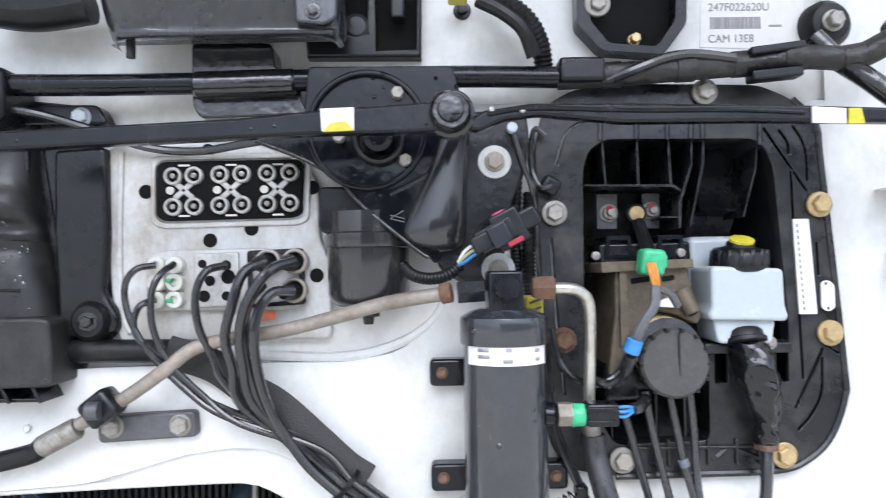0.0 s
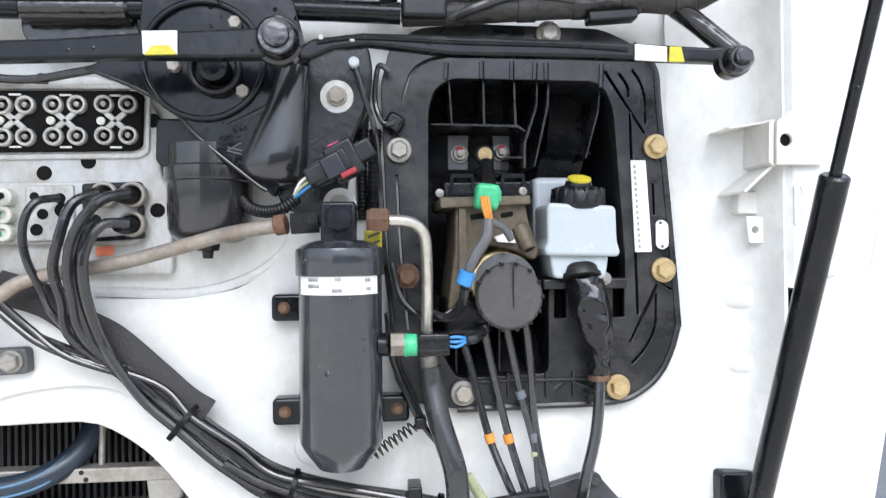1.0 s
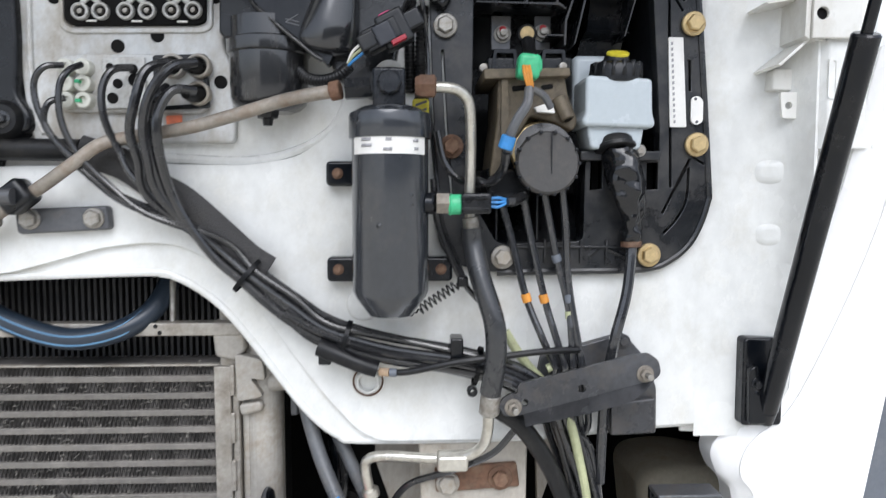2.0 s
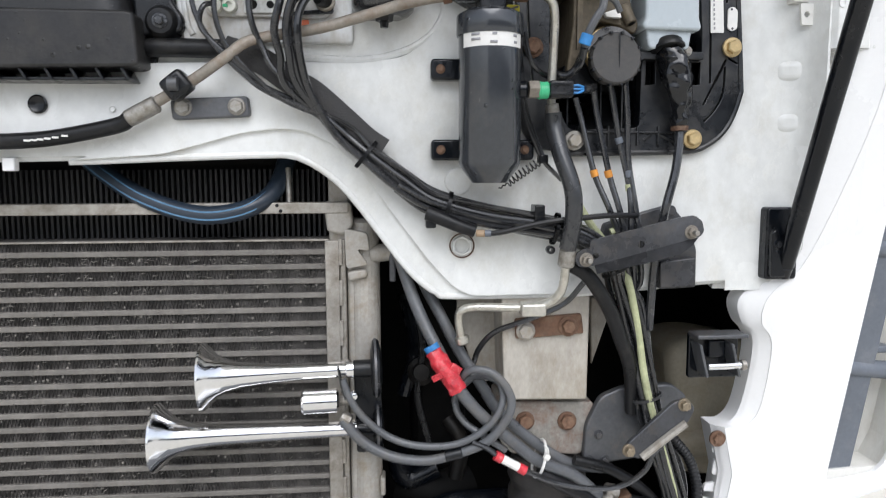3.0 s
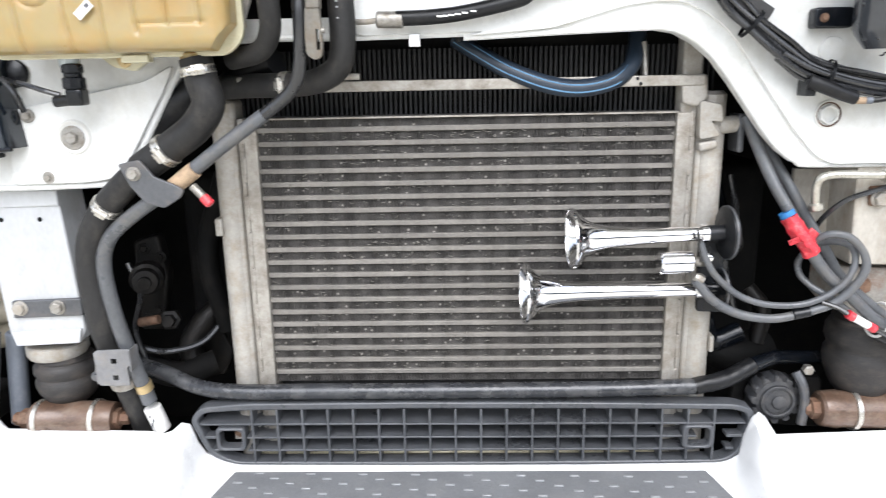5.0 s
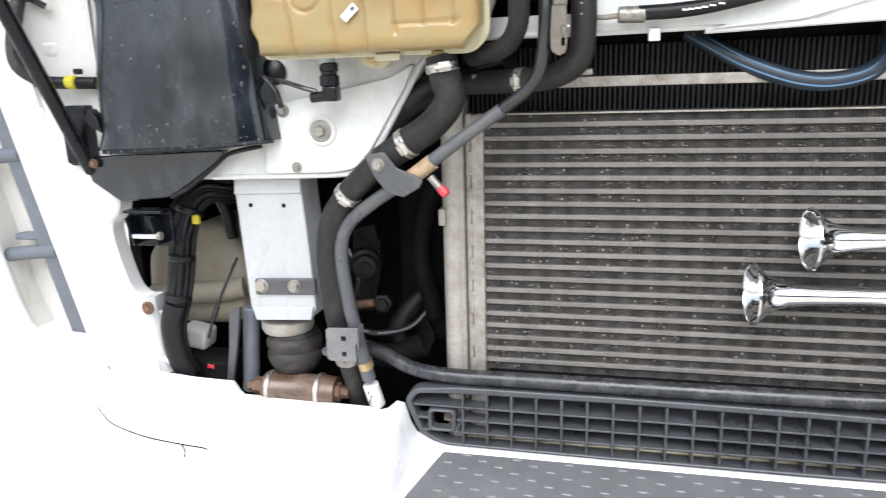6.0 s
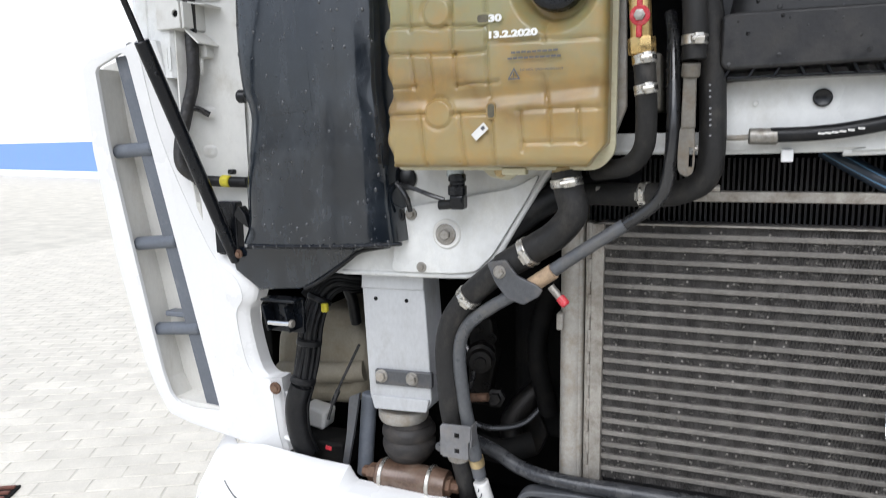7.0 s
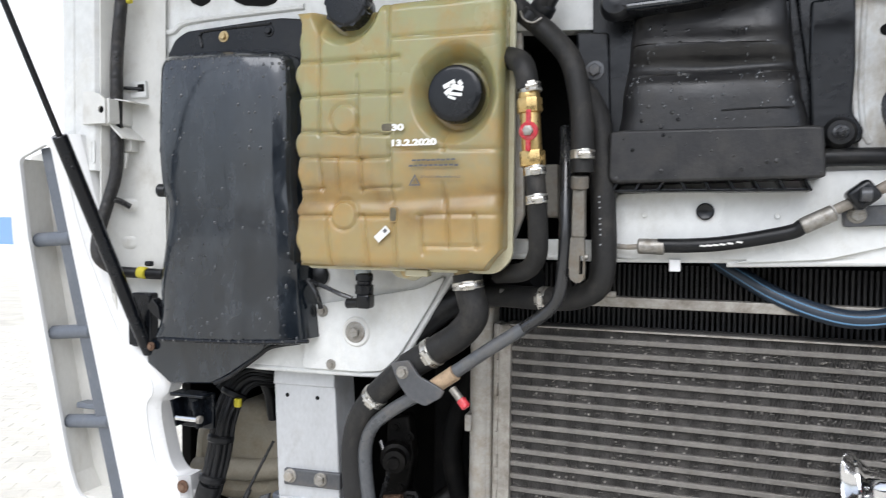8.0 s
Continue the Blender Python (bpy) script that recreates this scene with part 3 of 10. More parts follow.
ARCH += [(-0.753, 1.321), (-0.827, 1.318), (-0.877, 1.301), (-0.923, 1.232), (-0.971, 1.153), (-0.993, 1.126), (-1.018, 1.113), (-1.057, 1.108), (-1.274, 1.104)]
HOUSE_HOLE = [(0.177, 1.653), (0.184, 1.683), (0.208, 1.699), (0.386, 1.698), (0.402, 1.684), (0.41, 1.654), (0.42, 1.468), (0.419, 1.407), (0.406, 1.353), (0.322, 1.35), (0.212, 1.348), (0.174, 1.406)]
PIPE_HOLE = [(-0.795, 1.682), (-0.65, 1.672), (-0.62, 1.66), (-0.62, 1.445), (-0.65, 1.438), (-0.65, 1.352), (-0.795, 1.352)]
bulkhead = part("bulkhead", slab([(0.56, 1.96), (0.56, ARCH[0][1])] + ARCH + [(-1.56, ARCH[-1][1]), (-1.56, 1.96)], 0.745, 0.775, 0.004, [HOUSE_HOLE, PIPE_HOLE]), WHITE, cab)
rim = [(x, 0.748, z + 0.004) for x, z in ARCH]
part("rolled_edge", sweep(rim, 0.0055, 10, 3), WHITE, cab)
# the raised lower band of the bulkhead
BEAM = [(0.545, 1.149), (0.412, 1.143), (0.24, 1.129), (0.075, 1.128), (0.05, 1.142), (0.016, 1.18), (-0.02, 1.228), (-0.054, 1.275), (-0.086, 1.318), (-0.118, 1.345), (-0.153, 1.362), (-0.188, 1.365), (-0.24, 1.359), (-0.285, 1.346), (-0.345, 1.33), (-0.467, 1.322)] + [(-0.437, 1.328), (-0.628, 1.325), (-0.628, 1.422), (-0.439, 1.426)] + [(-0.461, 1.446), (-0.324, 1.452), (-0.165, 1.454), (-0.073, 1.453), (-0.017, 1.462), (0.019, 1.486), (0.038, 1.517), (0.042, 1.553)]
BEAM += [(BEAM[-1][0], 1.728), (BEAM[0][0], 1.728)]
part("pressed_beam", slab(rnd(BEAM, 0.014, 3), 0.737, 0.748, 0.006, [HOUSE_HOLE]), WHITE, cab)
part("pressed_ridge", sweep([(x, 0.745, z) for x, z in [(-0.166, 1.461), (-0.074, 1.458), (-0.017, 1.47), (0.019, 1.491), (0.037, 1.516), (0.042, 1.54)]], 0.006, 8), WHITE, cab)
part("pressed_lobe", slab(rnd([(-1.155, 1.228), (-0.945, 1.267), (-0.898, 1.291), (-0.92, 1.249), (-0.979, 1.154), (-1.01, 1.122), (-1.054, 1.117), (-1.17, 1.115)], 0.012), 0.737, 0.748, 0.005), WHITE, cab)
for t_at in ((0.058, 0.735, 1.292),):
    part("pressed_dimple", lathe((t_at[0], 0.738, t_at[2]), (0, -1, 0), [(0, 0.02), (0.003, 0.0185), (0.0035, 0.016)], 28), WHITE, cab)
# plug with a raised ring in the beam
px, py, pz = (0.063, 0.733, 1.201)
plug_ring = part("drain_plug", slab(disc(px, pz, 0.0205, 34), 0.7345, 0.74, 0.002, [disc(px, pz, 0.0185, 34)]), JAMB, cab, "white hexagon plug with a rusty rim in the beam")
part("plug_head", slab(disc(px, pz, 0.0155, 6, 0.5), 0.731, 0.742, 0.0025, [disc(px, pz, 0.0105, 24)]), WHITE, plug_ring)
part("plug_floor", lathe((px, 0.741, pz), (0, -1, 0), [(0, 0.0115), (0.003, 0.0112), (0.0045, 0.008), (0.005, 0)], 24), WHITE, plug_ring)
# rust-coloured ring that also darkens the gap in place of its shadow
part("plug_rust", slab(disc(px, pz, 0.018, 34), 0.7358, 0.7372, 0.0, [disc(px, pz, 0.0162, 34)]), RUST, plug_ring, "rust ring that also paints the shade in the plug gap")
# through holes of the beam, seen as dark rounds
for hx, hy, hz, hr in ((-0.501, 0.737, 1.396, 0.0125), (-0.585, 0.737, 1.391, 0.004), (-0.406, 0.737, 1.39, 0.004)):
    part("rubber_grommet", lathe((hx, 0.7345, hz), (0, -1, 0), [(-0.004, hr * 0.95), (0.001, hr), (0.0018, hr * 0.85), (0.0008, hr * 0.7), (0.0006, 0)], 20), BLACK if hr > 0.01 else WHITE, cab)
part("bolt_dish", lathe((-1.062, 0.7385, 1.187), (0, -1, 0), [(0, 0.0275), (0.0035, 0.0255), (0.0045, 0.0235), (0.0035, 0.0215), (0.0008, 0.018), (0.0006, 0)], 36), JAMB, cab)
for bp, br in (((-1.064, 0.742, 1.186), 0.0088), ((-1.111, 0.742, 1.126), 0.0045)):
    bolt((bp[0], 0.737, bp[2]), br, ZINC, cab, 2.1)

# pressings of the bulkhead's upper edge, and black sheets painting the openings' shade
part("pressed_ridge", sweep([(x, 0.744, z) for x, z in [(-1.562, 1.766), (-1.468, 1.736), (-1.428, 1.752), (-1.314, 1.756), (-1.171, 1.757)]], 0.006, 8, 4), WHITE, cab)
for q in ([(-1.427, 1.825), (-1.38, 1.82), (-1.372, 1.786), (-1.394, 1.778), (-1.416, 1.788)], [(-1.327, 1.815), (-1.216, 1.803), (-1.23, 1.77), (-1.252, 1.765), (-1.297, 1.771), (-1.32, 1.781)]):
    part("opening", slab(rnd(q, 0.006), 0.7425, 0.7455), VOID, cab, "black sheet painting the shade of a bulkhead opening")
part("clip_pad", slab(rnd([(-1.553, 1.645), (-1.512, 1.645), (-1.509, 1.612), (-1.551, 1.612)], 0.004), 0.728, 0.748, 0.003), WHITE, cab)
part("clip_slot", slab(rnd([(-1.53, 1.638), (-1.514, 1.638), (-1.513, 1.624), (-1.529, 1.624)], 0.002), 0.7275, 0.7285), VOID, cab)
for q in ((-1.553, 0.74, 1.426), (-1.556, 0.74, 1.349)):
    part("weld_stud", lathe((q[0], 0.747, q[2]), (0.5, -1, 0), [(0, 0.007), (0.012, 0.006), (0.014, 0.003), (0.014, 0)], 14), WHITE, cab)
hc = (-0.541, 0.735, 1.317)
part("edge_clip", fillet_box(hc[0] - 0.008, hc[0] + 0.008, 0.728, 0.742, hc[2] - 0.009, hc[2] + 0.009, 0.002), CLEAN, cab, "white plastic edge clip")
# side walls of the recess, from the bulkhead out to the door pillars
XP = -0.5085


RB = (0.553, 0.67, 1.612)


def bracket(hole, s):
    """A folded catch bracket: tab with a hole, side flange, shelf, gusset, stub and a lug with two holes."""
    rel = lambda poly: [(hole[0] + s * (x - RB[0]), hole[2] + z - RB[2]) for x, z in poly][::s]
    br = thing("catch_bracket", "white folded steel catch bracket on the cab's side wall", "bracket", "catch brackets")
    part("tab", slab(rel([(0.543, 1.631), (0.556, 1.641), (0.574, 1.647), (0.596, 1.647), (0.596, 1.586), (0.542, 1.586)]), 0.668, 0.672, 0.001, [disc(hole[0], hole[2], 0.0066, 18)]), JAMB, br)
    # black disc gives the hole its depth by colour
    part("hole_back", lathe((hole[0], 0.6738, hole[2]), (0, -1, 0), [(0, 0.009), (0.001, 0.009), (0.001, 0)], 18), VOID, br, "black disc behind the tab hole, painting its shade")
    part("side_flange", slab(rel([(0.537, 1.632), (0.543, 1.634), (0.542, 1.585), (0.536, 1.589)]), 0.672, 0.745, 0.001), JAMB, br)
    part("shelf", slab(rel([(0.502, 1.629), (0.555, 1.638), (0.555, 1.635), (0.504, 1.627)]), 0.69, 0.745, 0.0006), JAMB, br)
    part("gusset", slab(rel([(0.511, 1.56), (0.548, 1.592), (0.563, 1.587), (0.564, 1.585), (0.548, 1.588), (0.514, 1.558)]), 0.678, 0.745, 0.0006), JAMB, br)
    part("stub", slab(rel(rnd([(0.525, 1.562), (0.556, 1.563), (0.559, 1.536), (0.523, 1.538)], 0.004)), 0.713, 0.745, 0.003), JAMB, br)
    part("lug", slab(rel(rnd([(0.53, 1.535), (0.561, 1.534), (0.561, 1.509), (0.554, 1.505), (0.533, 1.506)], 0.003)), 0.707, 0.711, 0.0008,
                     [rel(disc(0.54, 1.52, 0.0042, 12)), rel(disc(0.554, 1.521, 0.0042, 12))]), JAMB, br)


def pillow(loop, height):
    """a soft pressed swelling over a rounded outline, facing -y"""
    bm, rings = bmesh.new(), []
    for k in (1.0, 0.93, 0.85, 0.76, 0.62, 0.4):
        rings.append([bm.verts.new((x * k, 0.004 - height * (1 - k ** 3.2) * 1.15 - 0.0015, z * k)) for x, z in loop])
    for a, b in zip(rings, rings[1:]):
        for i in range(len(a)):
            j = (i + 1) % len(a)
            bm.faces.new((a[i], a[j], b[j], b[i]))
    bm.faces.new(rings[-1])
    bmesh.ops.recalc_face_normals(bm, faces=bm.faces[:])
    return bm


def pillar(flipped):
    shift = 2 * (XP - XC)
    f = (lambda p: (flip(p)[0] + shift, *flip(p)[1:])) if flipped else (lambda p: p)
    g = (lambda q: [f(p) for p in q][::-1]) if flipped else (lambda p: p)

    def prism(plan, z0, z1, bev):
        bm = bmesh.new()
        plan = [(2 * XP - x, y) for x, y in plan] if flipped else plan
        lo = bm.faces.new([bm.verts.new((x, y, z0)) for x, y in plan])
        ext = bmesh.ops.extrude_face_region(bm, geom=[lo])
        bmesh.ops.translate(bm, verts=[v for v in ext["geom"] if isinstance(v, bmesh.types.BMVert)], vec=(0, 0, z1 - z0))
        bmesh.ops.recalc_face_normals(bm, faces=bm.faces[:])
        up = [e for e in bm.edges if abs(e.verts[0].co.z - e.verts[1].co.z) > 0.1]
        if bev:
            bmesh.ops.bevel(bm, geom=up, offset=bev, segments=4, affect="EDGES", profile=0.5)
        return bm

    part("side_wall", prism([(-1.46, 0.756), (-1.50, 0.7475), (-1.53, 0.743), (-1.55, 0.735), (-1.566, 0.717), (-1.578, 0.684), (-1.59, 0.70), (-1.60, 0.9), (-1.50, 0.9)], 1.34, 1.47, 0.004), WHITE, cab)
    part("side_wall", prism([(-1.46, 0.756), (-1.50, 0.7475), (-1.53, 0.743), (-1.548, 0.737), (-1.556, 0.737), (-1.60, 0.9), (-1.50, 0.9)], 1.13, 1.34, 0.002), WHITE, cab)
    part("door_pillar", prism([(-1.46, 0.756), (-1.50, 0.7475), (-1.53, 0.743), (-1.55, 0.735), (-1.566, 0.717), (-1.578, 0.684), (-1.584, 0.677), (-1.628, 0.675), (-1.631, 0.679), (-1.634, 0.675), (-1.66, 0.677), (-1.70, 0.71), (-1.70, 0.9), (-1.50, 0.9)], 1.47, 1.96, 0.0015), WHITE, cab)
    arc = [(p.x, p.y) for p in smooth([(-1.47, 0.7366, 0), (-1.49, 0.7363, 0), (-1.515, 0.735, 0), (-1.535, 0.732, 0), (-1.552, 0.7245, 0), (-1.5645, 0.71, 0), (-1.5755, 0.684, 0)], 5)]
    # left jamb takes the shaded, grimy copy of the white paint
    part("jamb", prism(arc + [(-1.579, 0.684), (-1.571, 0.72), (-1.55, 0.742), (-1.49, 0.752)], 1.34, 1.958, 0.0), WHITE if flipped else JAMB, cab, "white jamb, on the left coloured with grime and shade")
    low, front = bmesh.new(), 1.376 if flipped else 1.336
    rows = [[low.verts.new((2 * XP - x if flipped else x, max(y, 0.689 + 0.174 * (front - z)), z)) for x, y in arc + [(-1.579, 0.73), (-1.49, 0.752)]] for z in (1.34, 1.235, 1.13)]
    for p, q in zip(rows, rows[1:]):
        for k in range(len(p) - 1):
            low.faces.new((p[k], p[k + 1], q[k + 1], q[k]))
    bmesh.ops.recalc_face_normals(low, faces=low.faces[:])
    part("jamb", low, WHITE if flipped else JAMB, cab)
    ps = f((-1.588, 0.674, 1.505))
    part("pillar_slot", slab(rect(ps[0] - 0.005, ps[2] - 0.022, ps[0] + 0.005, ps[2] + 0.022, 0.005), 0.6755, 0.68, 0.0, [rect(ps[0] - 0.003, ps[2] - 0.019, ps[0] + 0.003, ps[2] + 0.019, 0.003)]), WHITE, cab)
    bracket(f((-1.56, 0.67, 1.582)) if not flipped else RB, -1 if not flipped else 1)
    # pressed bosses of the side wall, square to its curve, and the round swelling beside them
    for bx, bz, bw, bh in ((0.53, 1.446, 0.022, 0.0145), (0.532, 1.373, 0.022, 0.0145)):
        boss = pillow(rnd([(-bw, -bh), (bw, -bh), (bw, bh), (-bw, bh)], 0.013, 5), 0.0042)
        turn = radians(-30 if flipped else 30)
        at = (bx if flipped else 2 * XP - bx, 0.7255, bz if flipped else bz - 0.04)
        bmesh.ops.transform(boss, matrix=Matrix.Translation(at) @ Matrix.Rotation(turn, 4, "Z"), verts=boss.verts[:])
        part("pressed_boss", boss, WHITE if flipped else JAMB, cab)
    dome = (0.478, 1.523) if flipped else (-1.478, 1.497)
    part("pressed_dome", lathe((dome[0], 0.747, dome[1]), (0, -1, 0), [(0, 0.056), (0.004, 0.054), (0.007, 0.05), (0.0085, 0.044), (0.009, 0.0)], 48), WHITE, cab)
    for q in ((0.494, 1.423, 0.006), (0.489, 1.367, 0.015)) if flipped else ((-1.49, 1.385, 0.006),):
        part("pressed_dimple", lathe((q[0], 0.7455, q[1]), (0, -1, 0), [(0, q[2]), (0.002, q[2] * 0.9), (0.0026, q[2] * 0.7)], 24), WHITE, cab)


pillar(False)
pillar(True)

# plain cab walls that close the place behind the bulkhead
part("cab_side", fillet_box(-1.68, -1.64, 0.9, 2.3, 1.0, 2.9, 0.01), CLEAN, cab)
part("cab_side", fillet_box(0.65, 0.69, 0.9, 2.3, 1.0, 2.9, 0.01), CLEAN, cab)
part("cab_back", fillet_box(-1.68, 0.69, 2.3, 2.34, 1.0, 2.9, 0.01), CLEAN, cab)
part("cab_roof", fillet_box(-1.68, 0.69, 0.86, 2.34, 2.9, 2.94, 0.01), CLEAN, cab)
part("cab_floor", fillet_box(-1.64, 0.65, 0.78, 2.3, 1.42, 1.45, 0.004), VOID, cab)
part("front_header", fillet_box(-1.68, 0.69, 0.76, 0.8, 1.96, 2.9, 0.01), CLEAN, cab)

# engine bay behind and below the arch; near-black panels carry its shade
bay = thing("engine_bay_lining", "engine bay behind the coolers, lined near black for its shade", "engine bay", kind="structure")
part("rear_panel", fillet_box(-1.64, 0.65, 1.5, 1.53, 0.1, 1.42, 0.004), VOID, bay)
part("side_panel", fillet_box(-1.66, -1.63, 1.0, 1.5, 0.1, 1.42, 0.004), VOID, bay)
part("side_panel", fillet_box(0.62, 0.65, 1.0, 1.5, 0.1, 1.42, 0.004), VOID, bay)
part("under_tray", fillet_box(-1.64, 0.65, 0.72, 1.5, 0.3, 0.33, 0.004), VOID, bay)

# ---- corner panels with their grey rungs; they lean back towards the bottom ----
CORNER = [(-1.785, 1.493), (-1.762, 1.51), (-1.666, 1.529), (-1.607, 1.537), (-1.58, 1.353), (-1.52, 1.145), (-1.482, 1.093), (-1.47, 1.068), (-1.48, 1.039), (-1.503, 1.004), (-1.498, 0.905), (-1.48, 0.871), (-1.452, 0.869), (-1.455, 0.74), (-1.452, 0.7), (-1.527, 0.701), (-1.621, 0.719), (-1.704, 0.732), (-1.76, 0.749), (-1.781, 0.801), (-1.797, 0.873), (-1.81, 1.12), (-1.806, 1.335)]
SLOT = [(-1.753, 1.488), (-1.745, 1.496), (-1.681, 1.518), (-1.667, 1.513), (-1.613, 0.773), (-1.688, 0.769), (-1.728, 0.777), (-1.746, 0.8), (-1.754, 0.853), (-1.757, 0.94), (-1.761, 1.145), (-1.763, 1.348)]


def lean(bm, off=0.0):
    for v in bm.verts:
        v.co.y += 0.174 * (1.336 + off - v.co.z)
    return bm


WIDE = [0, 0, 0, 0.03, 0.044, 0.04, 0.034, 0.032, 0.022, 0.02, 0.022, 0.02, 0.014, 0.014, 0.012]  # width of the slanted inner border


def corner(flipped):
    f = flip if flipped else (lambda p: p)
    g = mirror if flipped else (lambda p: p)
    up = 0.04 if flipped else 0.0
    edge = list(CORNER)
    slot = list(SLOT)
    if flipped:  # the slot of this side lies further out, and its lower border is cut further in
        slot[3], slot[4] = (-1.682, 1.513), (-1.648, 0.764)
        edge[13:16] = [(-1.476, 0.786), (-1.474, 0.722), (-1.492, 0.678), (-1.527, 0.678)]
    th = thing("corner_panel", "white cab corner panel with grey rungs in a slanted slot", "corner panel", "corner panels")
    border = smooth([(x, WIDE[k + 3], z) for k, (x, z) in enumerate(edge[3:13])], 5) + [Vector((x, WIDE[k + 13], z)) for k, (x, z) in enumerate(edge[13:15])]
    face = edge[:3] + [(p.x - p.y, p.z) for p in border] + edge[15:]
    part("shell", lean(slab(g(rnd(face, 0.006, 2)), 0.683, 0.691, 0.003, [g(rnd(slot, 0.012, 4))]), up), CLEAN, th)
    # outer edge that rolls back round the slot's far side
    roll, rows = bmesh.new(), []
    for k in (16, 17, 18, 19, 20, 21, 22, 0, 1, 2):
        x, z = edge[k + (1 if flipped and k > 3 else 0)]
        dx, dz = (0.0, -1.0) if k in (16, 17) else (-0.7, -0.7) if k == 18 else (-0.7, 0.7) if k == 0 else (0.0, 1.0) if k in (1, 2) else (-1.0, 0.0)
        rows.append([roll.verts.new(f((x + dx * e, 0.683 + dy + 0.174 * (1.336 - z), z + dz * e))) for e, dy in ((-0.002, 0.002), (0.004, 0.0045), (0.009, 0.012), (0.011, 0.03), (0.006, 0.032), (-0.002, 0.01))])
    for p, q in zip(rows, rows[1:]):
        for k in range(6):
            roll.faces.new((p[k], p[(k + 1) % 6], q[(k + 1) % 6], q[k]))
    bmesh.ops.recalc_face_normals(roll, faces=roll.faces[:])
    part("outer_roll", roll, CLEAN, th)
    part("back_panel", lean(slab(g([(-1.80, 1.505), (-1.66, 1.539), (-1.597, 0.744), (-1.76, 0.744), (-1.795, 0.81), (-1.81, 1.2)]), 0.748, 0.754, 0.002), up), INNER, th, "dusty off-white inner panel behind the slot")
    part("slot_wall", lean(slab(g([(-1.77, 1.49), (-1.76, 1.495), (-1.769, 1.335), (-1.767, 1.138), (-1.763, 0.936), (-1.759, 0.83), (-1.745, 0.786), (-1.752, 0.78), (-1.768, 0.828), (-1.773, 0.936), (-1.777, 1.138), (-1.779, 1.335)]), 0.692, 0.748, 0.001), up), INNER, th)
    part("slot_floor", lean(slab(g([(-1.765, 0.788), (-1.60, 0.778), (-1.60, 0.762), (-1.765, 0.77)]), 0.692, 0.748, 0.001), up), INNER, th)
    # slanted border, then the return that runs back into the bay
    band, rows = bmesh.new(), []
    for x, w, z in border:
        rows.append([band.verts.new(f((x + e, 0.683 + dy + 0.174 * (1.336 - z), z))) for e, dy in ((-w - 0.001, 0.0012), (-w * 0.85, 0.0035), (-w * 0.6, 0.0072), (-w * 0.3, 0.0098), (-0.003, 0.0125), (0.0012, 0.0165), (0.0015, 0.05), (-0.004, 0.05))])
    for p, q in zip(rows, rows[1:]):
        for k in range(7):
            band.faces.new((p[k], p[k + 1], q[k + 1], q[k]))
    bmesh.ops.recalc_face_normals(band, faces=band.faces[:])
    part("return_flange", band, CLEAN, th)
    # torn lower tabs of the inner edge
    for x, z, w, h in ((-1.452, 0.826, 0.02, 0.014), (-1.455, 0.79, 0.016, 0.02), (-1.447, 0.752, 0.022, 0.01)):
        x, w = x - (0.02 if flipped else 0.0), w * 0.8
        part("edge_tab", lean(slab(g(rnd([(x - w, z - h), (x + w * 0.6, z - h * 0.7), (x + w * 0.5, z + h * 0.6), (x - w, z + h)], 0.004, 2)), 0.705, 0.711, 0.001), up), CLEAN, th)
    a, b = slot[3], slot[4]
    part("side_strip", lean(slab(g([(a[0] - 0.044, a[1]), (a[0] + 0.004, a[1] + 0.006), (b[0] + 0.004, b[1] - 0.004), (b[0] - 0.05, b[1])]), 0.698, 0.747, 0.002), up), GREY, th, "blue-grey plastic strip")
    for p, q in (((-1.782, 0.712, 1.334), (-1.664, 0.702, 1.341)), ((-1.781, 0.744, 1.14), (-1.653, 0.735, 1.153)), ((-1.772, 0.778, 0.946), (-1.638, 0.768, 0.962))):
        part("rung", rod(f(p), f(q), 0.0142, n=24, bev=0.003), GREY, th, "blue-grey plastic rung")
    rb = (-1.70, 0.785, 0.985)
    part("rung_bed", box(f(rb), (0.075, 0.03, 0.012), 0.003), GREY, th)
    jb = (-1.456, 0.769, 0.851)
    jb = f((jb[0], jb[1] - 0.004, jb[2]))
    bolt(jb, 0.0075, RUST, th, 1.7, 0.4)
    part("retaining_clip", box(f((-1.44 - (0.02 if flipped else 0.0), 0.789, 0.736)), (0.024, 0.02, 0.006), 0.002, (0, 20, 0)), CLEAN, th)


corner(False)
corner(True)

# ---- open service flap above, on its two gas struts ----
flap = thing("service_flap", "white front service flap, raised open on two gas struts", "service flap")
part("panel", box((XC, 0.31, 2.24), (2.28, 0.95, 0.03), 0.012, (-26, 0, 0)), CLEAN, flap)
part("hinge_rail", fillet_box(-1.6, 0.6, 0.70, 0.76, 1.965, 2.02, 0.006), STEEL, flap)


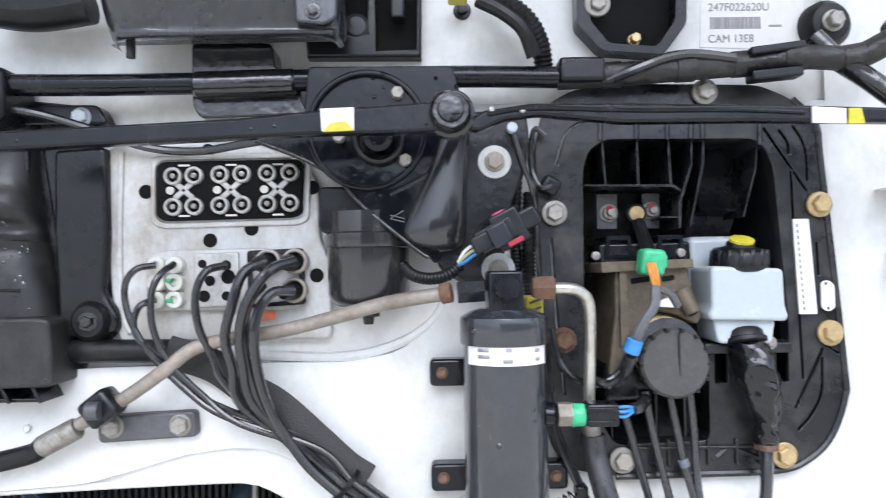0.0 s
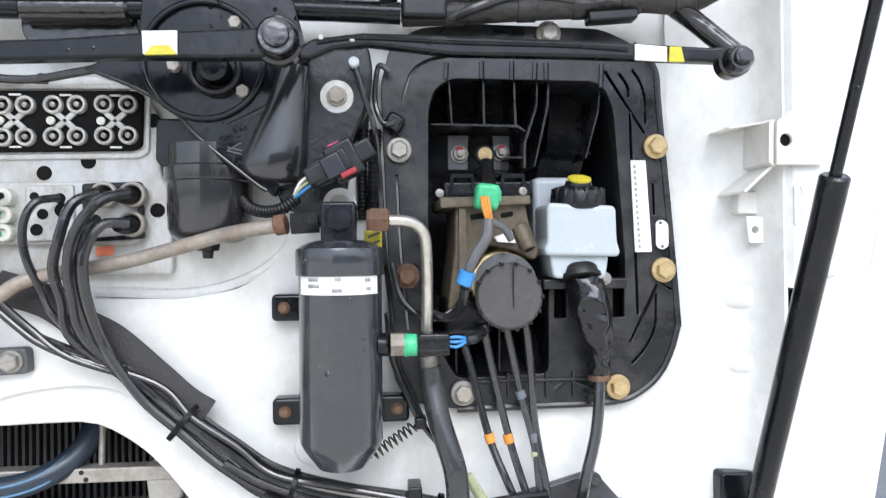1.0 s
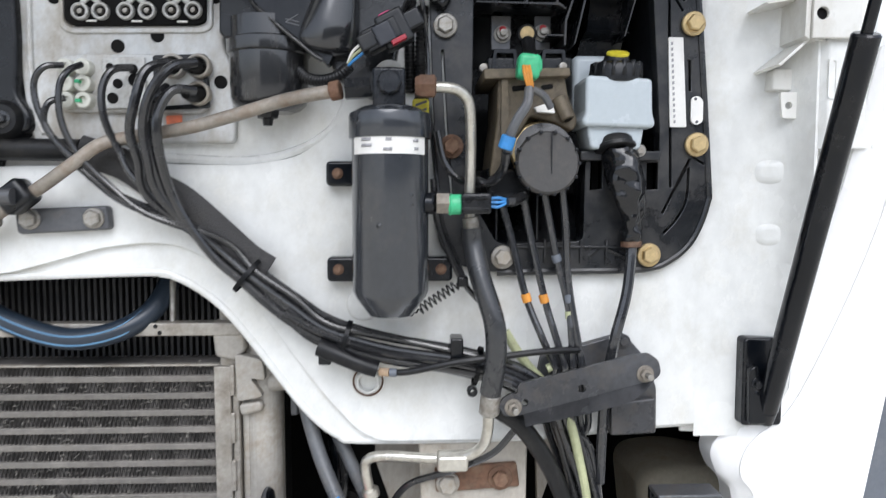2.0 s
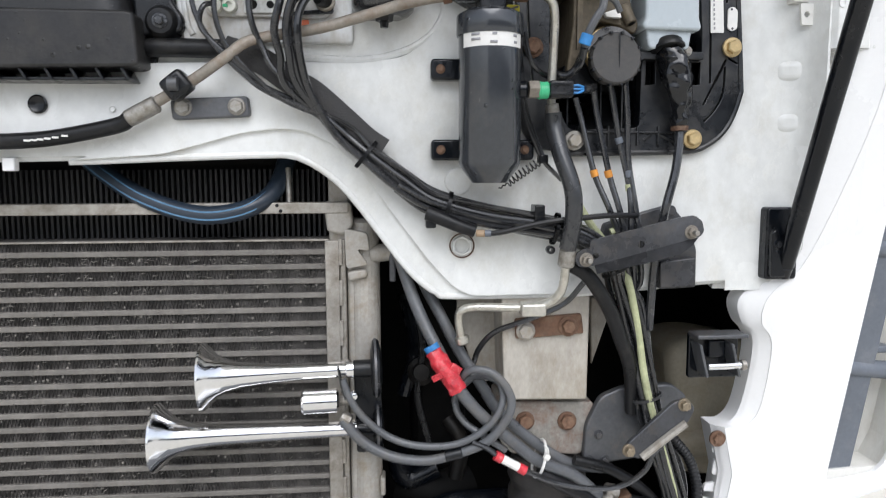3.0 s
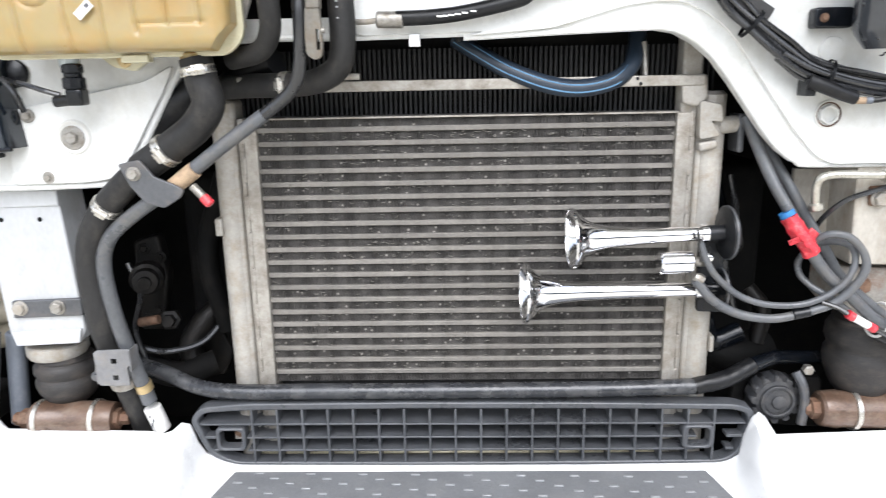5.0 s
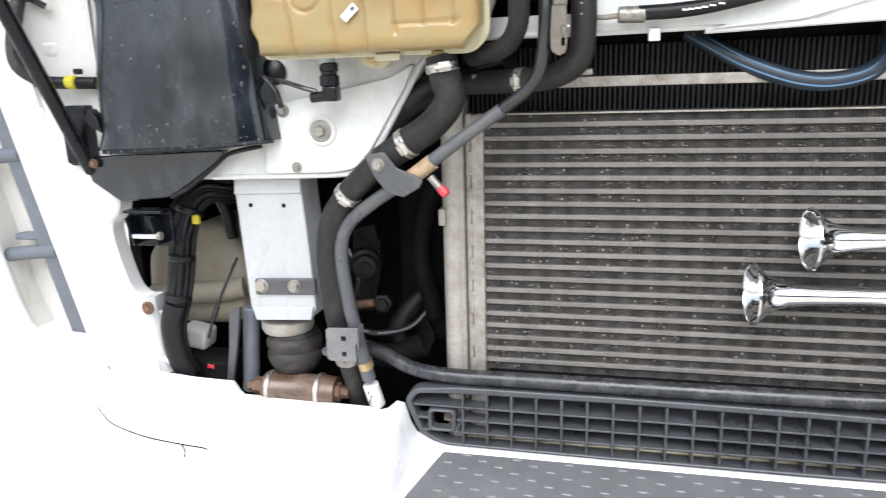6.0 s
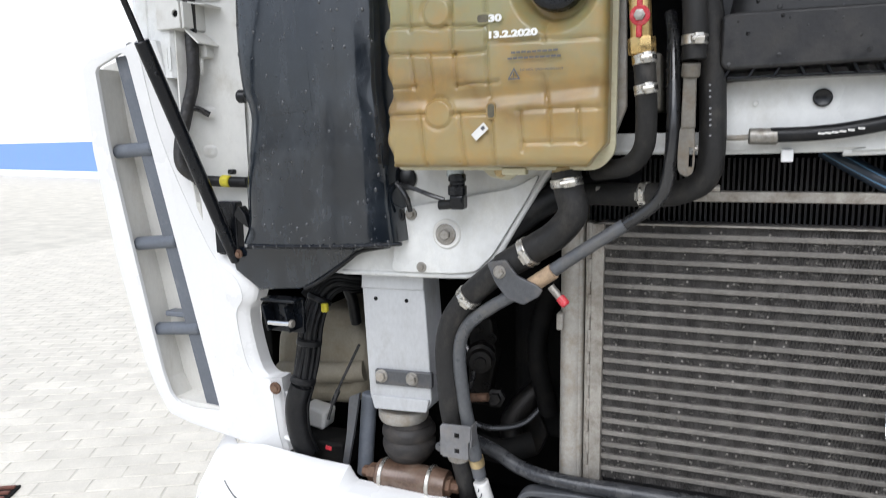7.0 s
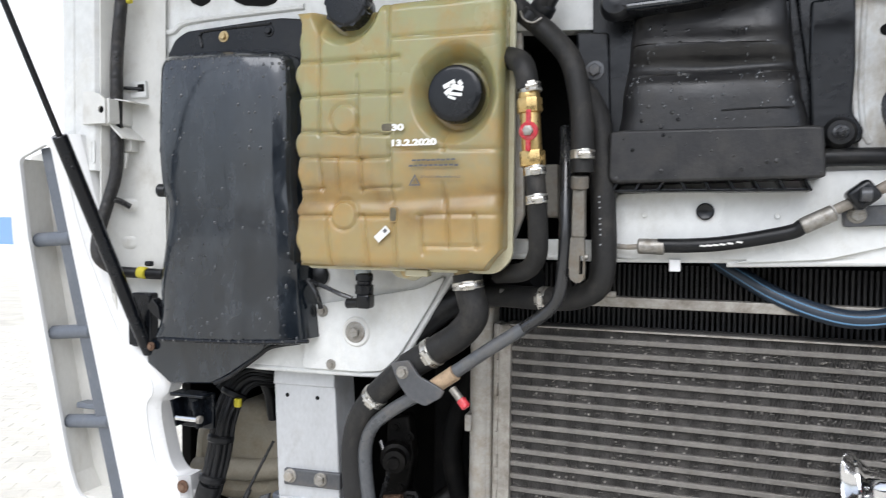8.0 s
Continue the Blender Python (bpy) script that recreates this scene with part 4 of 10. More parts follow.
def strut(flipped):
    f = flip if flipped else (lambda p: p)
    th = thing("gas_strut", "black gas strut holding the service flap open", "gas strut", "gas struts")
    foot, joint = Vector((0.531, 0.715, 1.168) if flipped else (-1.504, 0.72, 1.135)), Vector((0.518, 0.541, 1.561) if flipped else (-1.518, 0.541, 1.516))
    d = (joint - foot).normalized()
    part("cylinder", rod(foot, joint, 0.0125, n=20, bev=0.002), STEEL, th)
    part("piston_rod", rod(joint, joint + d * 0.72, 0.0052, n=14), STEEL, th)
    part("end_ball", lathe(foot - d * 0.02, d, [(0, 0.006), (0.004, 0.011), (0.02, 0.012), (0.024, 0.009)], 16), STEEL, th)
    c = (0.526, 0.735, 1.203) if flipped else (-1.513, 0.735, 1.187)
    part("foot_bracket", slab(rnd(rect(c[0] - 0.024, c[2] - 0.055, c[0] + 0.024, c[2] + 0.05), 0.006), 0.716, 0.744, 0.003), STEEL, th)
    part("hook_plate", slab(rnd([(c[0] - 0.02, c[2] - 0.05), (c[0] + 0.002, c[2] - 0.05), (c[0] - 0.004, c[2] - 0.018), (c[0] - 0.012, c[2] + 0.02), (c[0] - 0.021, c[2] + 0.016)], 0.004, 3), 0.706, 0.716, 0.002), STEEL, th)
    if not flipped:
        bolt((-1.487, 0.714, 1.136), 0.0048, RUST, th)
    else:
        bolt((c[0] - 0.011, 0.706, c[2] - 0.002), 0.0045, STEEL, th)


strut(False)
strut(True)

# ---- bumper with its step and grille ----
bumper = thing("front_bumper", "clean white plastic front bumper with a dark step tread", "bumper")
TOP = [(-1.641, 0.69), (-1.489, 0.724), (-1.364, 0.714), (-1.288, 0.712), (-1.277, 0.694), (-1.268, 0.686), (-1.146, 0.683), (-1.022, 0.68), (-0.994, 0.676)]
TOP += [(-0.981, 0.68), (-0.963, 0.696), (-0.95, 0.692), (-0.942, 0.654), (-0.932, 0.627), (-0.901, 0.61), (-0.713, 0.609), (-0.511, 0.608), (-0.317, 0.608), (-0.156, 0.61), (-0.037, 0.61), (-0.006, 0.625), (0.0, 0.672), (0.008, 0.701), (0.018, 0.71), (0.028, 0.702)]
TOP += [(0.047, 0.668), (0.19, 0.673), (0.336, 0.679), (0.345, 0.689), (0.356, 0.7), (0.43, 0.713), (0.51, 0.721)]
TOP = [(-1.76, TOP[0][1] - 0.05), (-1.72, TOP[0][1] - 0.02), (-1.66, TOP[0][1] - 0.006), (-1.6, TOP[0][1])] + TOP[1:] + [(0.6, 0.732), (0.655, 0.738), (0.70, 0.728), (0.735, 0.7), (0.75, 0.66)]
PROF = [(0.02, -0.03), (0.004, -0.004), (0.0, 0.0), (-0.004, 0.0), (-0.02, -0.004), (-0.045, -0.013), (-0.08, -0.03), (-0.15, -0.075), (-0.19, -0.14), (-0.2, -0.24), (-0.17, -0.36)]


CREST = [(-1.8, 0.63), (-1.72, 0.668), (-1.64, 0.69), (-1.5, 0.706), (-1.3, 0.7), (-1.1, 0.69), (-0.95, 0.688), (0.0, 0.69), (0.2, 0.69), (0.4, 0.702), (0.55, 0.722), (0.65, 0.732), (0.72, 0.7), (0.8, 0.62)]


def crest(x):
    """Height of the even line along which the bumper's face rounds over."""
    for (xa, za), (xb, zb) in zip(CREST, CREST[1:]):
        if xa <= x <= xb:
            return za + (zb - za) * (x - xa) / (xb - xa)
    return 0.65


def bumper_shell():
    bm, rows = bmesh.new(), []
    ease = lambda q: max(0.0, min(1.0, q)) ** 2 * (3 - 2 * max(0.0, min(1.0, q)))
    cols = list(TOP)
    for x in [tl[0] - 0.076 + 0.007 * k for k in range(6)] + [tr[0] + 0.032 + 0.007 * k for k in range(6)]:
        (xa, za), (xb, zb) = next((p, q) for p, q in zip(TOP, TOP[1:]) if p[0] <= x <= q[0])
        if min(abs(x - xa), abs(x - xb)) > 0.002:
            cols.append((x, za + (zb - za) * (x - xa) / (xb - xa)))
    for x, z in sorted(cols):
        e = max(0.0, abs(x - XC) - 0.98)
        back = 3.0 * e * e
        w = ease((x - tl[0] + 0.076) / 0.034) * ease((tr[0] + 0.066 - x) / 0.034)
        y = 0.765 + 0.022 * w + back
        row = []
        for dy, dz in PROF:
            fade = min(1.0, max(0.0, (-dy - 0.004) / 0.06))
            zz = max(z + (crest(x) - z) * fade + dz, 0.24)
            if dy < -0.01:
                zz += (0.588 - zz) * w
            row.append(bm.verts.new((x, y + dy * (1 - min(0.6, back * 2)), zz)))
        rows.append(row)
    for a, b in zip(rows, rows[1:]):
        for k in range(len(PROF) - 1):
            bm.faces.new((a[k], a[k + 1], b[k + 1], b[k]))
    bmesh.ops.recalc_face_normals(bm, faces=bm.faces[:])
    return bm


tl, tr = (-0.881, 0.77, 0.6), (-0.06, 0.77, 0.602)
part("shell", bumper_shell(), CLEAN, bumper)
part("inner_carrier", slab([(0.395, 0.70), (0.41, 0.73), (0.51, 0.741), (0.65, 0.757), (0.66, 0.70)], 0.80, 0.83, 0.004), SHEET, bumper, "grey carrier behind the bumper's edge")


def tread():
    bm = bmesh.new()
    zt = 0.582
    q = [(tl[0], 0.768), (tr[0], 0.768), (tr[0] + 0.05, 0.56), (tl[0] - 0.05, 0.56)]
    vs = [bm.verts.new((x, y, zt + (0.006 if y > 0.7 else 0))) for x, y in q]
    f = bm.faces.new(vs)
    ext = bmesh.ops.extrude_face_region(bm, geom=[f])
    bmesh.ops.translate(bm, verts=[v for v in ext["geom"] if isinstance(v, bmesh.types.BMVert)], vec=(0, 0, 0.012))
    bmesh.ops.recalc_face_normals(bm, faces=bm.faces[:])
    bmesh.ops.bevel(bm, geom=bm.edges[:], offset=0.003, segments=2, affect="EDGES")
    return bm


step = part("step_tread", tread(), DARKGREY, bumper, "dark grey anti-slip step tread with raised studs")
stud = mesh_of("stud", box((0, 0, 0), (0.015, 0.0045, 0.003), 0.001), ZINC)
stud.materials[0] = mat("worn_stud", (0.24, 0.245, 0.25), 0.5, var=0.2, scale=30)
for j in range(13):
    y = 0.760 - j * 0.0141
    for i in range(-1, 10):
        x = tl[0] + 0.047 + (i + (j % 3) * 0.333) * 0.0908
        if tl[0] + 0.008 < x < tr[0] - 0.012:
            s = new("stud", stud)
            s.location = (x, y - 0.04 * (x - tl[0] - 0.05) * 0.5, 0.5945 + 0.006 * (y - 0.56) / 0.21)
            s.rotation_euler = (0, 0, -0.03)
            s.parent = step


# gap round the headlamp cover, and a scuff beside it
SEAM = [(-1.507, 0.655, 0.694), (-1.492, 0.648, 0.684), (-1.466, 0.642, 0.668), (-1.399, 0.635, 0.654), (-1.324, 0.631, 0.648), (-1.281, 0.637, 0.64), (-1.267, 0.636, 0.625), (-1.253, 0.616, 0.611)]
part("headlamp_gap", sweep(SEAM, 0.0011, 6, 4), VOID, bumper, "thin dark gap along the headlamp cover")
part("headlamp_gap", sweep([(-1.324, 0.630, 0.648), (-1.318, 0.628, 0.64), (-1.314, 0.620, 0.63)], 0.0012, 6, 4), VOID, bumper)
for k, (xa, za, xb, zb) in enumerate(((-1.428, 0.622, -1.412, 0.627), (-1.41, 0.624, -1.386, 0.6235), (-1.402, 0.6175, -1.392, 0.615), (-1.397, 0.6125, -1.371, 0.614), (-1.416, 0.6085, -1.404, 0.6065))):
    part("scuff", sweep([(x, 0.5998 + 0.62 * (z - 0.622), z) for x, z in ((xa, za), ((xa + xb) / 2, (za + zb) / 2 + 0.0012), (xb, zb))], 0.0003, 5, 3, None, 0.0008), CASTGREY, bumper, "grey scuff in the white plastic")

# ---- coolers behind the arch ----
ICX0, ICX1, ICZ0, ICZ1, ICY = -0.806, -0.134, 0.767, 1.186, 0.815
cooler = thing("intercooler", "dirty aluminium intercooler with flat horizontal tubes", "intercooler")
ROWS_N = 19
pitch = (ICZ1 - ICZ0) / ROWS_N
tube_me = mesh_of("tube", box((0, 0, 0), (ICX1 - ICX0, 0.03, 0.0086), 0.0016), TUBE)


def fin_pack(width, height, step, lean=0.0):
    """A folded strip of cooling fins."""
    bm, n = bmesh.new(), int(width / step)
    pts = []
    for i in range(n + 1):
        x = -width / 2 + i * step
        z = height / 2 * (1 if i % 2 else -1)
        d = 0.0012 * math.sin(i * 12.9898) + 0.0008 * math.sin(i * 3.1)
        pts.append((bm.verts.new((x, -0.0145 + d, z)), bm.verts.new((x, 0.0, z))))
    for a, b in zip(pts, pts[1:]):
        bm.faces.new((a[0], b[0], b[1], a[1]))
    return bm


fin_me = mesh_of("fin_strip", fin_pack(ICX1 - ICX0, pitch - 0.0086, 0.0026), FIN)
for k in range(-1, ROWS_N + 1):
    zc = ICZ0 + k * pitch
    if k >= 0:
        tb = new("tube", tube_me)
        tb.location = ((ICX0 + ICX1) / 2, ICY + 0.012, zc)
        tb.parent = cooler
    fs = new("fin_strip", fin_me)
    fs.location = ((ICX0 + ICX1) / 2, ICY + 0.0145, zc + pitch / 2)
    fs.parent = cooler
part("core_back", fillet_box(ICX0, ICX1, ICY + 0.0035, ICY + 0.04, ICZ0 - 0.02, ICZ1 + 0.02, 0.001), FIN, cooler)
part("top_plate", fillet_box(ICX0 - 0.01, ICX1 + 0.004, ICY - 0.004, ICY + 0.05, ICZ1 + 0.0165, ICZ1 + 0.0195, 0.0008), ALU, cooler, "thin bright top plate of the core")


def end_tank(x0, x1, edge, r):
    """A cast end tank with its rounded outer side, and the crimped header between it and the tubes."""
    z0, z1, s = 0.60, ICZ1 + 0.05, 1 if edge > XC else -1
    bm = fillet_box(x0, x1, ICY - 0.006, ICY + 0.05, z0, z1, 0.009)
    rod(((x0 + x1) / 2 + s * 0.003, ICY - 0.006 + r * 0.7, z0), ((x0 + x1) / 2 + s * 0.003, ICY - 0.006 + r * 0.7, z1), r, n=28, bm=bm, bev=0.006)
    part("end_tank", bm, CAST, cooler, "weathered cast aluminium end tank")
    part("header_strip", fillet_box(edge, edge + 0.021 * s, ICY - 0.012, ICY + 0.03, z0, ICZ1 + 0.018, 0.002), ALU, cooler)
    part("header_crimp", fillet_box(edge + 0.0215 * s, edge + 0.031 * s, ICY - 0.0085, ICY + 0.03, z0, ICZ1 + 0.02, 0.003), ALU, cooler)
    for k in range(9):  # crimped tabs
        zc = z0 + 0.09 + k * 0.062
        part("crimp_tab", fillet_box(edge + 0.02 * s, edge + 0.026 * s, ICY - 0.0125, ICY, zc - 0.02, zc + 0.02, 0.0015), ALU, cooler)


end_tank(-0.876, -0.838, ICX0 + 0.002, 0.02)
end_tank(-0.104, -0.058, ICX1 - 0.002, 0.0235)
for poly, y0, seed in (([(-0.136, 1.262), (-0.096, 1.262), (-0.092, 1.226), (-0.106, 1.212), (-0.131, 1.218)], 0.796, 3), ([(-0.106, 1.222), (-0.072, 1.216), (-0.068, 1.188), (-0.088, 1.192), (-0.07, 1.168), (-0.104, 1.162)], 0.79, 5), ([(-0.104, 1.158), (-0.074, 1.162), (-0.072, 1.15), (-0.1, 1.142)], 0.793, 9)):
    lump = slab(rnd(poly, 0.006, 3), y0, y0 + 0.03, 0.005)
    part("cast_lump", crumple(lump, 0.0012, seed, 0.02), CAST, cooler)
part("top_lug", fillet_box(-0.13, -0.098, ICY - 0.006, ICY + 0.03, 1.2, 1.33, 0.005), CAST, cooler)
part("tank_nipple", rod((-0.07, ICY, 1.181), (-0.034, ICY, 1.185), 0.0135, bev=0.002), CAST, cooler)
part("nipple_plate", fillet_box(-0.04, -0.03, ICY - 0.014, ICY + 0.03, 1.14, 1.2, 0.003), SHEET, cooler)
part("tank_lug", fillet_box(-0.884, -0.872, ICY - 0.015, ICY + 0.02, 1.015, 1.045, 0.003), CAST, cooler)
part("tank_lug", fillet_box(-0.058, -0.05, ICY - 0.01, ICY + 0.02, 0.80, 0.83, 0.003), CAST, cooler)
part("lower_core", fillet_box(-0.86, -0.06, 0.845, 0.87, 0.56, 0.745, 0.003), RADFIN, cooler, "sooty lower edge of the cooler pack")

# chaff and stone dust caught between the tubes
rg, flakes = random.Random(21), bmesh.new()
for k in range(300):
    q, w = (rg.uniform(ICX0, ICX1), ICY + rg.uniform(-0.004, 0.001), rg.uniform(ICZ0, ICZ1)), rg.choice((0.001, 0.0013, 0.0017, 0.0024))
    box(q, (w * rg.uniform(0.8, 2.2), 0.0012, w * rg.uniform(0.6, 1.3)), 0, (rg.uniform(-30, 30), rg.uniform(0, 180), rg.uniform(-30, 30)), flakes)
for k in range(620):  # mostly lying along the tubes, thicker towards the top
    row = int(ROWS_N * (1 - rg.random() ** 1.6))
    q = (rg.uniform(ICX0, ICX1), ICY + rg.uniform(-0.002, 0.001), ICZ0 + (row + rg.uniform(0.28, 0.72)) * pitch)
    box(q, (rg.uniform(0.003, 0.0085), 0.0009, rg.uniform(0.0006, 0.0011)), 0, (rg.uniform(-20, 20), rg.gauss(0, 14), rg.uniform(-20, 20)), flakes)
tagged(part("chaff", flakes, CHAFF, cooler, "pale chaff caught between the tubes"), kind="stuff")

radiator = thing("radiator", "black finned radiator behind the intercooler", "radiator")
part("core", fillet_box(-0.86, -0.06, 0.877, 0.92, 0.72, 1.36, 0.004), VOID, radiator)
rfin = mesh_of("fin", box((0, 0, 0), (0.0036, 0.02, 0.3), 0), RADFIN)
for i in range(96):
    o = new("fin", rfin)
    o.location = (-0.845 + i * 0.0082, 0.868, 1.16)
    o.parent = radiator
part("top_tank", fillet_box(-0.87, -0.05, 0.88, 0.96, 1.33, 1.40, 0.012), VOID, radiator)

ra, rb = (-0.749, 0.8, 1.253), (-0.099, 0.8, 1.253)
rail = thing("cooler_rail", "pale aluminium rail across the top of the coolers", "rail")
part("bar", box(((ra[0] + rb[0]) / 2, 0.805, (ra[2] + rb[2]) / 2), (rb[0] - ra[0], 0.022, 0.0165), 0.002, (0, math.degrees(math.atan2(ra[2] - rb[2], rb[0] - ra[0])), 0)), ALU, rail)
hx = (-0.187, 0.79, 1.257)
part("hook", rod((hx[0], 0.81, hx[2]), (hx[0] - 0.002, 0.82, hx[2] + 0.055), 0.004), ZINC, rail)
for rp in ((-0.198, 0.793, 1.249), (-0.203, 0.793, 1.257)):
    part("rivet", lathe((rp[0], 0.7945, rp[2]), (0, -1, 0), [(0, 0.003), (0.0015, 0.0025), (0.002, 0)], 10), BLACK, rail)

under = thing("cross_tube", "black painted steel tube below the intercooler", "tube")
part("tube", sweep([(-1.068, 0.86, 0.762), (-0.998, 0.82, 0.76), (-0.945, 0.8, 0.747), (-0.873, 0.785, 0.743), (-0.709, 0.78, 0.745), (-0.474, 0.78, 0.745), (-0.24, 0.78, 0.746), (-0.087, 0.78, 0.75)], 0.0135, 16), WORN, under)
part("rubber_elbow", crumple(sweep([(-0.087, 0.78, 0.75), (-0.033, 0.785, 0.761), (0.015, 0.8, 0.779)], 0.0143, 18, 10), 0.0012, 31, 0.02), RUBBER, under, "scuffed rubber elbow")
part("end_pipe", sweep([(0.015, 0.8, 0.779), (0.058, 0.82, 0.784), (0.094, 0.84, 0.776), (0.172, 0.87, 0.764)], 0.0124, 16), STEEL, under, "smooth black pipe end")

# ---- grille in the bumper ----
GRILLE = mat("dusty_grille_plastic", (0.072, 0.076, 0.083), 0.32, var=0.25, scale=12, bump=0.2, dirt=(0.1, 0.1, 0.1), amount=0.34)
grille = thing("lower_grille", "black plastic lattice grille in the white bumper", "grille")
GO = [(-0.953, 0.694), (-0.933, 0.719), (-0.854, 0.726), (-0.571, 0.727), (-0.283, 0.725), (-0.018, 0.72), (0.012, 0.711), (0.018, 0.689), (0.001, 0.628), (-0.028, 0.61), (-0.276, 0.607), (-0.571, 0.607), (-0.882, 0.609), (-0.924, 0.626)]
GI = [(-0.94, 0.694), (-0.925, 0.709), (-0.855, 0.713), (-0.571, 0.715), (-0.282, 0.713), (-0.019, 0.71), (0.002, 0.702), (0.006, 0.689), (-0.008, 0.632), (-0.032, 0.616), (-0.277, 0.614), (-0.571, 0.613), (-0.88, 0.615), (-0.917, 0.634)]
part("frame", slab(rnd(GO, 0.02, 4), 0.772, 0.80, 0.003, [rnd(GI, 0.016, 4)]), GRILLE, grille)


def gz(x, s):
    """Height of the share s (0 bottom, 1 top) of the grille at x."""
    xa, xb = GI[2][0], GI[5][0]
    u = (x - xa) / (xb - xa)
    top = GI[2][1] + (GI[5][1] - GI[2][1]) * u
    bot = GI[12][1] + (GI[9][1] - GI[12][1]) * u
    return bot + (top - bot) * s


for s in (0.22, 0.47, 0.73):
    a, b = (GI[0][0] + 0.005, GI[7][0] - 0.004) if s > 0.7 else (GI[0][0] + 0.085, GI[7][0] - 0.085)
    part("crossbar", box(((a + b) / 2, 0.8, gz((a + b) / 2, s)), (b - a, 0.054, 0.0038), 0.001, (0, math.degrees(math.atan2(gz(a, s) - gz(b, s), b - a)), 0)), GRILLE, grille)
for s in (0.22, 0.47):
    for x0, x1 in ((GI[0][0] + 0.004 + (0.5 - s) * 0.06, GI[0][0] + 0.034), (GI[7][0] - 0.034, GI[7][0] - 0.004 - (0.5 - s) * 0.06)):
        part("crossbar", fillet_box(x0, x1, 0.774, 0.796, gz((x0 + x1) / 2, s) - 0.0027, gz((x0 + x1) / 2, s) + 0.0027, 0.0012), GRILLE, grille)
for i in range(19):
    x = GI[2][0] - 0.006 + (GI[5][0] - GI[2][0]) * (i + 0.4) / 19.0
    part("upright", box((x, 0.787, (gz(x, 0) + gz(x, 1)) / 2), (0.0042, 0.03, gz(x, 1) - gz(x, 0) + 0.004), 0.0012), GRILLE, grille)
for c in ((-0.88, 0.775, 0.66), (-0.076, 0.775, 0.661)):
    part("mounting_ring", slab(rnd(rect(c[0] - 0.028, c[2] - 0.022, c[0] + 0.024, c[2] + 0.022), 0.01), 0.768, 0.79, 0.003, [rnd(rect(c[0] - 0.021, c[2] - 0.016, c[0] + 0.017, c[2] + 0.016), 0.008)]), GRILLE, grille)
    sx = 0.006 if c[0] < XC else -0.016
    part("clip_plate", box((c[0] + sx, 0.796, c[2] + 0.002), (0.018, 0.004, 0.03), 0.001), ZINC, grille)
    bolt((c[0] + sx, 0.794, c[2] + 0.001), 0.005, RUST, grille)
for c in ((-0.848, 0.8, 0.664), (-0.848, 0.8, 0.626), (-0.101, 0.8, 0.655), (-0.101, 0.8, 0.626)):
    part("clip_plate", box((c[0], 0.812, c[2]), (0.016, 0.006, 0.022), 0.003), LABEL, grille, "white plastic clip")
part("seal_strip", rod((-0.843, 0.805, 0.615), (-0.135, 0.805, 0.615), 0.0036, n=10), STRIP, grille, "pale brass-coloured strip behind the lattice")

# ---- coolant expansion tank ----
tank = thing("expansion_tank", "yellowed plastic coolant expansion tank with ribbed faces and two black caps", "coolant tank")
TX0, TX1, TZ0, TZ1 = -1.118, -0.778, 1.305, 1.71
TY = 0.628
C1, C2 = (-0.852, 0.6, 1.567), (-1.031, 0.61, 1.714)


UPRIGHTS = ((-1.075, 1.71, -1.074, 1.513), (-1.075, 1.478, -1.068, 1.425), (-1.062, 1.387, -1.052, 1.305), (-1.008, 1.6, -1.006, 1.48), (-1.004, 1.472, -1.0, 1.425), (-0.997, 1.385, -0.986, 1.305),
            (-1.044, 1.474, -1.039, 1.422), (-0.957, 1.71, -0.953, 1.48), (-0.953, 1.475, -0.949, 1.41), (-0.946, 1.382, -0.94, 1.305), (-0.867, 1.508, -0.867, 1.485), (-0.866, 1.432, -0.862, 1.395), (-0.859, 1.388, -0.857, 1.342),
            (-0.818, 1.388, -0.814, 1.342), (-0.903, 1.384, -0.897, 1.33))
LEVELS = ((-1.124, 1.52, -1.009, 1.514), (-1.002, 1.513, -0.959, 1.51), (-1.124, 1.479, -1.003, 1.474), (-1.002, 1.474, -0.957, 1.475), (-0.951, 1.488, -0.774, 1.482), (-1.116, 1.427, -1.066, 1.428), (-1.0, 1.427, -0.936, 1.43),
          (-1.115, 1.385, -0.95, 1.386), (-0.905, 1.387, -0.772, 1.389), (-0.897, 1.341, -0.809, 1.342), (-1.118, 1.575, -0.935, 1.572), (-1.118, 1.628, -0.94, 1.626), (-0.95, 1.655, -0.778, 1.652))


def groove(x, z, line, width):
    ax, az, bx, bz = line
    dx, dz = bx - ax, bz - az
    run = math.hypot(dx, dz)
    u = ((x - ax) * dx + (z - az) * dz) / (run * run)
    off = abs((x - ax) * dz - (z - az) * dx) / run
    past = max(0.0, -u, u - 1) * run
    return math.exp(-((off / width) ** 2) - (past / 0.004) ** 2) if off < 0.012 and past < 0.012 else 0.0


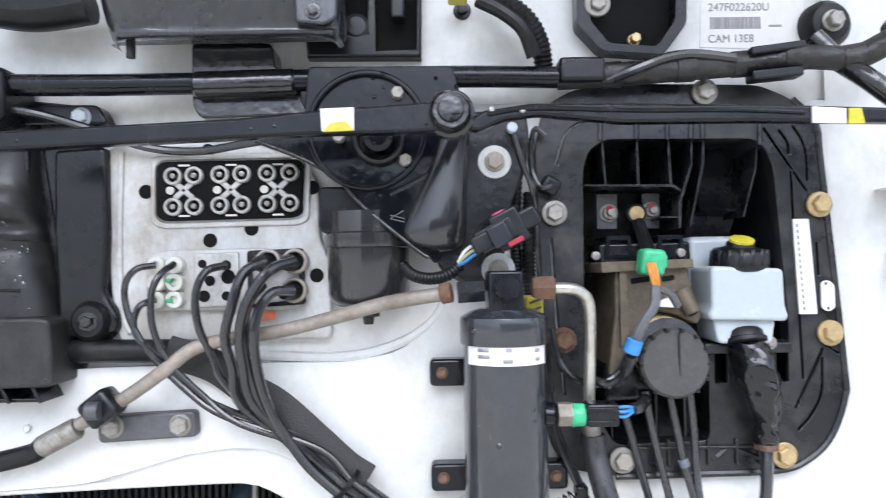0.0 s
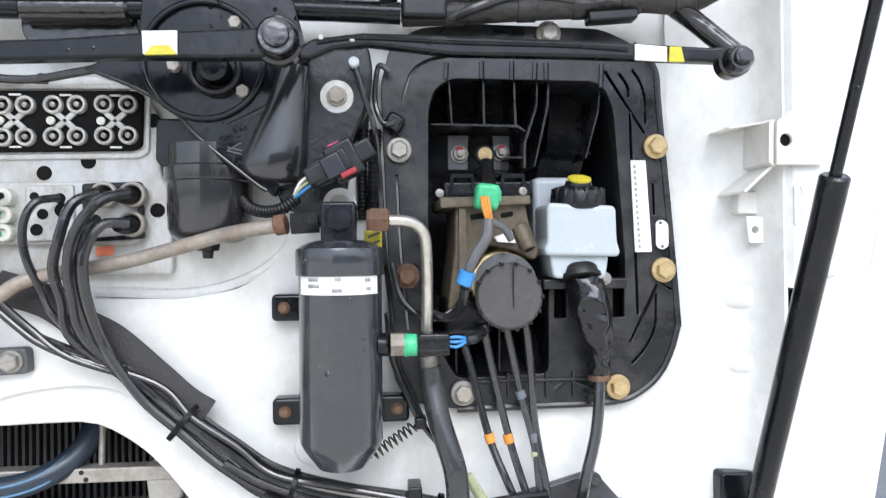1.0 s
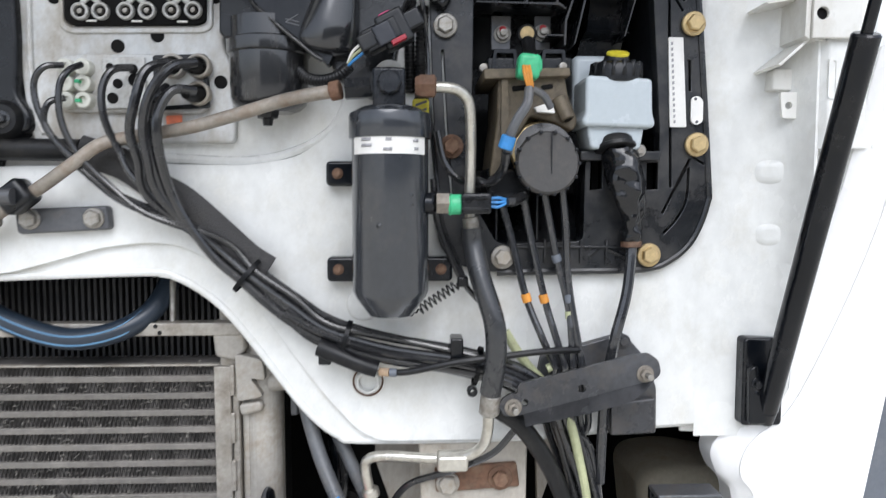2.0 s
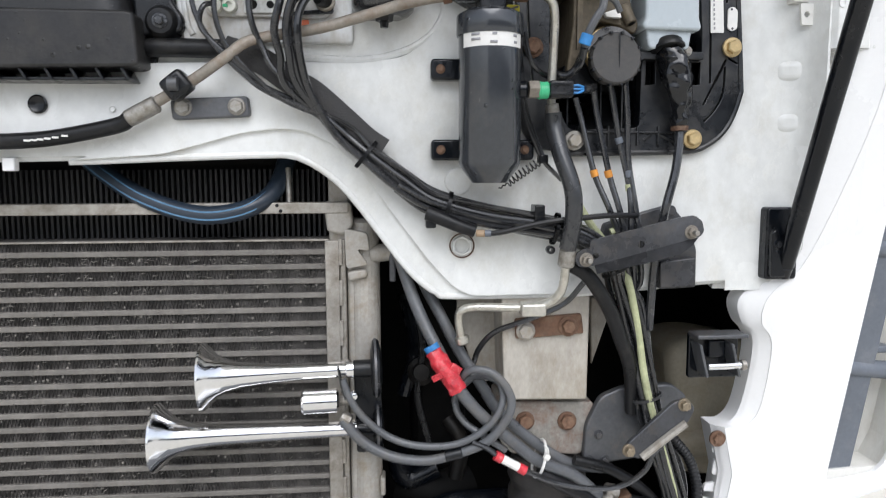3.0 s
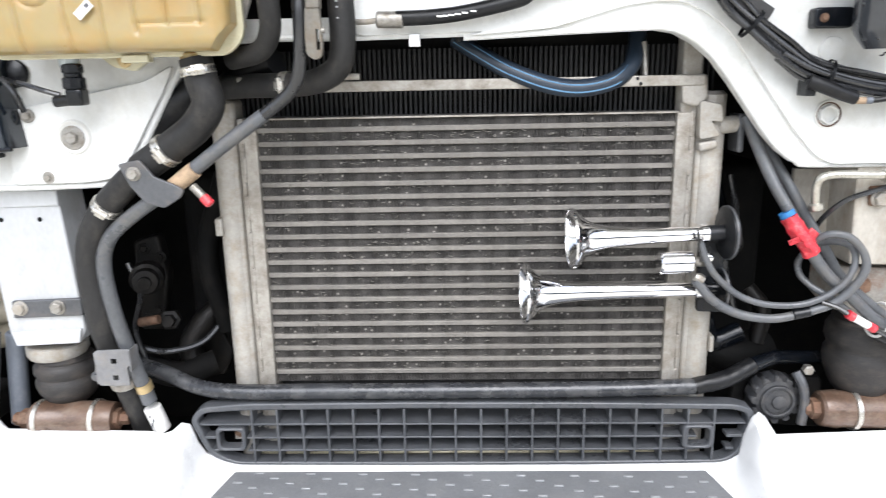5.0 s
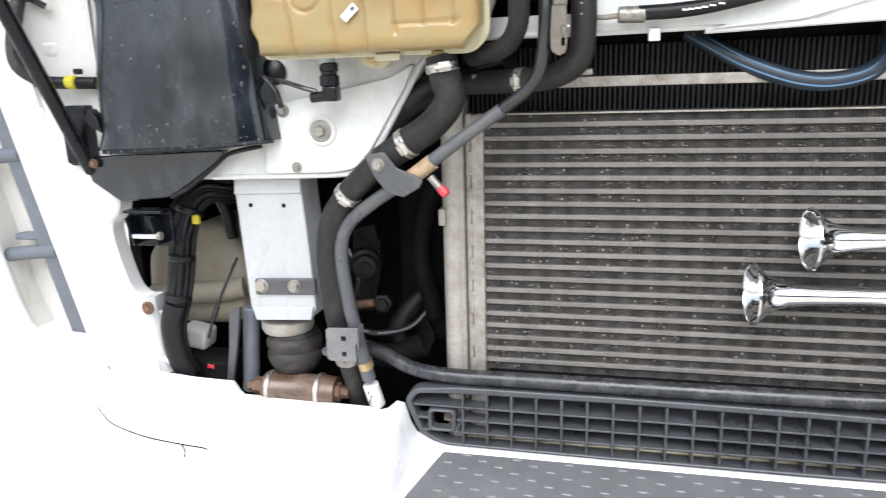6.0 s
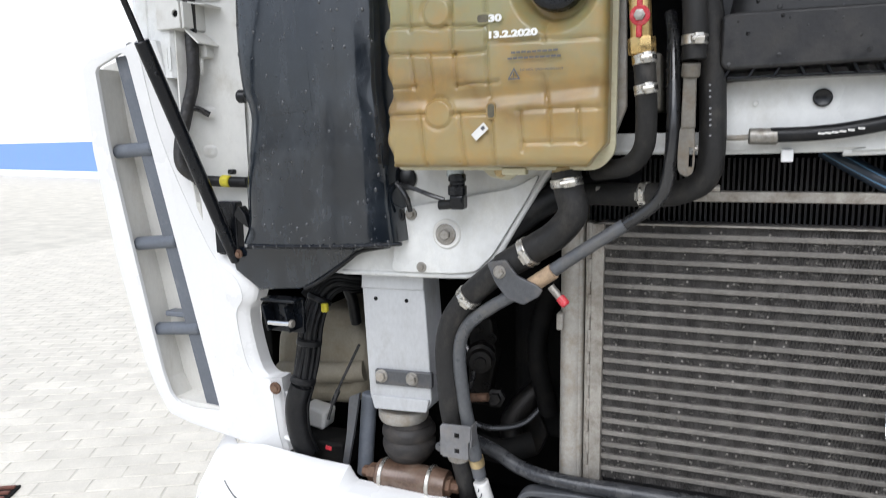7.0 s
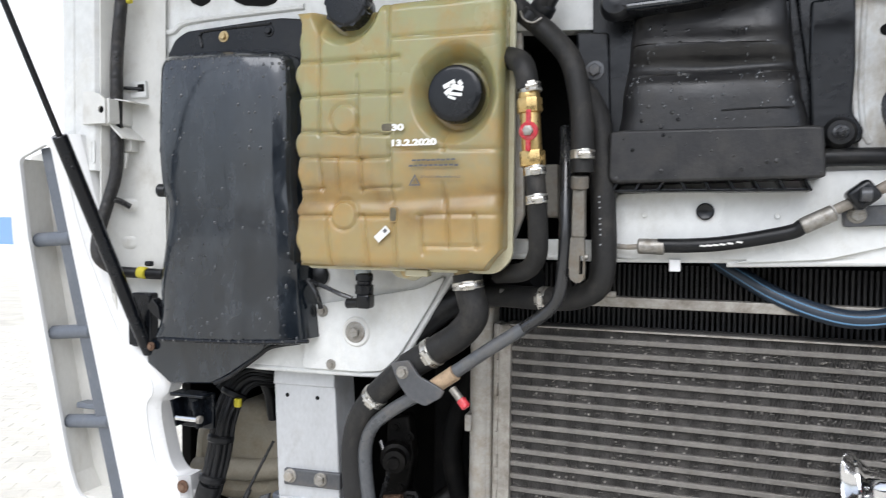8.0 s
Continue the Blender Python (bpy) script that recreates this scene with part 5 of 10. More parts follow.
def tank_face():
    bosses = [(-1.03, 1.535), (-1.03, 1.387)]
    bm, nx, nz, grid = bmesh.new(), 150, 170, []
    for j in range(nz + 1):
        row = []
        for i in range(nx + 1):
            u, v = i / nx, j / nz
            wob = 0.004 * math.sin(v * 21 + 1.5) if u < 0.1 else 0.0
            x, z = TX0 + (TX1 - TX0) * u, TZ0 + (TZ1 - TZ0) * v
            h = -0.006 * math.exp(-(((z - 1.409 - 0.02 * max(0, u - 0.5)) / 0.012) ** 2))  # broad valley between the two halves
            for line in UPRIGHTS:
                h -= 0.0034 * groove(x, z, line, 0.0028)
            for line in LEVELS:
                h -= (0.0042 if line[2] < -0.9 else 0.0026) * groove(x, z, line, 0.003)
            h += 0.0005 * math.sin(x * 61 + 2 * math.sin(z * 43)) * math.sin(z * 57 + 1.7)
            for bx, bz in bosses:
                d = math.hypot(x - bx, z - bz)
                k = max(0.0, min(1.0, (0.0235 - d) / 0.005))
                h = h + (0.0022 - h) * k * k * (3 - 2 * k) - 0.0018 * math.exp(-(((d - 0.024) / 0.0028) ** 2))
            d1 = math.hypot((x - C1[0]) / 1.0, (z - C1[2]) / 1.12)
            h -= 0.034 * max(0, min(1, (0.068 - d1) / 0.022)) ** 1.2
            d2 = math.hypot(x - C2[0], (z - C2[2]) / 1.05)
            h -= 0.028 * max(0, min(1, (0.062 - d2) / 0.02)) ** 1.2
            e = min(u * 340, (1 - u) * 340, v * 400, (1 - v) * 400) / 1000
            roll = 0.018 * (1 - math.sqrt(max(0.0, 1 - max(0.0, 1 - e / 0.018) ** 2)))
            if u < 0.03:
                x += 0.003 * math.sin(v * 48) + wob
            nook = max(0.0, (0.05 - (1 - u)) + (0.035 - v))
            row.append(bm.verts.new((x - nook * 0.2, TY - h + roll, z + nook * 0.2)))
        grid.append(row)
    for j in range(nz):
        for i in range(nx):
            bm.faces.new((grid[j][i], grid[j][i + 1], grid[j + 1][i + 1], grid[j + 1][i]))
    edge = grid[0] + [r[-1] for r in grid[1:]] + grid[-1][-2::-1] + [r[0] for r in grid[-2:0:-1]]
    back = [bm.verts.new((v.co.x, 0.715, v.co.z)) for v in edge]
    for k in range(len(edge)):
        j = (k + 1) % len(edge)
        bm.faces.new((edge[k], back[k], back[j], edge[j]))
    bm.faces.new(back)
    bmesh.ops.recalc_face_normals(bm, faces=bm.faces[:])
    return bm


part("body", tank_face(), TANK, tank)
part("seam_flange", slab(rnd([(TX0 - 0.004, TZ0 - 0.006), (TX1 - 0.016, TZ0 - 0.006), (TX1 + 0.008, TZ0 + 0.018), (TX1 + 0.008, TZ1), (TX0 - 0.004, TZ1)], 0.014), 0.672, 0.68, 0.002), SEAM_PLASTIC, tank)
part("seam_tab", fillet_box(-0.941, -0.903, 0.664, 0.684, TZ0 - 0.013, TZ0 - 0.002, 0.002), SEAM_PLASTIC, tank)


def cap(c, y, r, lobes, label):
    bm = lathe((c[0], y, c[2]), (0, -1, 0), [(-0.03, r * 0.8), (0, r * 1.02), (0.014, r), (0.0175, r * 0.97), (0.0195, r * 0.9), (0.02, r * 0.8), (0.0195, 0)], 48)
    for k in range(lobes):
        a = 2 * math.pi * (k + 0.3) / lobes
        rod((c[0] + r * 0.93 * math.cos(a), y, c[2] + r * 0.93 * math.sin(a)), (c[0] + r * 0.9 * math.cos(a), y - 0.0185, c[2] + r * 0.9 * math.sin(a)), 0.0055, n=10, bm=bm)
    return part("screw_cap", bm, BLACK, tank, label)


cap1 = cap(C1, 0.652, 0.0425, 0, "smooth black plastic screw cap with a worn white mark")
cap(C2, 0.65, 0.036, 9, "lobed black plastic screw cap")
part("cap_notch", box((C1[0] - 0.003, 0.6345, C1[2] - 0.018), (0.02, 0.004, 0.005), 0.001), VOID, cap1)
sym = bmesh.new()
for dx, dz, wide, high, turn_ in ((-0.006, 0.009, 0.02, 0.007, -25), (0.005, 0.004, 0.022, 0.008, 15), (-0.007, -0.001, 0.014, 0.007, -40), (0.004, -0.006, 0.02, 0.005, 8), (-0.002, -0.011, 0.013, 0.004, 20), (0.011, 0.01, 0.008, 0.006, 50)):
    merge(sym, box((C1[0] + dx - 0.001, 0.6316, C1[2] + dz + 0.004), (wide, 0.0012, high), 0.0005, (0, turn_, 0)))
part("cap_mark", sym, CHALK, cap1, "worn white marking")
SIGHT = mat("dark_olive_sight_glass", (0.11, 0.095, 0.06), 0.35, var=0.3, scale=60)
for x0, z0, x1, z1 in ((-0.9655, 1.5145, -0.9485, 1.5255), (-0.9505, 1.378, -0.9405, 1.398)):
    rim = part("sight_rim", slab(rnd(rect(x0 - 0.0025, z0 - 0.0025, x1 + 0.0025, z1 + 0.0025), 0.0065), TY - 0.0012, TY + 0.004, 0.0008), TANK, tank)
    part("sight_slot", slab(rnd(rect(x0, z0, x1, z1), 0.0048), TY - 0.0018, TY + 0.002, 0.0004), SIGHT, rim, "dark oval sight slot")
nb = (-0.947, 0.622, 1.514)
text("30", (nb[0], 0.6215, nb[2]), 0.013, CHALK, tank, 0.02, name="marker_writing", weight=0.0007)
nb = (-0.949, 0.622, 1.491)
text("13.2.2020", (nb[0], 0.6215, nb[2]), 0.0125, CHALK, tank, 0.072, name="marker_writing", weight=0.0007)
for xa, xb, zz, count in ((-0.914, -0.845, 1.4685, 9), (-0.919, -0.84, 1.4605, 10)):
    pitch = (xb - xa) / count
    for q in range(count):
        part("print_bar", box((xa + (q + 0.5) * pitch, 0.6225, zz + 0.0002 * (q % 3)), (pitch * (0.86 - 0.12 * (q % 2)), 0.001, 0.0027)), INK, tank)
text("DO NOT OPEN WHEN HOT", (-0.9, 0.6225, 1.4425), 0.0046, INK, tank, 0.0625, -1.0)
text("!", (-0.911, 0.6222, 1.434), 0.009, INK, tank, 0.0014)
tri = (-0.909, 0.622, 1.438)
part("warning_triangle", slab([(tri[0] - 0.0095, tri[2] - 0.007), (tri[0] + 0.0095, tri[2] - 0.007), (tri[0], tri[2] + 0.01)], 0.6222, 0.6232, 0, [[(tri[0] - 0.0065, tri[2] - 0.0052), (tri[0] + 0.0065, tri[2] - 0.0052), (tri[0], tri[2] + 0.0063)]]), INK, tank)
tg = (-0.961, 0.62, 1.358)
tag_ = part("paper_tag", box((tg[0], 0.6215, tg[2]), (0.026, 0.0012, 0.012), 0, (0, -42, 0)), LABEL, tank, "small white paper tag")
part("tag_print", box((tg[0] + 0.005, 0.6208, tg[2] + 0.005), (0.006, 0.0008, 0.005), 0, (0, -42, 0)), INK, tag_)
ol = (-0.847, 0.69, 1.309)
part("outlet", rod((ol[0], 0.69, TZ0), (ol[0] + 0.001, 0.69, TZ0 - 0.035), 0.021, bev=0.002), TANK, tank)
bolt((-0.955, 0.705, 1.297), 0.006, BRASSY, tank)
part("mounting_ear", slab(rnd([(-1.003, 1.312), (-0.907, 1.315), (-0.917, 1.298), (-0.942, 1.281), (-0.972, 1.287)], 0.005), 0.706, 0.716, 0.002), SEAM_PLASTIC, tank)

# level sensor plugged into the tank's underside
sensor = thing("level_sensor", "black coolant level sensor plugged in below the tank", "sensor")
sp = (-1.021, 0.69, 1.287)
part("neck", rod((sp[0] - 0.006, 0.69, TZ0), (sp[0] - 0.006, 0.69, TZ0 - 0.016), 0.014), MILKY, sensor)
part("body", lathe((sp[0] - 0.002, 0.688, TZ0 - 0.012), (0, 0, -1), [(0, 0.012), (0.002, 0.0145), (0.012, 0.0145), (0.014, 0.0125), (0.018, 0.0125), (0.02, 0.0155), (0.034, 0.0155), (0.036, 0.012)], 20), BLACK, sensor)
part("plug", fillet_box(sp[0] - 0.012, sp[0] + 0.012, 0.676, 0.7, TZ0 - 0.07, TZ0 - 0.046, 0.004), BLACK, sensor)
part("plug_tail", rod((sp[0] - 0.012, 0.688, TZ0 - 0.062), (sp[0] - 0.034, 0.69, TZ0 - 0.064), 0.008), RUBBER, sensor)
part("lead", sweep([(-1.047, 0.69, 1.25), (-1.071, 0.69, 1.257), (-1.103, 0.7, 1.266), (-1.142, 0.72, 1.273), (-1.165, 0.73, 1.279)], 0.004, 8), CABLE, sensor)
part("lead", sweep([(-1.148, 0.72, 1.275), (-1.125, 0.71, 1.253), (-1.122, 0.72, 1.227)], 0.0045, 8), CABLE, sensor)
bolt((-1.128, 0.735, 1.22), 0.006, ZINC, sensor)
g0 = (-1.14, 0.742, 1.282)
part("grommet", lathe((g0[0], 0.741, g0[2]), (0, -1, 0), [(0, 0.021), (0.004, 0.019), (0.008, 0.011), (0.009, 0)], 20), BLACK, sensor, "dark blue-black rubber grommet")

# ---- wet black intake duct beside the tank ----
duct = thing("air_intake_duct", "wet black moulded plastic air duct on the cab's front", "air duct")
DL = [(-1.45, 0.735, 1.692), (-1.452, 0.705, 1.682), (-1.449, 0.684, 1.67), (-1.452, 0.676, 1.656), (-1.452, 0.672, 1.622), (-1.454, 0.671, 1.53), (-1.448, 0.671, 1.448), (-1.432, 0.671, 1.397), (-1.44, 0.671, 1.335), (-1.452, 0.672, 1.262), (-1.451, 0.671, 1.2), (-1.466, 0.67, 1.161)]
DR = [(-1.235, 0.735, 1.69), (-1.196, 0.705, 1.678), (-1.171, 0.684, 1.665), (-1.161, 0.676, 1.653), (-1.155, 0.672, 1.605), (-1.154, 0.671, 1.52), (-1.154, 0.671, 1.445), (-1.15, 0.671, 1.397), (-1.146, 0.671, 1.341), (-1.144, 0.672, 1.274), (-1.139, 0.671, 1.217), (-1.134, 0.67, 1.174)]


def duct_fold(u, v):
    a = 0.72 + 0.05 * math.sin(5.2 * v + 0.6) - 0.03 * v
    g = 1 / (1 + math.exp(-(u - a) / 0.045))
    h = math.exp(-((u - a + 0.07) / 0.08) ** 2)
    return 0.005 * g - 0.0014 * h + 0.009 * (u - 0.4) ** 2


duct_shell = part("shell", moulding(DL, DR, 0.742, 44, 10.0, duct_fold, 6), WET, duct)
part("raised_panel", slab(rnd([(-1.382, 1.502), (-1.287, 1.503), (-1.279, 1.401), (-1.376, 1.394)], 0.004), 0.6702, 0.68, 0.0006), WET, duct)
part("clip_knob", lathe((-1.446, 0.70, 1.432), (-1, -0.4, 0), [(-0.006, 0.012), (0.006, 0.012), (0.01, 0.008), (0.011, 0)], 18), BLACK, duct)
part("hook", slab(rnd([(-1.462, 1.232), (-1.447, 1.214), (-1.441, 1.19), (-1.458, 1.2), (-1.474, 1.214)], 0.003), 0.69, 0.71, 0.003), BLACK, duct)
part("top_flange", slab(rnd([(-1.456, 1.682), (-1.436, 1.715), (-1.41, 1.728), (-1.208, 1.735), (-1.157, 1.728), (-1.156, 1.656)], 0.01), 0.722, 0.743, 0.004), BLACK, duct)
part("flange_rib", sweep([(x, 0.722, z) for x, z in [(-1.374, 1.695), (-1.377, 1.719), (-1.353, 1.725), (-1.226, 1.726)]], 0.003, 8), BLACK, duct)
for p in ((-1.326, 0.722, 1.711), (-1.23, 0.722, 1.713)):
    bolt((p[0], 0.722, p[2]), 0.006, BRASSY if p[0] < -1.3 else BLACK, duct)
part("bottom_seal", sweep([(x, 0.668, z) for x, z in [(-1.427, 1.161), (-1.28, 1.165), (-1.165, 1.172), (-1.116, 1.177)]], 0.0035, 8), STEEL, duct)
part("apron", slab([(-1.513, 1.147), (-1.235, 1.157), (-1.244, 1.14), (-1.33, 1.085), (-1.356, 1.074), (-1.448, 1.066), (-1.502, 1.102)], 0.722, 0.738, 0.003), WET, duct, "wet dark plastic apron")
part("apron_seal", sweep([(x, 0.72, z) for x, z in [(-1.164, 1.164), (-1.222, 1.152), (-1.252, 1.132), (-1.307, 1.094), (-1.344, 1.076)]], 0.004, 8), RUBBER, duct)



def drop_on(bm, at, normal, r, sag=1.0):
    """One flattened bead of water lying on a face."""
    w = Vector(normal).normalized()
    u = w.cross(Vector((0, 0, 1)))
    u = u.normalized() if u.length > 0.1 else Vector((1, 0, 0))
    v = u.cross(w)
    rings = []
    for h, s in ((-0.1, 1.0), (0.2, 0.97), (0.42, 0.72)):
        rings.append([bm.verts.new(at + w * (r * h) + (u * math.cos(a) + v * math.sin(a) * sag) * (r * s)) for a in [i * math.tau / 8 for i in range(8)]])
    top = bm.verts.new(at + w * (r * 0.55))
    low = bm.verts.new(at - w * (r * 0.12))
    for i in range(8):
        j = (i + 1) % 8
        for a, b in zip(rings, rings[1:]):
            bm.faces.new((a[i], a[j], b[j], b[i]))
        bm.faces.new((rings[-1][i], rings[-1][j], top))
        bm.faces.new((rings[0][j], rings[0][i], low))


def rain_on(ob, count, seed, chance):
    """Beads of water scattered over the upright faces of a part."""
    rg, bm, me = random.Random(seed), bmesh.new(), ob.data
    faces = [p for p in me.polygons if p.normal.y < -0.6]
    zs = [p.center.z for p in faces]
    made = 0
    while made < count:
        p = rg.choice(faces)
        if rg.random() > chance((p.center.z - min(zs)) / (max(zs) - min(zs))):
            continue
        ks = [rg.random() for v in p.vertices]
        at = sum((me.vertices[v].co * k for v, k in zip(p.vertices, ks)), Vector()) / sum(ks)
        drop_on(bm, at, p.normal, rg.choice((0.001, 0.0013, 0.0016, 0.002, 0.0027)), rg.uniform(0.9, 1.7))
        made += 1
    bmesh.ops.recalc_face_normals(bm, faces=bm.faces[:])
    for f in bm.faces:
        f.smooth = True
    return bm


tagged(part("rain", rain_on(duct_shell, 260, 5, lambda h: 0.9 if h > 0.62 else (0.6 if h < 0.12 else 0.18)), WATER, duct, "clear rain drops on the plastic"), kind="stuff")
hanging, hrg = bmesh.new(), random.Random(8)
for k in range(11):
    s0, s1 = Vector((-1.419, 0.664, 1.16)), Vector((-1.12, 0.664, 1.176))
    drop_on(hanging, s0.lerp(s1, (k + hrg.random()) / 11), (0, -1, -0.4), hrg.uniform(0.0016, 0.0028), 1.2)
tagged(part("rain", hanging, WATER, duct, "rain drops along the lower edge"), kind="stuff")

# ---- heater intake cover in the middle ----
cover = thing("heater_intake_cover", "black plastic heater air intake cover with a slotted lower edge", "intake cover")
CV = [(-0.634, 1.508), (-0.616, 1.511), (-0.37, 1.509), (-0.358, 1.507), (-0.354, 1.442), (-0.362, 1.439), (-0.627, 1.435), (-0.635, 1.443)]
part("lower_box", slab(rnd(CV, 0.006), 0.688, 0.75, 0.006), DAMP, cover)
CL = [(-0.603, 0.716, 1.753), (-0.604, 0.712, 1.703), (-0.608, 0.708, 1.662), (-0.61, 0.7, 1.642), (-0.611, 0.6985, 1.631), (-0.612, 0.705, 1.62), (-0.613, 0.715, 1.61), (-0.615, 0.7165, 1.6), (-0.616, 0.71, 1.589), (-0.618, 0.703, 1.578), (-0.62, 0.7, 1.562), (-0.621, 0.699, 1.538), (-0.627, 0.698, 1.506)]
CR = [(-0.399, 0.716, 1.737), (-0.396, 0.712, 1.687), (-0.393, 0.708, 1.65), (-0.391, 0.7, 1.63), (-0.39, 0.6985, 1.62), (-0.388, 0.705, 1.611), (-0.387, 0.715, 1.602), (-0.385, 0.7165, 1.594), (-0.383, 0.71, 1.584), (-0.381, 0.703, 1.573), (-0.379, 0.7, 1.557), (-0.373, 0.699, 1.535), (-0.366, 0.698, 1.501)]
cover_step = part("front_step", moulding(CL, CR, 0.745, 32, 9.0, lambda u, v: 0.003 * math.sin(9 * u + 4 * v) * (0.3 < v < 0.65), 6), DAMP, cover)
tagged(part("rain", rain_on(cover_step, 120, 17, lambda h: 0.9 if h < 0.35 else 0.25), WATER, cover, "rain drops on the cover"), kind="stuff")
part("score_line", sweep([(x, 0.6985, z) for x, z in [(-0.484, 1.535), (-0.445, 1.536), (-0.393, 1.536)]], 0.0011, 6, 3), BLACK, cover)
part("backing", slab(rnd([(-0.668, 1.769), (-0.334, 1.73), (-0.329, 1.52), (-0.351, 1.44), (-0.636, 1.436), (-0.646, 1.597), (-0.665, 1.607)], 0.006), 0.7385, 0.746, 0.001), BLACK, cover)
part("side_flange", slab(rnd([(-0.397, 1.736), (-0.334, 1.728), (-0.328, 1.527), (-0.343, 1.512), (-0.364, 1.521), (-0.376, 1.595)], 0.008), 0.73, 0.76, 0.004), BLACK, cover)
c0 = (-0.334, 0.72, 1.502)
part("rubber_mount", lathe((c0[0], 0.745, c0[2]), (0, -1, 0), [(0, 0.024), (0.02, 0.022), (0.028, 0.016), (0.029, 0)], 24), RUBBER, cover)
bolt((c0[0], 0.717, c0[2]), 0.006, GREASY, cover)
gx0, gx1, gzz = CV[7][0] + 0.01, CV[5][0] - 0.012, CV[6][1]
part("slot_frame", fillet_box(gx0, gx1, 0.70, 0.745, gzz - 0.012, gzz - 0.008, 0.001), BLACK, cover)
for k in range(9):
    part("slat", box((gx0 + (gx1 - gx0) * k / 8, 0.72, gzz - 0.004), (0.0035, 0.05, 0.018), 0.0008, (0, 30 if k < 3 else -28, 0)), BLACK, cover)

# ---- black moulded housing for the brake pedal unit ----
house = thing("pedal_unit_housing", "black moulded plastic pedal unit housing bolted to the bulkhead", "housing")
HO = [(0.134, 1.679), (0.145, 1.722), (0.175, 1.74), (0.23, 1.746), (0.376, 1.743), (0.412, 1.727), (0.436, 1.7), (0.441, 1.651), (0.458, 1.445), (0.458, 1.409), (0.442, 1.368), (0.417, 1.344), (0.384, 1.333), (0.297, 1.331), (0.213, 1.33), (0.166, 1.338), (0.145, 1.362)]
HI = [(0.185, 1.651), (0.191, 1.674), (0.209, 1.686), (0.368, 1.685), (0.381, 1.675), (0.389, 1.652), (0.4, 1.494), (0.4, 1.463), (0.314, 1.461), (0.313, 1.366), (0.213, 1.363), (0.183, 1.415)]
WINS = [[(0.321, 1.458), (0.334, 1.458), (0.334, 1.426), (0.32, 1.425)], [(0.386, 1.457), (0.399, 1.457), (0.399, 1.426), (0.386, 1.425)]]
# grooves moulded into the flange
GROOVES = [[(0.157, 1.66), (0.167, 1.691), (0.185, 1.705), (0.21, 1.711)], [(0.15, 1.582), (0.154, 1.499), (0.161, 1.416)], [(0.38, 1.696), (0.391, 1.679), (0.424, 1.628)], [(0.396, 1.694), (0.405, 1.68), (0.406, 1.668)], [(0.411, 1.698), (0.42, 1.684), (0.425, 1.665), (0.425, 1.639)], [(0.408, 1.65), (0.409, 1.598), (0.412, 1.504), (0.414, 1.428)], [(0.434, 1.593), (0.447, 1.588)], [(0.433, 1.573), (0.434, 1.538)], [(0.436, 1.461), (0.405, 1.398)], [(0.435, 1.451), (0.433, 1.415), (0.422, 1.392), (0.407, 1.375)], [(0.439, 1.463), (0.453, 1.455)]]


def slot(points, w):
    line = [Vector((x, z)) for x, z in points] if len(points) == 2 else [Vector((p.x, p.z)) for p in smooth([(x, 0, z) for x, z in points], 4)]
    left, right = [], []
    for k, p in enumerate(line):
        d = (line[min(k + 1, len(line) - 1)] - line[max(k - 1, 0)]).normalized()
        left.append((p.x - d.y * w, p.y + d.x * w))
        right.append((p.x + d.y * w, p.y - d.x * w))
    return left + right[::-1]


part("flange", slab(rnd(HO, 0.012, 3), 0.726, 0.7405, 0.003, [rnd(HI, 0.008, 3), *WINS, *[slot(g, 0.0013) for g in GROOVES]]), HOUSING, house)
part("flange_back", slab(rnd(HO, 0.012, 3), 0.7405, 0.745, 0.0, [rnd(HI, 0.008, 3), *WINS]), HOUSING, house)
# black sheet behind the windows paints their shade
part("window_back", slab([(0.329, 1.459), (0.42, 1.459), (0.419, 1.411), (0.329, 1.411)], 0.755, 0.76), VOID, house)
part("outer_bead", sweep([(x, 0.727, z) for x, z in HO[5:15]], 0.004, 8, 5), HOUSING, house)
bk = bmesh.new()
loop = rnd(HI, 0.008, 3)
n = len(loop)
fr = [bk.verts.new((x, 0.744, z)) for x, z in loop]
ba = [bk.verts.new((0.29 + (x - 0.29) * 0.93, 0.93, 1.53 + (z - 1.53) * 0.95)) for x, z in loop]
for k in range(n):
    bk.faces.new((fr[k], fr[(k + 1) % n], ba[(k + 1) % n], ba[k]))
bk.faces.new(ba)
bmesh.ops.recalc_face_normals(bk, faces=bk.faces[:])
part("recess", bk, BLACK, house)
# ribs over the flange
RIBS = [[(0.205, 1.703), (0.204, 1.685)], [(0.243, 1.705), (0.243, 1.686)], [(0.276, 1.705), (0.276, 1.685)], [(0.302, 1.704), (0.301, 1.686)], [(0.314, 1.704), (0.314, 1.686)], [(0.376, 1.703), (0.375, 1.678)], [(0.32, 1.348), (0.332, 1.359)], [(0.338, 1.358), (0.365, 1.346)]]
for (xa, za), (xb, zb) in RIBS:
    part("rib", sweep([(xa, 0.7265, za), ((xa + xb) / 2, 0.7265, (za + zb) / 2), (xb, 0.7265, zb)], 0.0032, 6, 2), HOUSING, house)
for p, mt in (((0.153, 0.725, 1.608), ZINC), ((0.435, 0.725, 1.613), BRASSY), ((0.442, 0.725, 1.477), BRASSY), ((0.389, 0.725, 1.35), BRASSY), ((0.219, 0.725, 1.348), CAST), ((0.16, 0.725, 1.474), RUST), ((0.316, 0.725, 1.735), ZINC)):
    bolt((p[0], 0.722, p[2]), 0.0088, mt, house, 1.55)
lb = part("label_strip", slab(rnd([(0.407, 1.598), (0.424, 1.598), (0.43, 1.497), (0.411, 1.497)], 0.001), 0.7235, 0.7262), LABEL, house, "long white printed label")
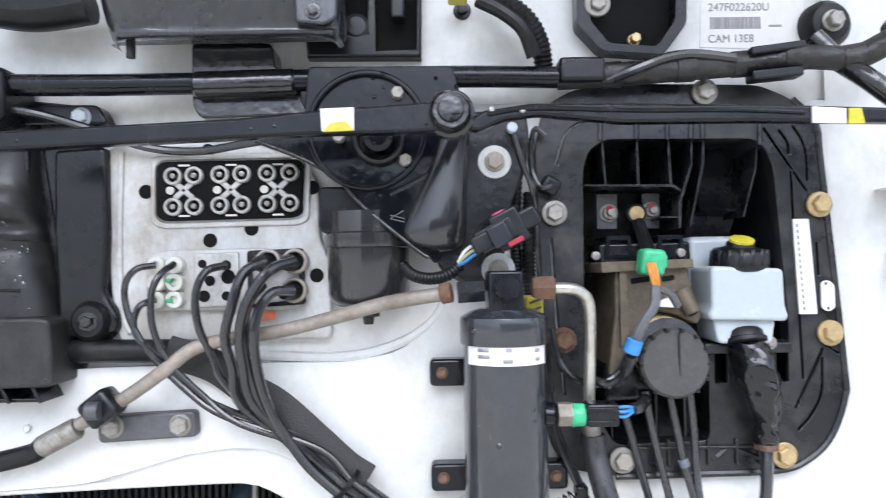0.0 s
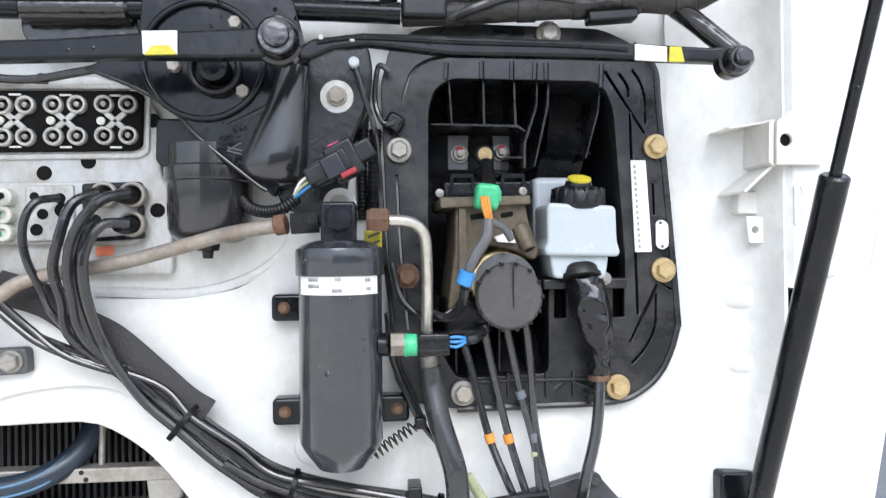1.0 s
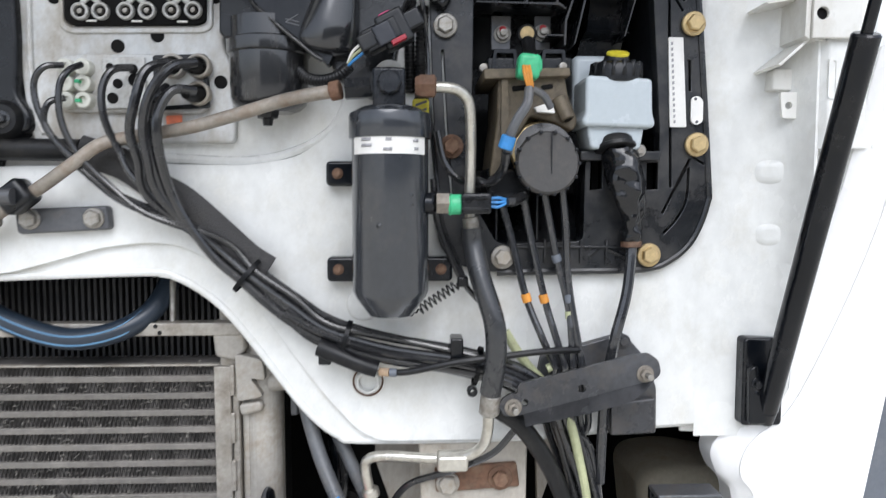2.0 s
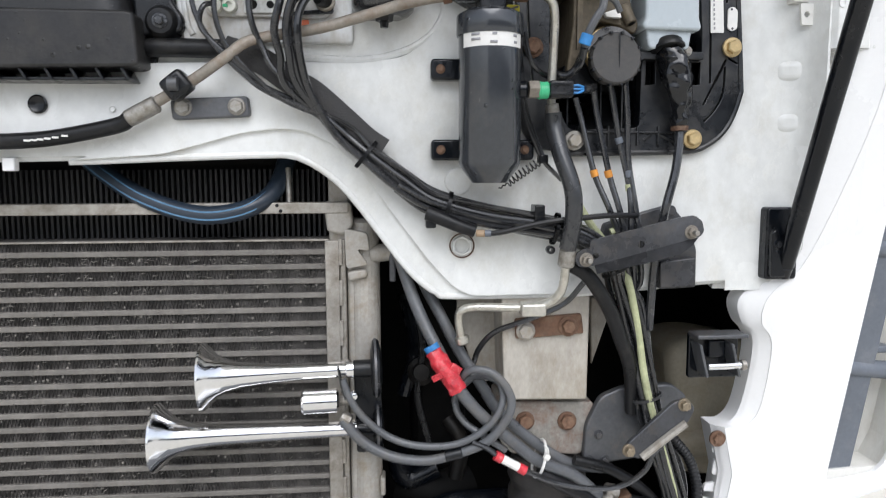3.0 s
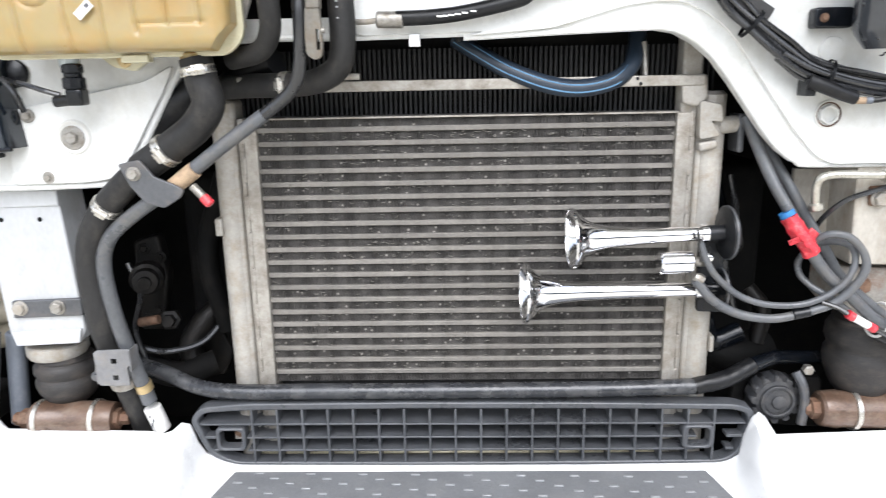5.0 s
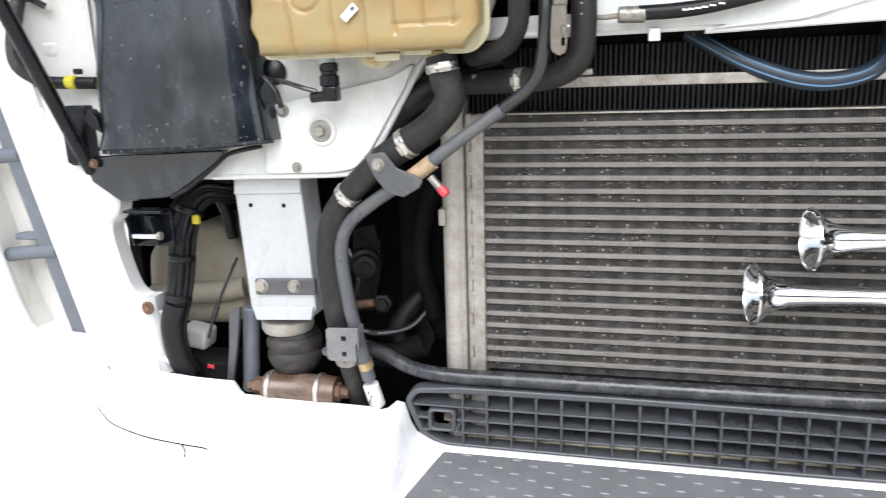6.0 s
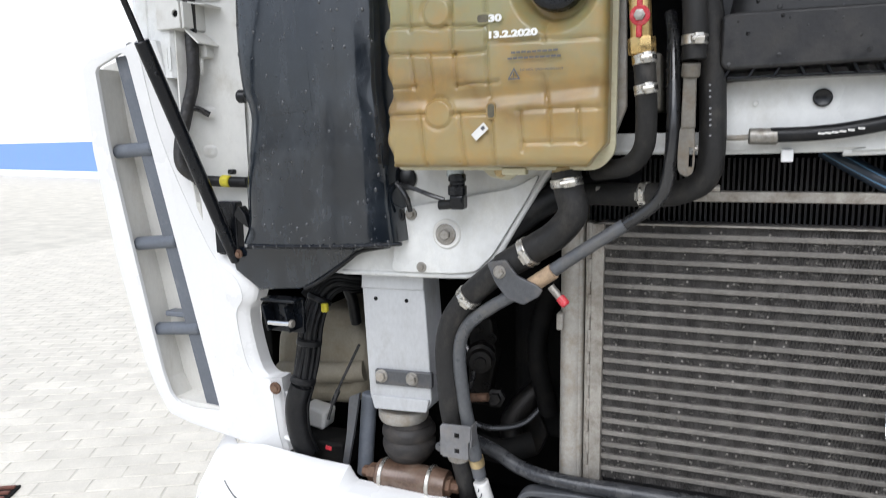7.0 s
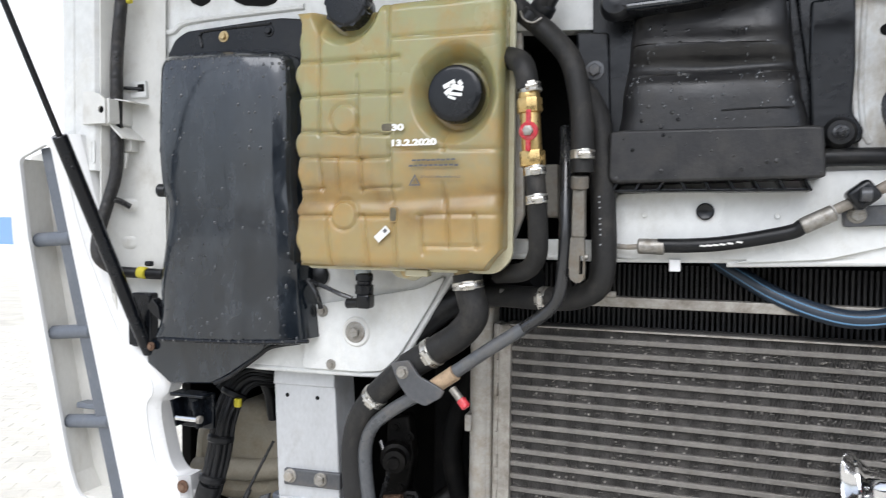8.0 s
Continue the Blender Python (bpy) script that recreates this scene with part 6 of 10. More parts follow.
for k in range(15):
    part("print_bar", box((0.411 + 0.005 * k / 14, 0.7232, 1.591 - 0.088 * k / 14), (0.0022, 0.0006, 0.0034)), GREYINK, lb)
rv = part("rivet_plate", slab(rnd([(0.435, 1.53), (0.442, 1.533), (0.449, 1.528), (0.449, 1.503), (0.442, 1.499), (0.435, 1.503)], 0.004), 0.7235, 0.7262), LABEL, house, "small white riveted plate")
for p in ((0.44, 0.723, 1.529), (0.442, 0.723, 1.503)):
    part("rivet", lathe((p[0], 0.7236, p[2]), (0, -1, 0), [(0, 0.0018), (0.0012, 0.0012), (0.0013, 0)], 10), INK, rv)
# inner shelves of the recess
for web in ([(0.207, 1.69), (0.209, 1.69), (0.212, 1.638), (0.21, 1.638)], [(0.245, 1.689), (0.247, 1.689), (0.248, 1.637), (0.245, 1.638)], [(0.279, 1.689), (0.281, 1.689), (0.283, 1.637), (0.28, 1.637)]):
    part("web", slab(web, 0.734, 0.80, 0.0004), HOUSING, house)
part("shelf", slab([(0.188, 1.639), (0.284, 1.638), (0.292, 1.632), (0.292, 1.63), (0.283, 1.635), (0.188, 1.637)], 0.733, 0.80, 0.0004), HOUSING, house)
part("shelf_stub", slab([(0.271, 1.604), (0.291, 1.604), (0.291, 1.602), (0.271, 1.602)], 0.74, 0.80, 0.0004), HOUSING, house)
for web in ([(0.306, 1.693), (0.308, 1.693), (0.307, 1.659), (0.294, 1.619), (0.293, 1.591), (0.29, 1.591), (0.291, 1.62), (0.305, 1.661)], [(0.319, 1.693), (0.321, 1.693), (0.32, 1.66), (0.304, 1.593), (0.302, 1.593), (0.317, 1.661)]):
    part("web", slab(web, 0.738, 0.80, 0.0004), HOUSING, house)
part("web", slab([(0.379, 1.704), (0.381, 1.704), (0.377, 1.655), (0.362, 1.602), (0.36, 1.602), (0.375, 1.656)], 0.738, 0.80, 0.0004), HOUSING, house)
scoop = bmesh.new()
sides = [[scoop.verts.new(p) for p in row] for row in (((0.338, 0.815, 1.705), (0.336, 0.805, 1.655), (0.326, 0.778, 1.617), (0.322, 0.768, 1.613), (0.322, 0.79, 1.610), (0.316, 0.81, 1.575)), ((0.398, 0.815, 1.705), (0.378, 0.805, 1.655), (0.376, 0.778, 1.615), (0.373, 0.768, 1.611), (0.373, 0.79, 1.608), (0.369, 0.81, 1.575)))]
for k in range(5):
    scoop.faces.new((sides[0][k], sides[0][k + 1], sides[1][k + 1], sides[1][k]))
bmesh.ops.recalc_face_normals(scoop, faces=scoop.faces[:])
bmesh.ops.solidify(scoop, geom=scoop.faces[:], thickness=0.003)
bmesh.ops.recalc_face_normals(scoop, faces=scoop.faces[:])
part("scoop_panel", scoop, HOUSING, house)
apron_ = bmesh.new()
apron_.faces.new([apron_.verts.new(p) for p in ((0.186, 0.75, 1.362), (0.313, 0.75, 1.364), (0.313, 0.815, 1.43), (0.188, 0.815, 1.43))])
bmesh.ops.solidify(apron_, geom=apron_.faces[:], thickness=0.003)
bmesh.ops.recalc_face_normals(apron_, faces=apron_.faces[:])
part("recess_apron", apron_, HOUSING, house)
for xw in (0.214, 0.262, 0.293):
    part("web", slab([(xw - 0.0012, 1.43), (xw + 0.0012, 1.43), (xw + 0.0012, 1.366), (xw - 0.0012, 1.366)], 0.742, 0.80, 0.0004), HOUSING, house)
# lower right panel with two windows
LP = [(0.315, 1.468), (0.408, 1.469), (0.408, 1.415), (0.392, 1.361), (0.316, 1.357)]
part("lower_panel", slab(rnd(LP, 0.004), 0.733, 0.742, 0.002, WINS), HOUSING, house)
part("shelf_bar", fillet_box(0.305, 0.397, 0.712, 0.74, 1.461 - 0.003, 1.466 + 0.003, 0.002), HOUSING, house)
part("cross_lattice", fillet_box(0.216, 0.397, 0.722, 0.738, 1.358, 1.361, 0.001), HOUSING, house)
for u in (0.0, 0.304, 0.609, 0.826, 1.0):
    xx = 0.226 + 0.138 * u
    part("web", fillet_box(xx - 0.0015, xx + 0.0015, 0.722, 0.738, 1.341, 1.368, 0.0008), HOUSING, house)


# ---- receiver dryer ----
dryer = thing("receiver_dryer", "black cylindrical air-conditioning receiver dryer with a white label", "receiver dryer")
DX, DY, R = 0.0925, 0.672, 0.0405
part("body", lathe((DX, DY, 1.2905), (0, 0, 1), [(0, R * 0.56), (0.003, R * 0.62), (0.02, R * 0.93), (0.027, R), (0.1865, R), (0.1872, R * 1.055), (0.1885, R * 1.07), (0.21, R * 1.07), (0.213, R * 1.05), (0.2165, R * 0.9), (0.219, R * 0.78), (0.221, R * 0.6)], 48), DRYERPAINT, dryer)
lab = bmesh.new()
ln_ = 20
rowa = []
za, zb = 1.479, 1.46
for k in range(ln_ + 1):
    a = math.radians(-90 - 62 + 124 * k / ln_)
    rowa.append([lab.verts.new((DX + rr * math.cos(a), DY + rr * math.sin(a), z)) for rr, z in ((R + 0.0006, zb), (R + 0.0006, za))])
for a, b in zip(rowa, rowa[1:]):
    lab.faces.new((a[0], b[0], b[1], a[1]))
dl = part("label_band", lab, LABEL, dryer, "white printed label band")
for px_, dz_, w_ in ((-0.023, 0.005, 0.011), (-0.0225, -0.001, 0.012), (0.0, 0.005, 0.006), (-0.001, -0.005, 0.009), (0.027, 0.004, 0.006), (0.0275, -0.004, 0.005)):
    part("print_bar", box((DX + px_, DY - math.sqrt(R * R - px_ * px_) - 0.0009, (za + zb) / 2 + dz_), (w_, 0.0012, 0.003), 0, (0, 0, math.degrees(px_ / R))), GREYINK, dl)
for tx, ty, tz in ((0.032, 0.72, 1.443), (0.032, 0.72, 1.335), (0.148, 0.72, 1.335)):
    s = -1 if tx < DX else 1
    x0, x1 = sorted((tx + s * 0.013, DX + s * 0.02))
    part("mounting_tab", slab(rect(x0, tz - 0.014, x1, tz + 0.014, 0.006), 0.716, 0.735, 0.003), STEEL, dryer)
    bolt((tx, 0.716, tz), 0.0042, RUST, dryer, 1.5)
blk = (0.093, 0.65, 1.532)
part("valve_block", fillet_box(blk[0] - 0.017, blk[0] + 0.016, 0.645, 0.69, 1.508, blk[2] + 0.016, 0.003), STEEL, dryer)
part("block_cap", lathe((blk[0], 0.646, blk[2]), (0, -1, 0), [(0, 0.0125), (0.008, 0.0125), (0.0095, 0.011), (0.0095, 0)], 8), STEEL, dryer)
part("union_nut", lathe((0.073, 0.66, 1.529), (-1, 0, -0.06), [(0, 0.0115), (0.026, 0.0115), (0.026, 0.009)], 6), STEEL, dryer)
part("union_nut", lathe((0.119, 0.66, 1.531), (1, 0, 0), [(0, 0.010), (0.006, 0.0125), (0.02, 0.0125), (0.022, 0.009)], 6), RUST, dryer, "browned hexagon union nut")
part("sensor_boss", rod((DX + R * 0.9, DY - 0.01, 1.41), (0.14, DY - 0.012, 1.41), 0.0115, bev=0.002), STEEL, dryer)


# ---- wiper drive across the top ----
def corrugated(points, r, pitch=0.0035, n=12):
    pts = smooth(points, 10)
    out, rings, side, run = bmesh.new(), [], None, 0.0
    dense = [pts[0]]
    for a, b in zip(pts, pts[1:]):
        k = max(1, int((b - a).length / (pitch / 2)))
        dense += [a.lerp(b, (j + 1) / k) for j in range(k)]
    for i, p in enumerate(dense):
        t = (dense[min(i + 1, len(dense) - 1)] - dense[max(i - 1, 0)]).normalized()
        side = t.orthogonal().normalized() if side is None else (side - t * side.dot(t)).normalized()
        up, rr = t.cross(side), r * (1.0 if i % 2 else 0.84)
        rings.append([out.verts.new(p + rr * (math.cos(2 * math.pi * k / n) * side + math.sin(2 * math.pi * k / n) * up)) for k in range(n)])
    for a, b in zip(rings, rings[1:]):
        for k in range(n):
            out.faces.new((a[k], a[(k + 1) % n], b[(k + 1) % n], b[k]))
    bmesh.ops.recalc_face_normals(out, faces=out.faces[:])
    return out


wiper = thing("wiper_linkage", "black steel windscreen wiper linkage with greasy joints", "wiper linkage")
part("cross_tube", sweep([(-0.483, 0.7, 1.747), (-0.357, 0.7, 1.744), (-0.225, 0.7, 1.744), (-0.104, 0.7, 1.746), (0.047, 0.7, 1.748), (0.155, 0.7, 1.746)], 0.0112, 16, 3), STEEL, wiper)
part("joint_sleeve", rod((-0.217, 0.7, 1.742), (-0.113, 0.7, 1.744), 0.0142, bev=0.003), GREASY, wiper, "greasy steel sleeve")
part("clamp_saddle", slab(rnd([(-0.223, 1.79), (-0.139, 1.788), (-0.137, 1.761), (-0.11, 1.758), (-0.11, 1.726), (-0.101, 1.713), (-0.214, 1.71), (-0.222, 1.723)], 0.008), 0.708, 0.745, 0.006), GREASY, wiper)
part("drive_link", slab(rnd([(-0.395, 1.679), (-0.151, 1.689), (-0.074, 1.696), (-0.038, 1.698), (0.023, 1.702), (0.044, 1.705), (0.057, 1.694), (0.053, 1.682), (0.038, 1.676), (-0.008, 1.674), (-0.039, 1.674), (-0.074, 1.674), (-0.151, 1.671), (-0.395, 1.662)], 0.004), 0.616, 0.63, 0.004), STEEL, wiper)
part("drive_link", slab(rnd([(0.057, 1.685), (0.073, 1.695), (0.117, 1.701), (0.212, 1.7), (0.309, 1.698), (0.37, 1.696), (0.45, 1.693), (0.474, 1.696), (0.493, 1.692), (0.495, 1.681), (0.487, 1.669), (0.477, 1.667), (0.46, 1.679), (0.37, 1.681), (0.309, 1.682), (0.201, 1.682), (0.122, 1.69), (0.091, 1.686), (0.069, 1.676), (0.06, 1.677)], 0.003), 0.622, 0.634, 0.0035), STEEL, wiper)
part("link_ridge", sweep([(x, 0.6215, z) for x, z in [(0.076, 1.691), (0.117, 1.696), (0.211, 1.693), (0.307, 1.692), (0.367, 1.689)]], 0.0022, 8, 4), STEEL, wiper)
for p, r, mt in (((0.042, 0.61, 1.692), 0.0195, SHEET), ((0.472, 0.61, 1.679), 0.0135, SHEET)):
    part("ball_joint", lathe((p[0], 0.632, p[2]), (0, -1, 0), [(0, r * 1.15), (0.012, r * 1.15), (0.014, r), (0.024, r * 0.93), (0.027, r * 0.8), (0.027, r * 0.62), (0.03, r * 0.55), (0.031, 0)], 28), GREASY, wiper, "greasy steel ball joint")
part("crank_arm", sweep([(0.489, 0.65, 1.695), (0.472, 0.66, 1.715), (0.455, 0.67, 1.735), (0.442, 0.69, 1.757), (0.422, 0.7, 1.785)], 0.0105, 12), GREASY, wiper)
bj = (0.498, 0.66, 1.784)
part("ball_joint", lathe((bj[0], 0.685, bj[2]), (0, -1, 0), [(0, 0.016), (0.012, 0.0175), (0.02, 0.015), (0.026, 0.0115), (0.03, 0.011), (0.031, 0)], 26), GREASY, wiper, "greasy steel ball joint")
bolt((bj[0], 0.655, bj[2]), 0.0068, NUT, wiper, 1.2, 1.0)
for t_lab in (0, 1):
    pl = ([(-0.075, 1.696), (-0.045, 1.697), (-0.045, 1.676), (-0.074, 1.676)], [(0.374, 1.694), (0.405, 1.692), (0.405, 1.678), (0.374, 1.679)])[t_lab]
    pyl = ([(-0.066, 1.683), (-0.052, 1.684), (-0.045, 1.676), (-0.073, 1.675)], [(0.408, 1.692), (0.419, 1.692), (0.422, 1.678), (0.407, 1.678)])[t_lab]
    part("paper_label", slab(pl, (0.6135, 0.6195)[t_lab], (0.6165, 0.6225)[t_lab]), LABEL, wiper, "white paper label")
    part("yellow_mark", slab(pyl, (0.613, 0.619)[t_lab], (0.6165, 0.6225)[t_lab]), YELLOW, wiper, "yellow mark")
for p in ((0.08, 0.62, 1.695), (0.108, 0.62, 1.694)):
    part("pin", lathe((p[0], 0.623, p[2]), (0, -1, 0), [(0, 0.003), (0.003, 0.0024), (0.0032, 0)], 10), ZINC, wiper)

motor = thing("wiper_motor", "black wiper motor hung under its cast mounting plate", "wiper motor")
MP = [(-0.099, 1.757), (0.047, 1.756), (0.063, 1.694), (0.041, 1.68), (0.059, 1.634), (0.044, 1.594), (0.027, 1.554), (0.018, 1.565), (0.007, 1.573), (-0.047, 1.617), (-0.069, 1.642), (-0.103, 1.663), (-0.154, 1.682), (-0.103, 1.708)]
part("mounting_plate", slab(rnd(MP, 0.006, 3), 0.688, 0.70, 0.004), STEEL, motor)
part("plate_edge", sweep([(x, 0.688, z) for x, z in [(-0.152, 1.682), (-0.103, 1.662), (-0.069, 1.641), (-0.046, 1.615), (0.007, 1.571), (0.02, 1.562)]], 0.0021, 8, 4), CASTBLK, motor)
mc = (-0.04, 0.688, 1.691)
part("drive_dish", slab(disc(mc[0], mc[2], 0.061, 44), 0.682, 0.69, 0.002, [disc(mc[0], mc[2], 0.055, 44)]), STEEL, motor)
part("drive_dish", slab(disc(mc[0] + 0.012, mc[2] - 0.01, 0.026, 32), 0.676, 0.69, 0.003, [disc(mc[0] + 0.012, mc[2] - 0.01, 0.02, 32)]), BLACK, motor)
part("drive_boss", lathe((mc[0] + 0.012, 0.69, mc[2] - 0.01), (0, -1, 0), [(0, 0.016), (0.02, 0.014), (0.024, 0.009), (0.024, 0)], 24), STEEL, motor)
for p in ((-0.009, 0.68, 1.728), (-0.002, 0.68, 1.66), (-0.068, 0.68, 1.685)):
    bolt((p[0], 0.687, p[2]), 0.006, ZINC, motor, 1.1, 0.9)
part("cast_arm", slab(rnd([(0.036, 1.712), (0.122, 1.715), (0.126, 1.69), (0.122, 1.652), (0.106, 1.617), (0.096, 1.553), (0.104, 1.536), (0.072, 1.525), (0.032, 1.548), (0.026, 1.566), (0.045, 1.606), (0.058, 1.641)], 0.008), 0.704, 0.744, 0.014), CASTBLK, motor)
for a, b, c in (((0.046, 0.7, 1.681), (0.029, 0.692, 1.651), (-0.018, 0.69, 1.626)), ((0.053, 0.7, 1.681), (0.054, 0.7, 1.635), (0.027, 0.7, 1.572))):
    part("cast_rib", sweep([a, b, c], 0.0075, 10, 5, None, 0.003), CASTBLK, motor)
ca, cb_ = Vector((0.049, 0.702, 1.69)), Vector((0.024, 0.714, 1.584))
cl = (cb_ - ca).length
cone = lathe(ca, cb_ - ca, [(0, 0.015), (0.25 * cl, 0.0185), (0.5 * cl, 0.024), (0.8 * cl, 0.031), (1.0 * cl, 0.0345), (1.06 * cl, 0.032), (1.11 * cl, 0.024), (1.14 * cl, 0)], 44)
for v in cone.verts:  # a shallow, widening ridge
    v.co.y = 0.698 + (v.co.y - 0.708) * 0.8
part("cast_cone", cone, CANBLACK, motor)
for zc, lean_ in ((1.6035, 14), (1.6, 14), (1.606, -30)):
    part("foundry_mark", box((-0.011, 0.6878, zc), (0.015, 0.0012, 0.0012), 0.0003, (0, lean_, 0)), SHEET, motor, "raised foundry mark")
for p in ((0.089, 0.7, 1.66), (0.091, 0.7, 1.549)):
    part("washer", lathe((p[0], 0.7055, p[2]), (0, -1, 0), [(0, 0.0172), (0.0025, 0.0172), (0.003, 0.0165), (0.003, 0)], 32), PLATE, motor, "pale zinc washer")
    bolt((p[0], 0.7025, p[2]), 0.0078, CAST, motor, 1.35)
mt0 = (-0.044, 0.728, 1.511)
part("motor_can", lathe(mt0, (0, 0, 1), [(0, 0.026), (0.003, 0.034), (0.009, 0.0405), (0.016, 0.0425), (0.062, 0.0432), (0.0635, 0.0455), (0.066, 0.0458), (0.077, 0.0458), (0.079, 0.0428), (0.1, 0.0428)], 44), CANBLACK, motor)
part("vent_nipple", lathe((mt0[0] + 0.001, 0.71, mt0[2] + 0.002), (0, 0, -1), [(0, 0.013), (0.01, 0.011), (0.011, 0.006), (0.018, 0.005)], 6), BLACK, motor)
part("gear_case", slab(rnd([(-0.092, 1.637), (-0.065, 1.637), (-0.019, 1.595), (-0.02, 1.59), (-0.071, 1.59), (-0.086, 1.588), (-0.093, 1.594)], 0.006), 0.706, 0.745, 0.006), BLACK, motor)

upper = thing("washer_unit", "wet glossy black plastic unit above the wiper drive", "plastic unit")
part("shell", moulding([(-0.323, 0.7, 1.874), (-0.315, 0.684, 1.843), (-0.306, 0.668, 1.814), (-0.298, 0.657, 1.793), (-0.292, 0.655, 1.78), (-0.291, 0.664, 1.778), (-0.301, 0.69, 1.784)], [(-0.064, 0.7, 1.871), (-0.063, 0.684, 1.84), (-0.061, 0.668, 1.811), (-0.061, 0.657, 1.79), (-0.064, 0.655, 1.781), (-0.069, 0.664, 1.78), (-0.077, 0.69, 1.786)], 0.70, 40, 9.0, None, 5), DRIP, upper)
part("mounting_foot", slab(rnd([(-0.277, 1.867), (-0.126, 1.866), (-0.127, 1.807), (-0.277, 1.806)], 0.01), 0.69, 0.745, 0.004), BLACK, upper)
part("screw_pad", slab(rnd([(-0.105, 1.823), (-0.063, 1.823), (-0.064, 1.79), (-0.076, 1.784), (-0.103, 1.787)], 0.004), 0.646, 0.67, 0.003), DRIP, upper)
bolt((-0.086, 0.646, 1.797), 0.0045, GREASY, upper)
part("peg", rod((-0.273, 0.68, 1.786), (-0.273, 0.68, 1.765), 0.0045), BLACK, upper)

airbox = thing("air_inlet_box", "black plastic inlet box with dark openings", "inlet box")
part("frame", slab([(-0.115, 1.881), (0.017, 1.88), (0.015, 1.778), (-0.107, 1.779)], 0.728, 0.745, 0.003, [[(-0.066, 1.874), (-0.042, 1.874), (-0.043, 1.805), (-0.066, 1.803)], [(-0.033, 1.874), (0.011, 1.874), (0.009, 1.787), (-0.033, 1.786)]]), BLACK, airbox)
# black sheet paints the shade inside the openings
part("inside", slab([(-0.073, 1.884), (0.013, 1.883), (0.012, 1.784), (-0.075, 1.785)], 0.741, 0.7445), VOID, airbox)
part("cup", lathe((-0.054, 0.735, 1.812), (0, -1, 0), [(0, 0.014), (0.006, 0.014), (0.008, 0.01), (0.008, 0)], 22), BLACK, airbox)
part("peg", fillet_box(-0.017, -0.002, 0.715, 0.735, 1.816, 1.849, 0.003), BLACK, airbox)

funnel = thing("cable_entry_boot", "black octagonal cable entry boot on the bulkhead", "cable boot")
FU = [(0.181, 1.874), (0.181, 1.809), (0.207, 1.78), (0.273, 1.775), (0.298, 1.808), (0.301, 1.872)]
FI = [(0.195, 1.867), (0.195, 1.813), (0.215, 1.788), (0.266, 1.784), (0.286, 1.812), (0.289, 1.866)]
part("rim", slab(rnd(FU, 0.006), 0.72, 0.744, 0.004, [rnd(FI, 0.005)]), BLACK, funnel)
# black sheet paints the boot's shaded inside
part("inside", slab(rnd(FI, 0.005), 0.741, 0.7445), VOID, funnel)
bolt((0.244, 0.73, 1.794), 0.0052, BRASSY, funnel, 1.3, 1.6)
bolt((0.203, 0.72, 1.83), 0.008, ZINC, funnel)

loom = thing("bulkhead_harness", "taped black wiring harness along the bulkhead with browned tape", "wiring harness")
TRUNK = [(0.157, 0.71, 1.748), (0.223, 0.705, 1.75), (0.281, 0.7, 1.753), (0.351, 0.7, 1.758), (0.405, 0.69, 1.761)] + [(0.45, 0.68, 1.757), (0.476, 0.672, 1.767), (0.495, 0.668, 1.778)]
part("trunk", sweep(TRUNK, 0.0125, 14), TAPE, loom)
part("branch", sweep([(0.207, 0.7, 1.742), (0.237, 0.69, 1.752), (0.266, 0.69, 1.762), (0.295, 0.69, 1.765), (0.335, 0.69, 1.76)], 0.0055, 10), CABLE, loom)
for u in (0.12, 0.3, 0.42, 0.55, 0.72):
    a, b = along(TRUNK, u, 0.02)
    part("tape_wrap", rod(a, b, 0.0134, 0.0138, 14, bev=0.0006), TAPE, loom)
part("trough", fillet_box(0.156, 0.203, 0.69, 0.72, 1.74, 1.765, 0.004), BLACK, loom)
part("tie_mount", box((0.375, 0.69, 1.743), (0.052, 0.02, 0.01), 0.002, (0, -5, 0)), BLACK, loom)
part("tie_mount", box((0.376, 0.69, 1.769), (0.056, 0.02, 0.008), 0.002, (0, -7, 0)), BLACK, loom)
hl = [(0.079, 0.71, 1.85), (0.107, 0.7, 1.823), (0.127, 0.7, 1.804), (0.139, 0.705, 1.782), (0.143, 0.71, 1.759)]
part("conduit", corrugated(hl, 0.0105, 0.005), RUBBER, loom, "ribbed black conduit")
part("sleeve", sweep([(0.074, 0.69, 1.824), (0.099, 0.685, 1.809), (0.119, 0.685, 1.791), (0.13, 0.69, 1.765)], 0.008, 10), RUBBER, loom)
bolt((0.06, 0.743, 1.833), 0.0055, BLACK, loom)
part("yellow_tape", fillet_box(0.044, 0.064, 0.70, 0.72, 1.829, 1.841, 0.003), YELLOW, loom)

mnt = thing("rubber_bush", "black rubber bush with a zinc bolt on the bulkhead", "rubber bush")
mp_ = (0.456, 0.72, 1.81)
part("bush", lathe((mp_[0], 0.744, mp_[2]), (0, -1, 0), [(0, 0.027), (0.012, 0.026), (0.02, 0.02), (0.021, 0.013), (0.021, 0)], 30), RUBBER, mnt)
bolt((mp_[0], 0.722, mp_[2]), 0.008, ZINC, mnt, 1.5, 1.0)

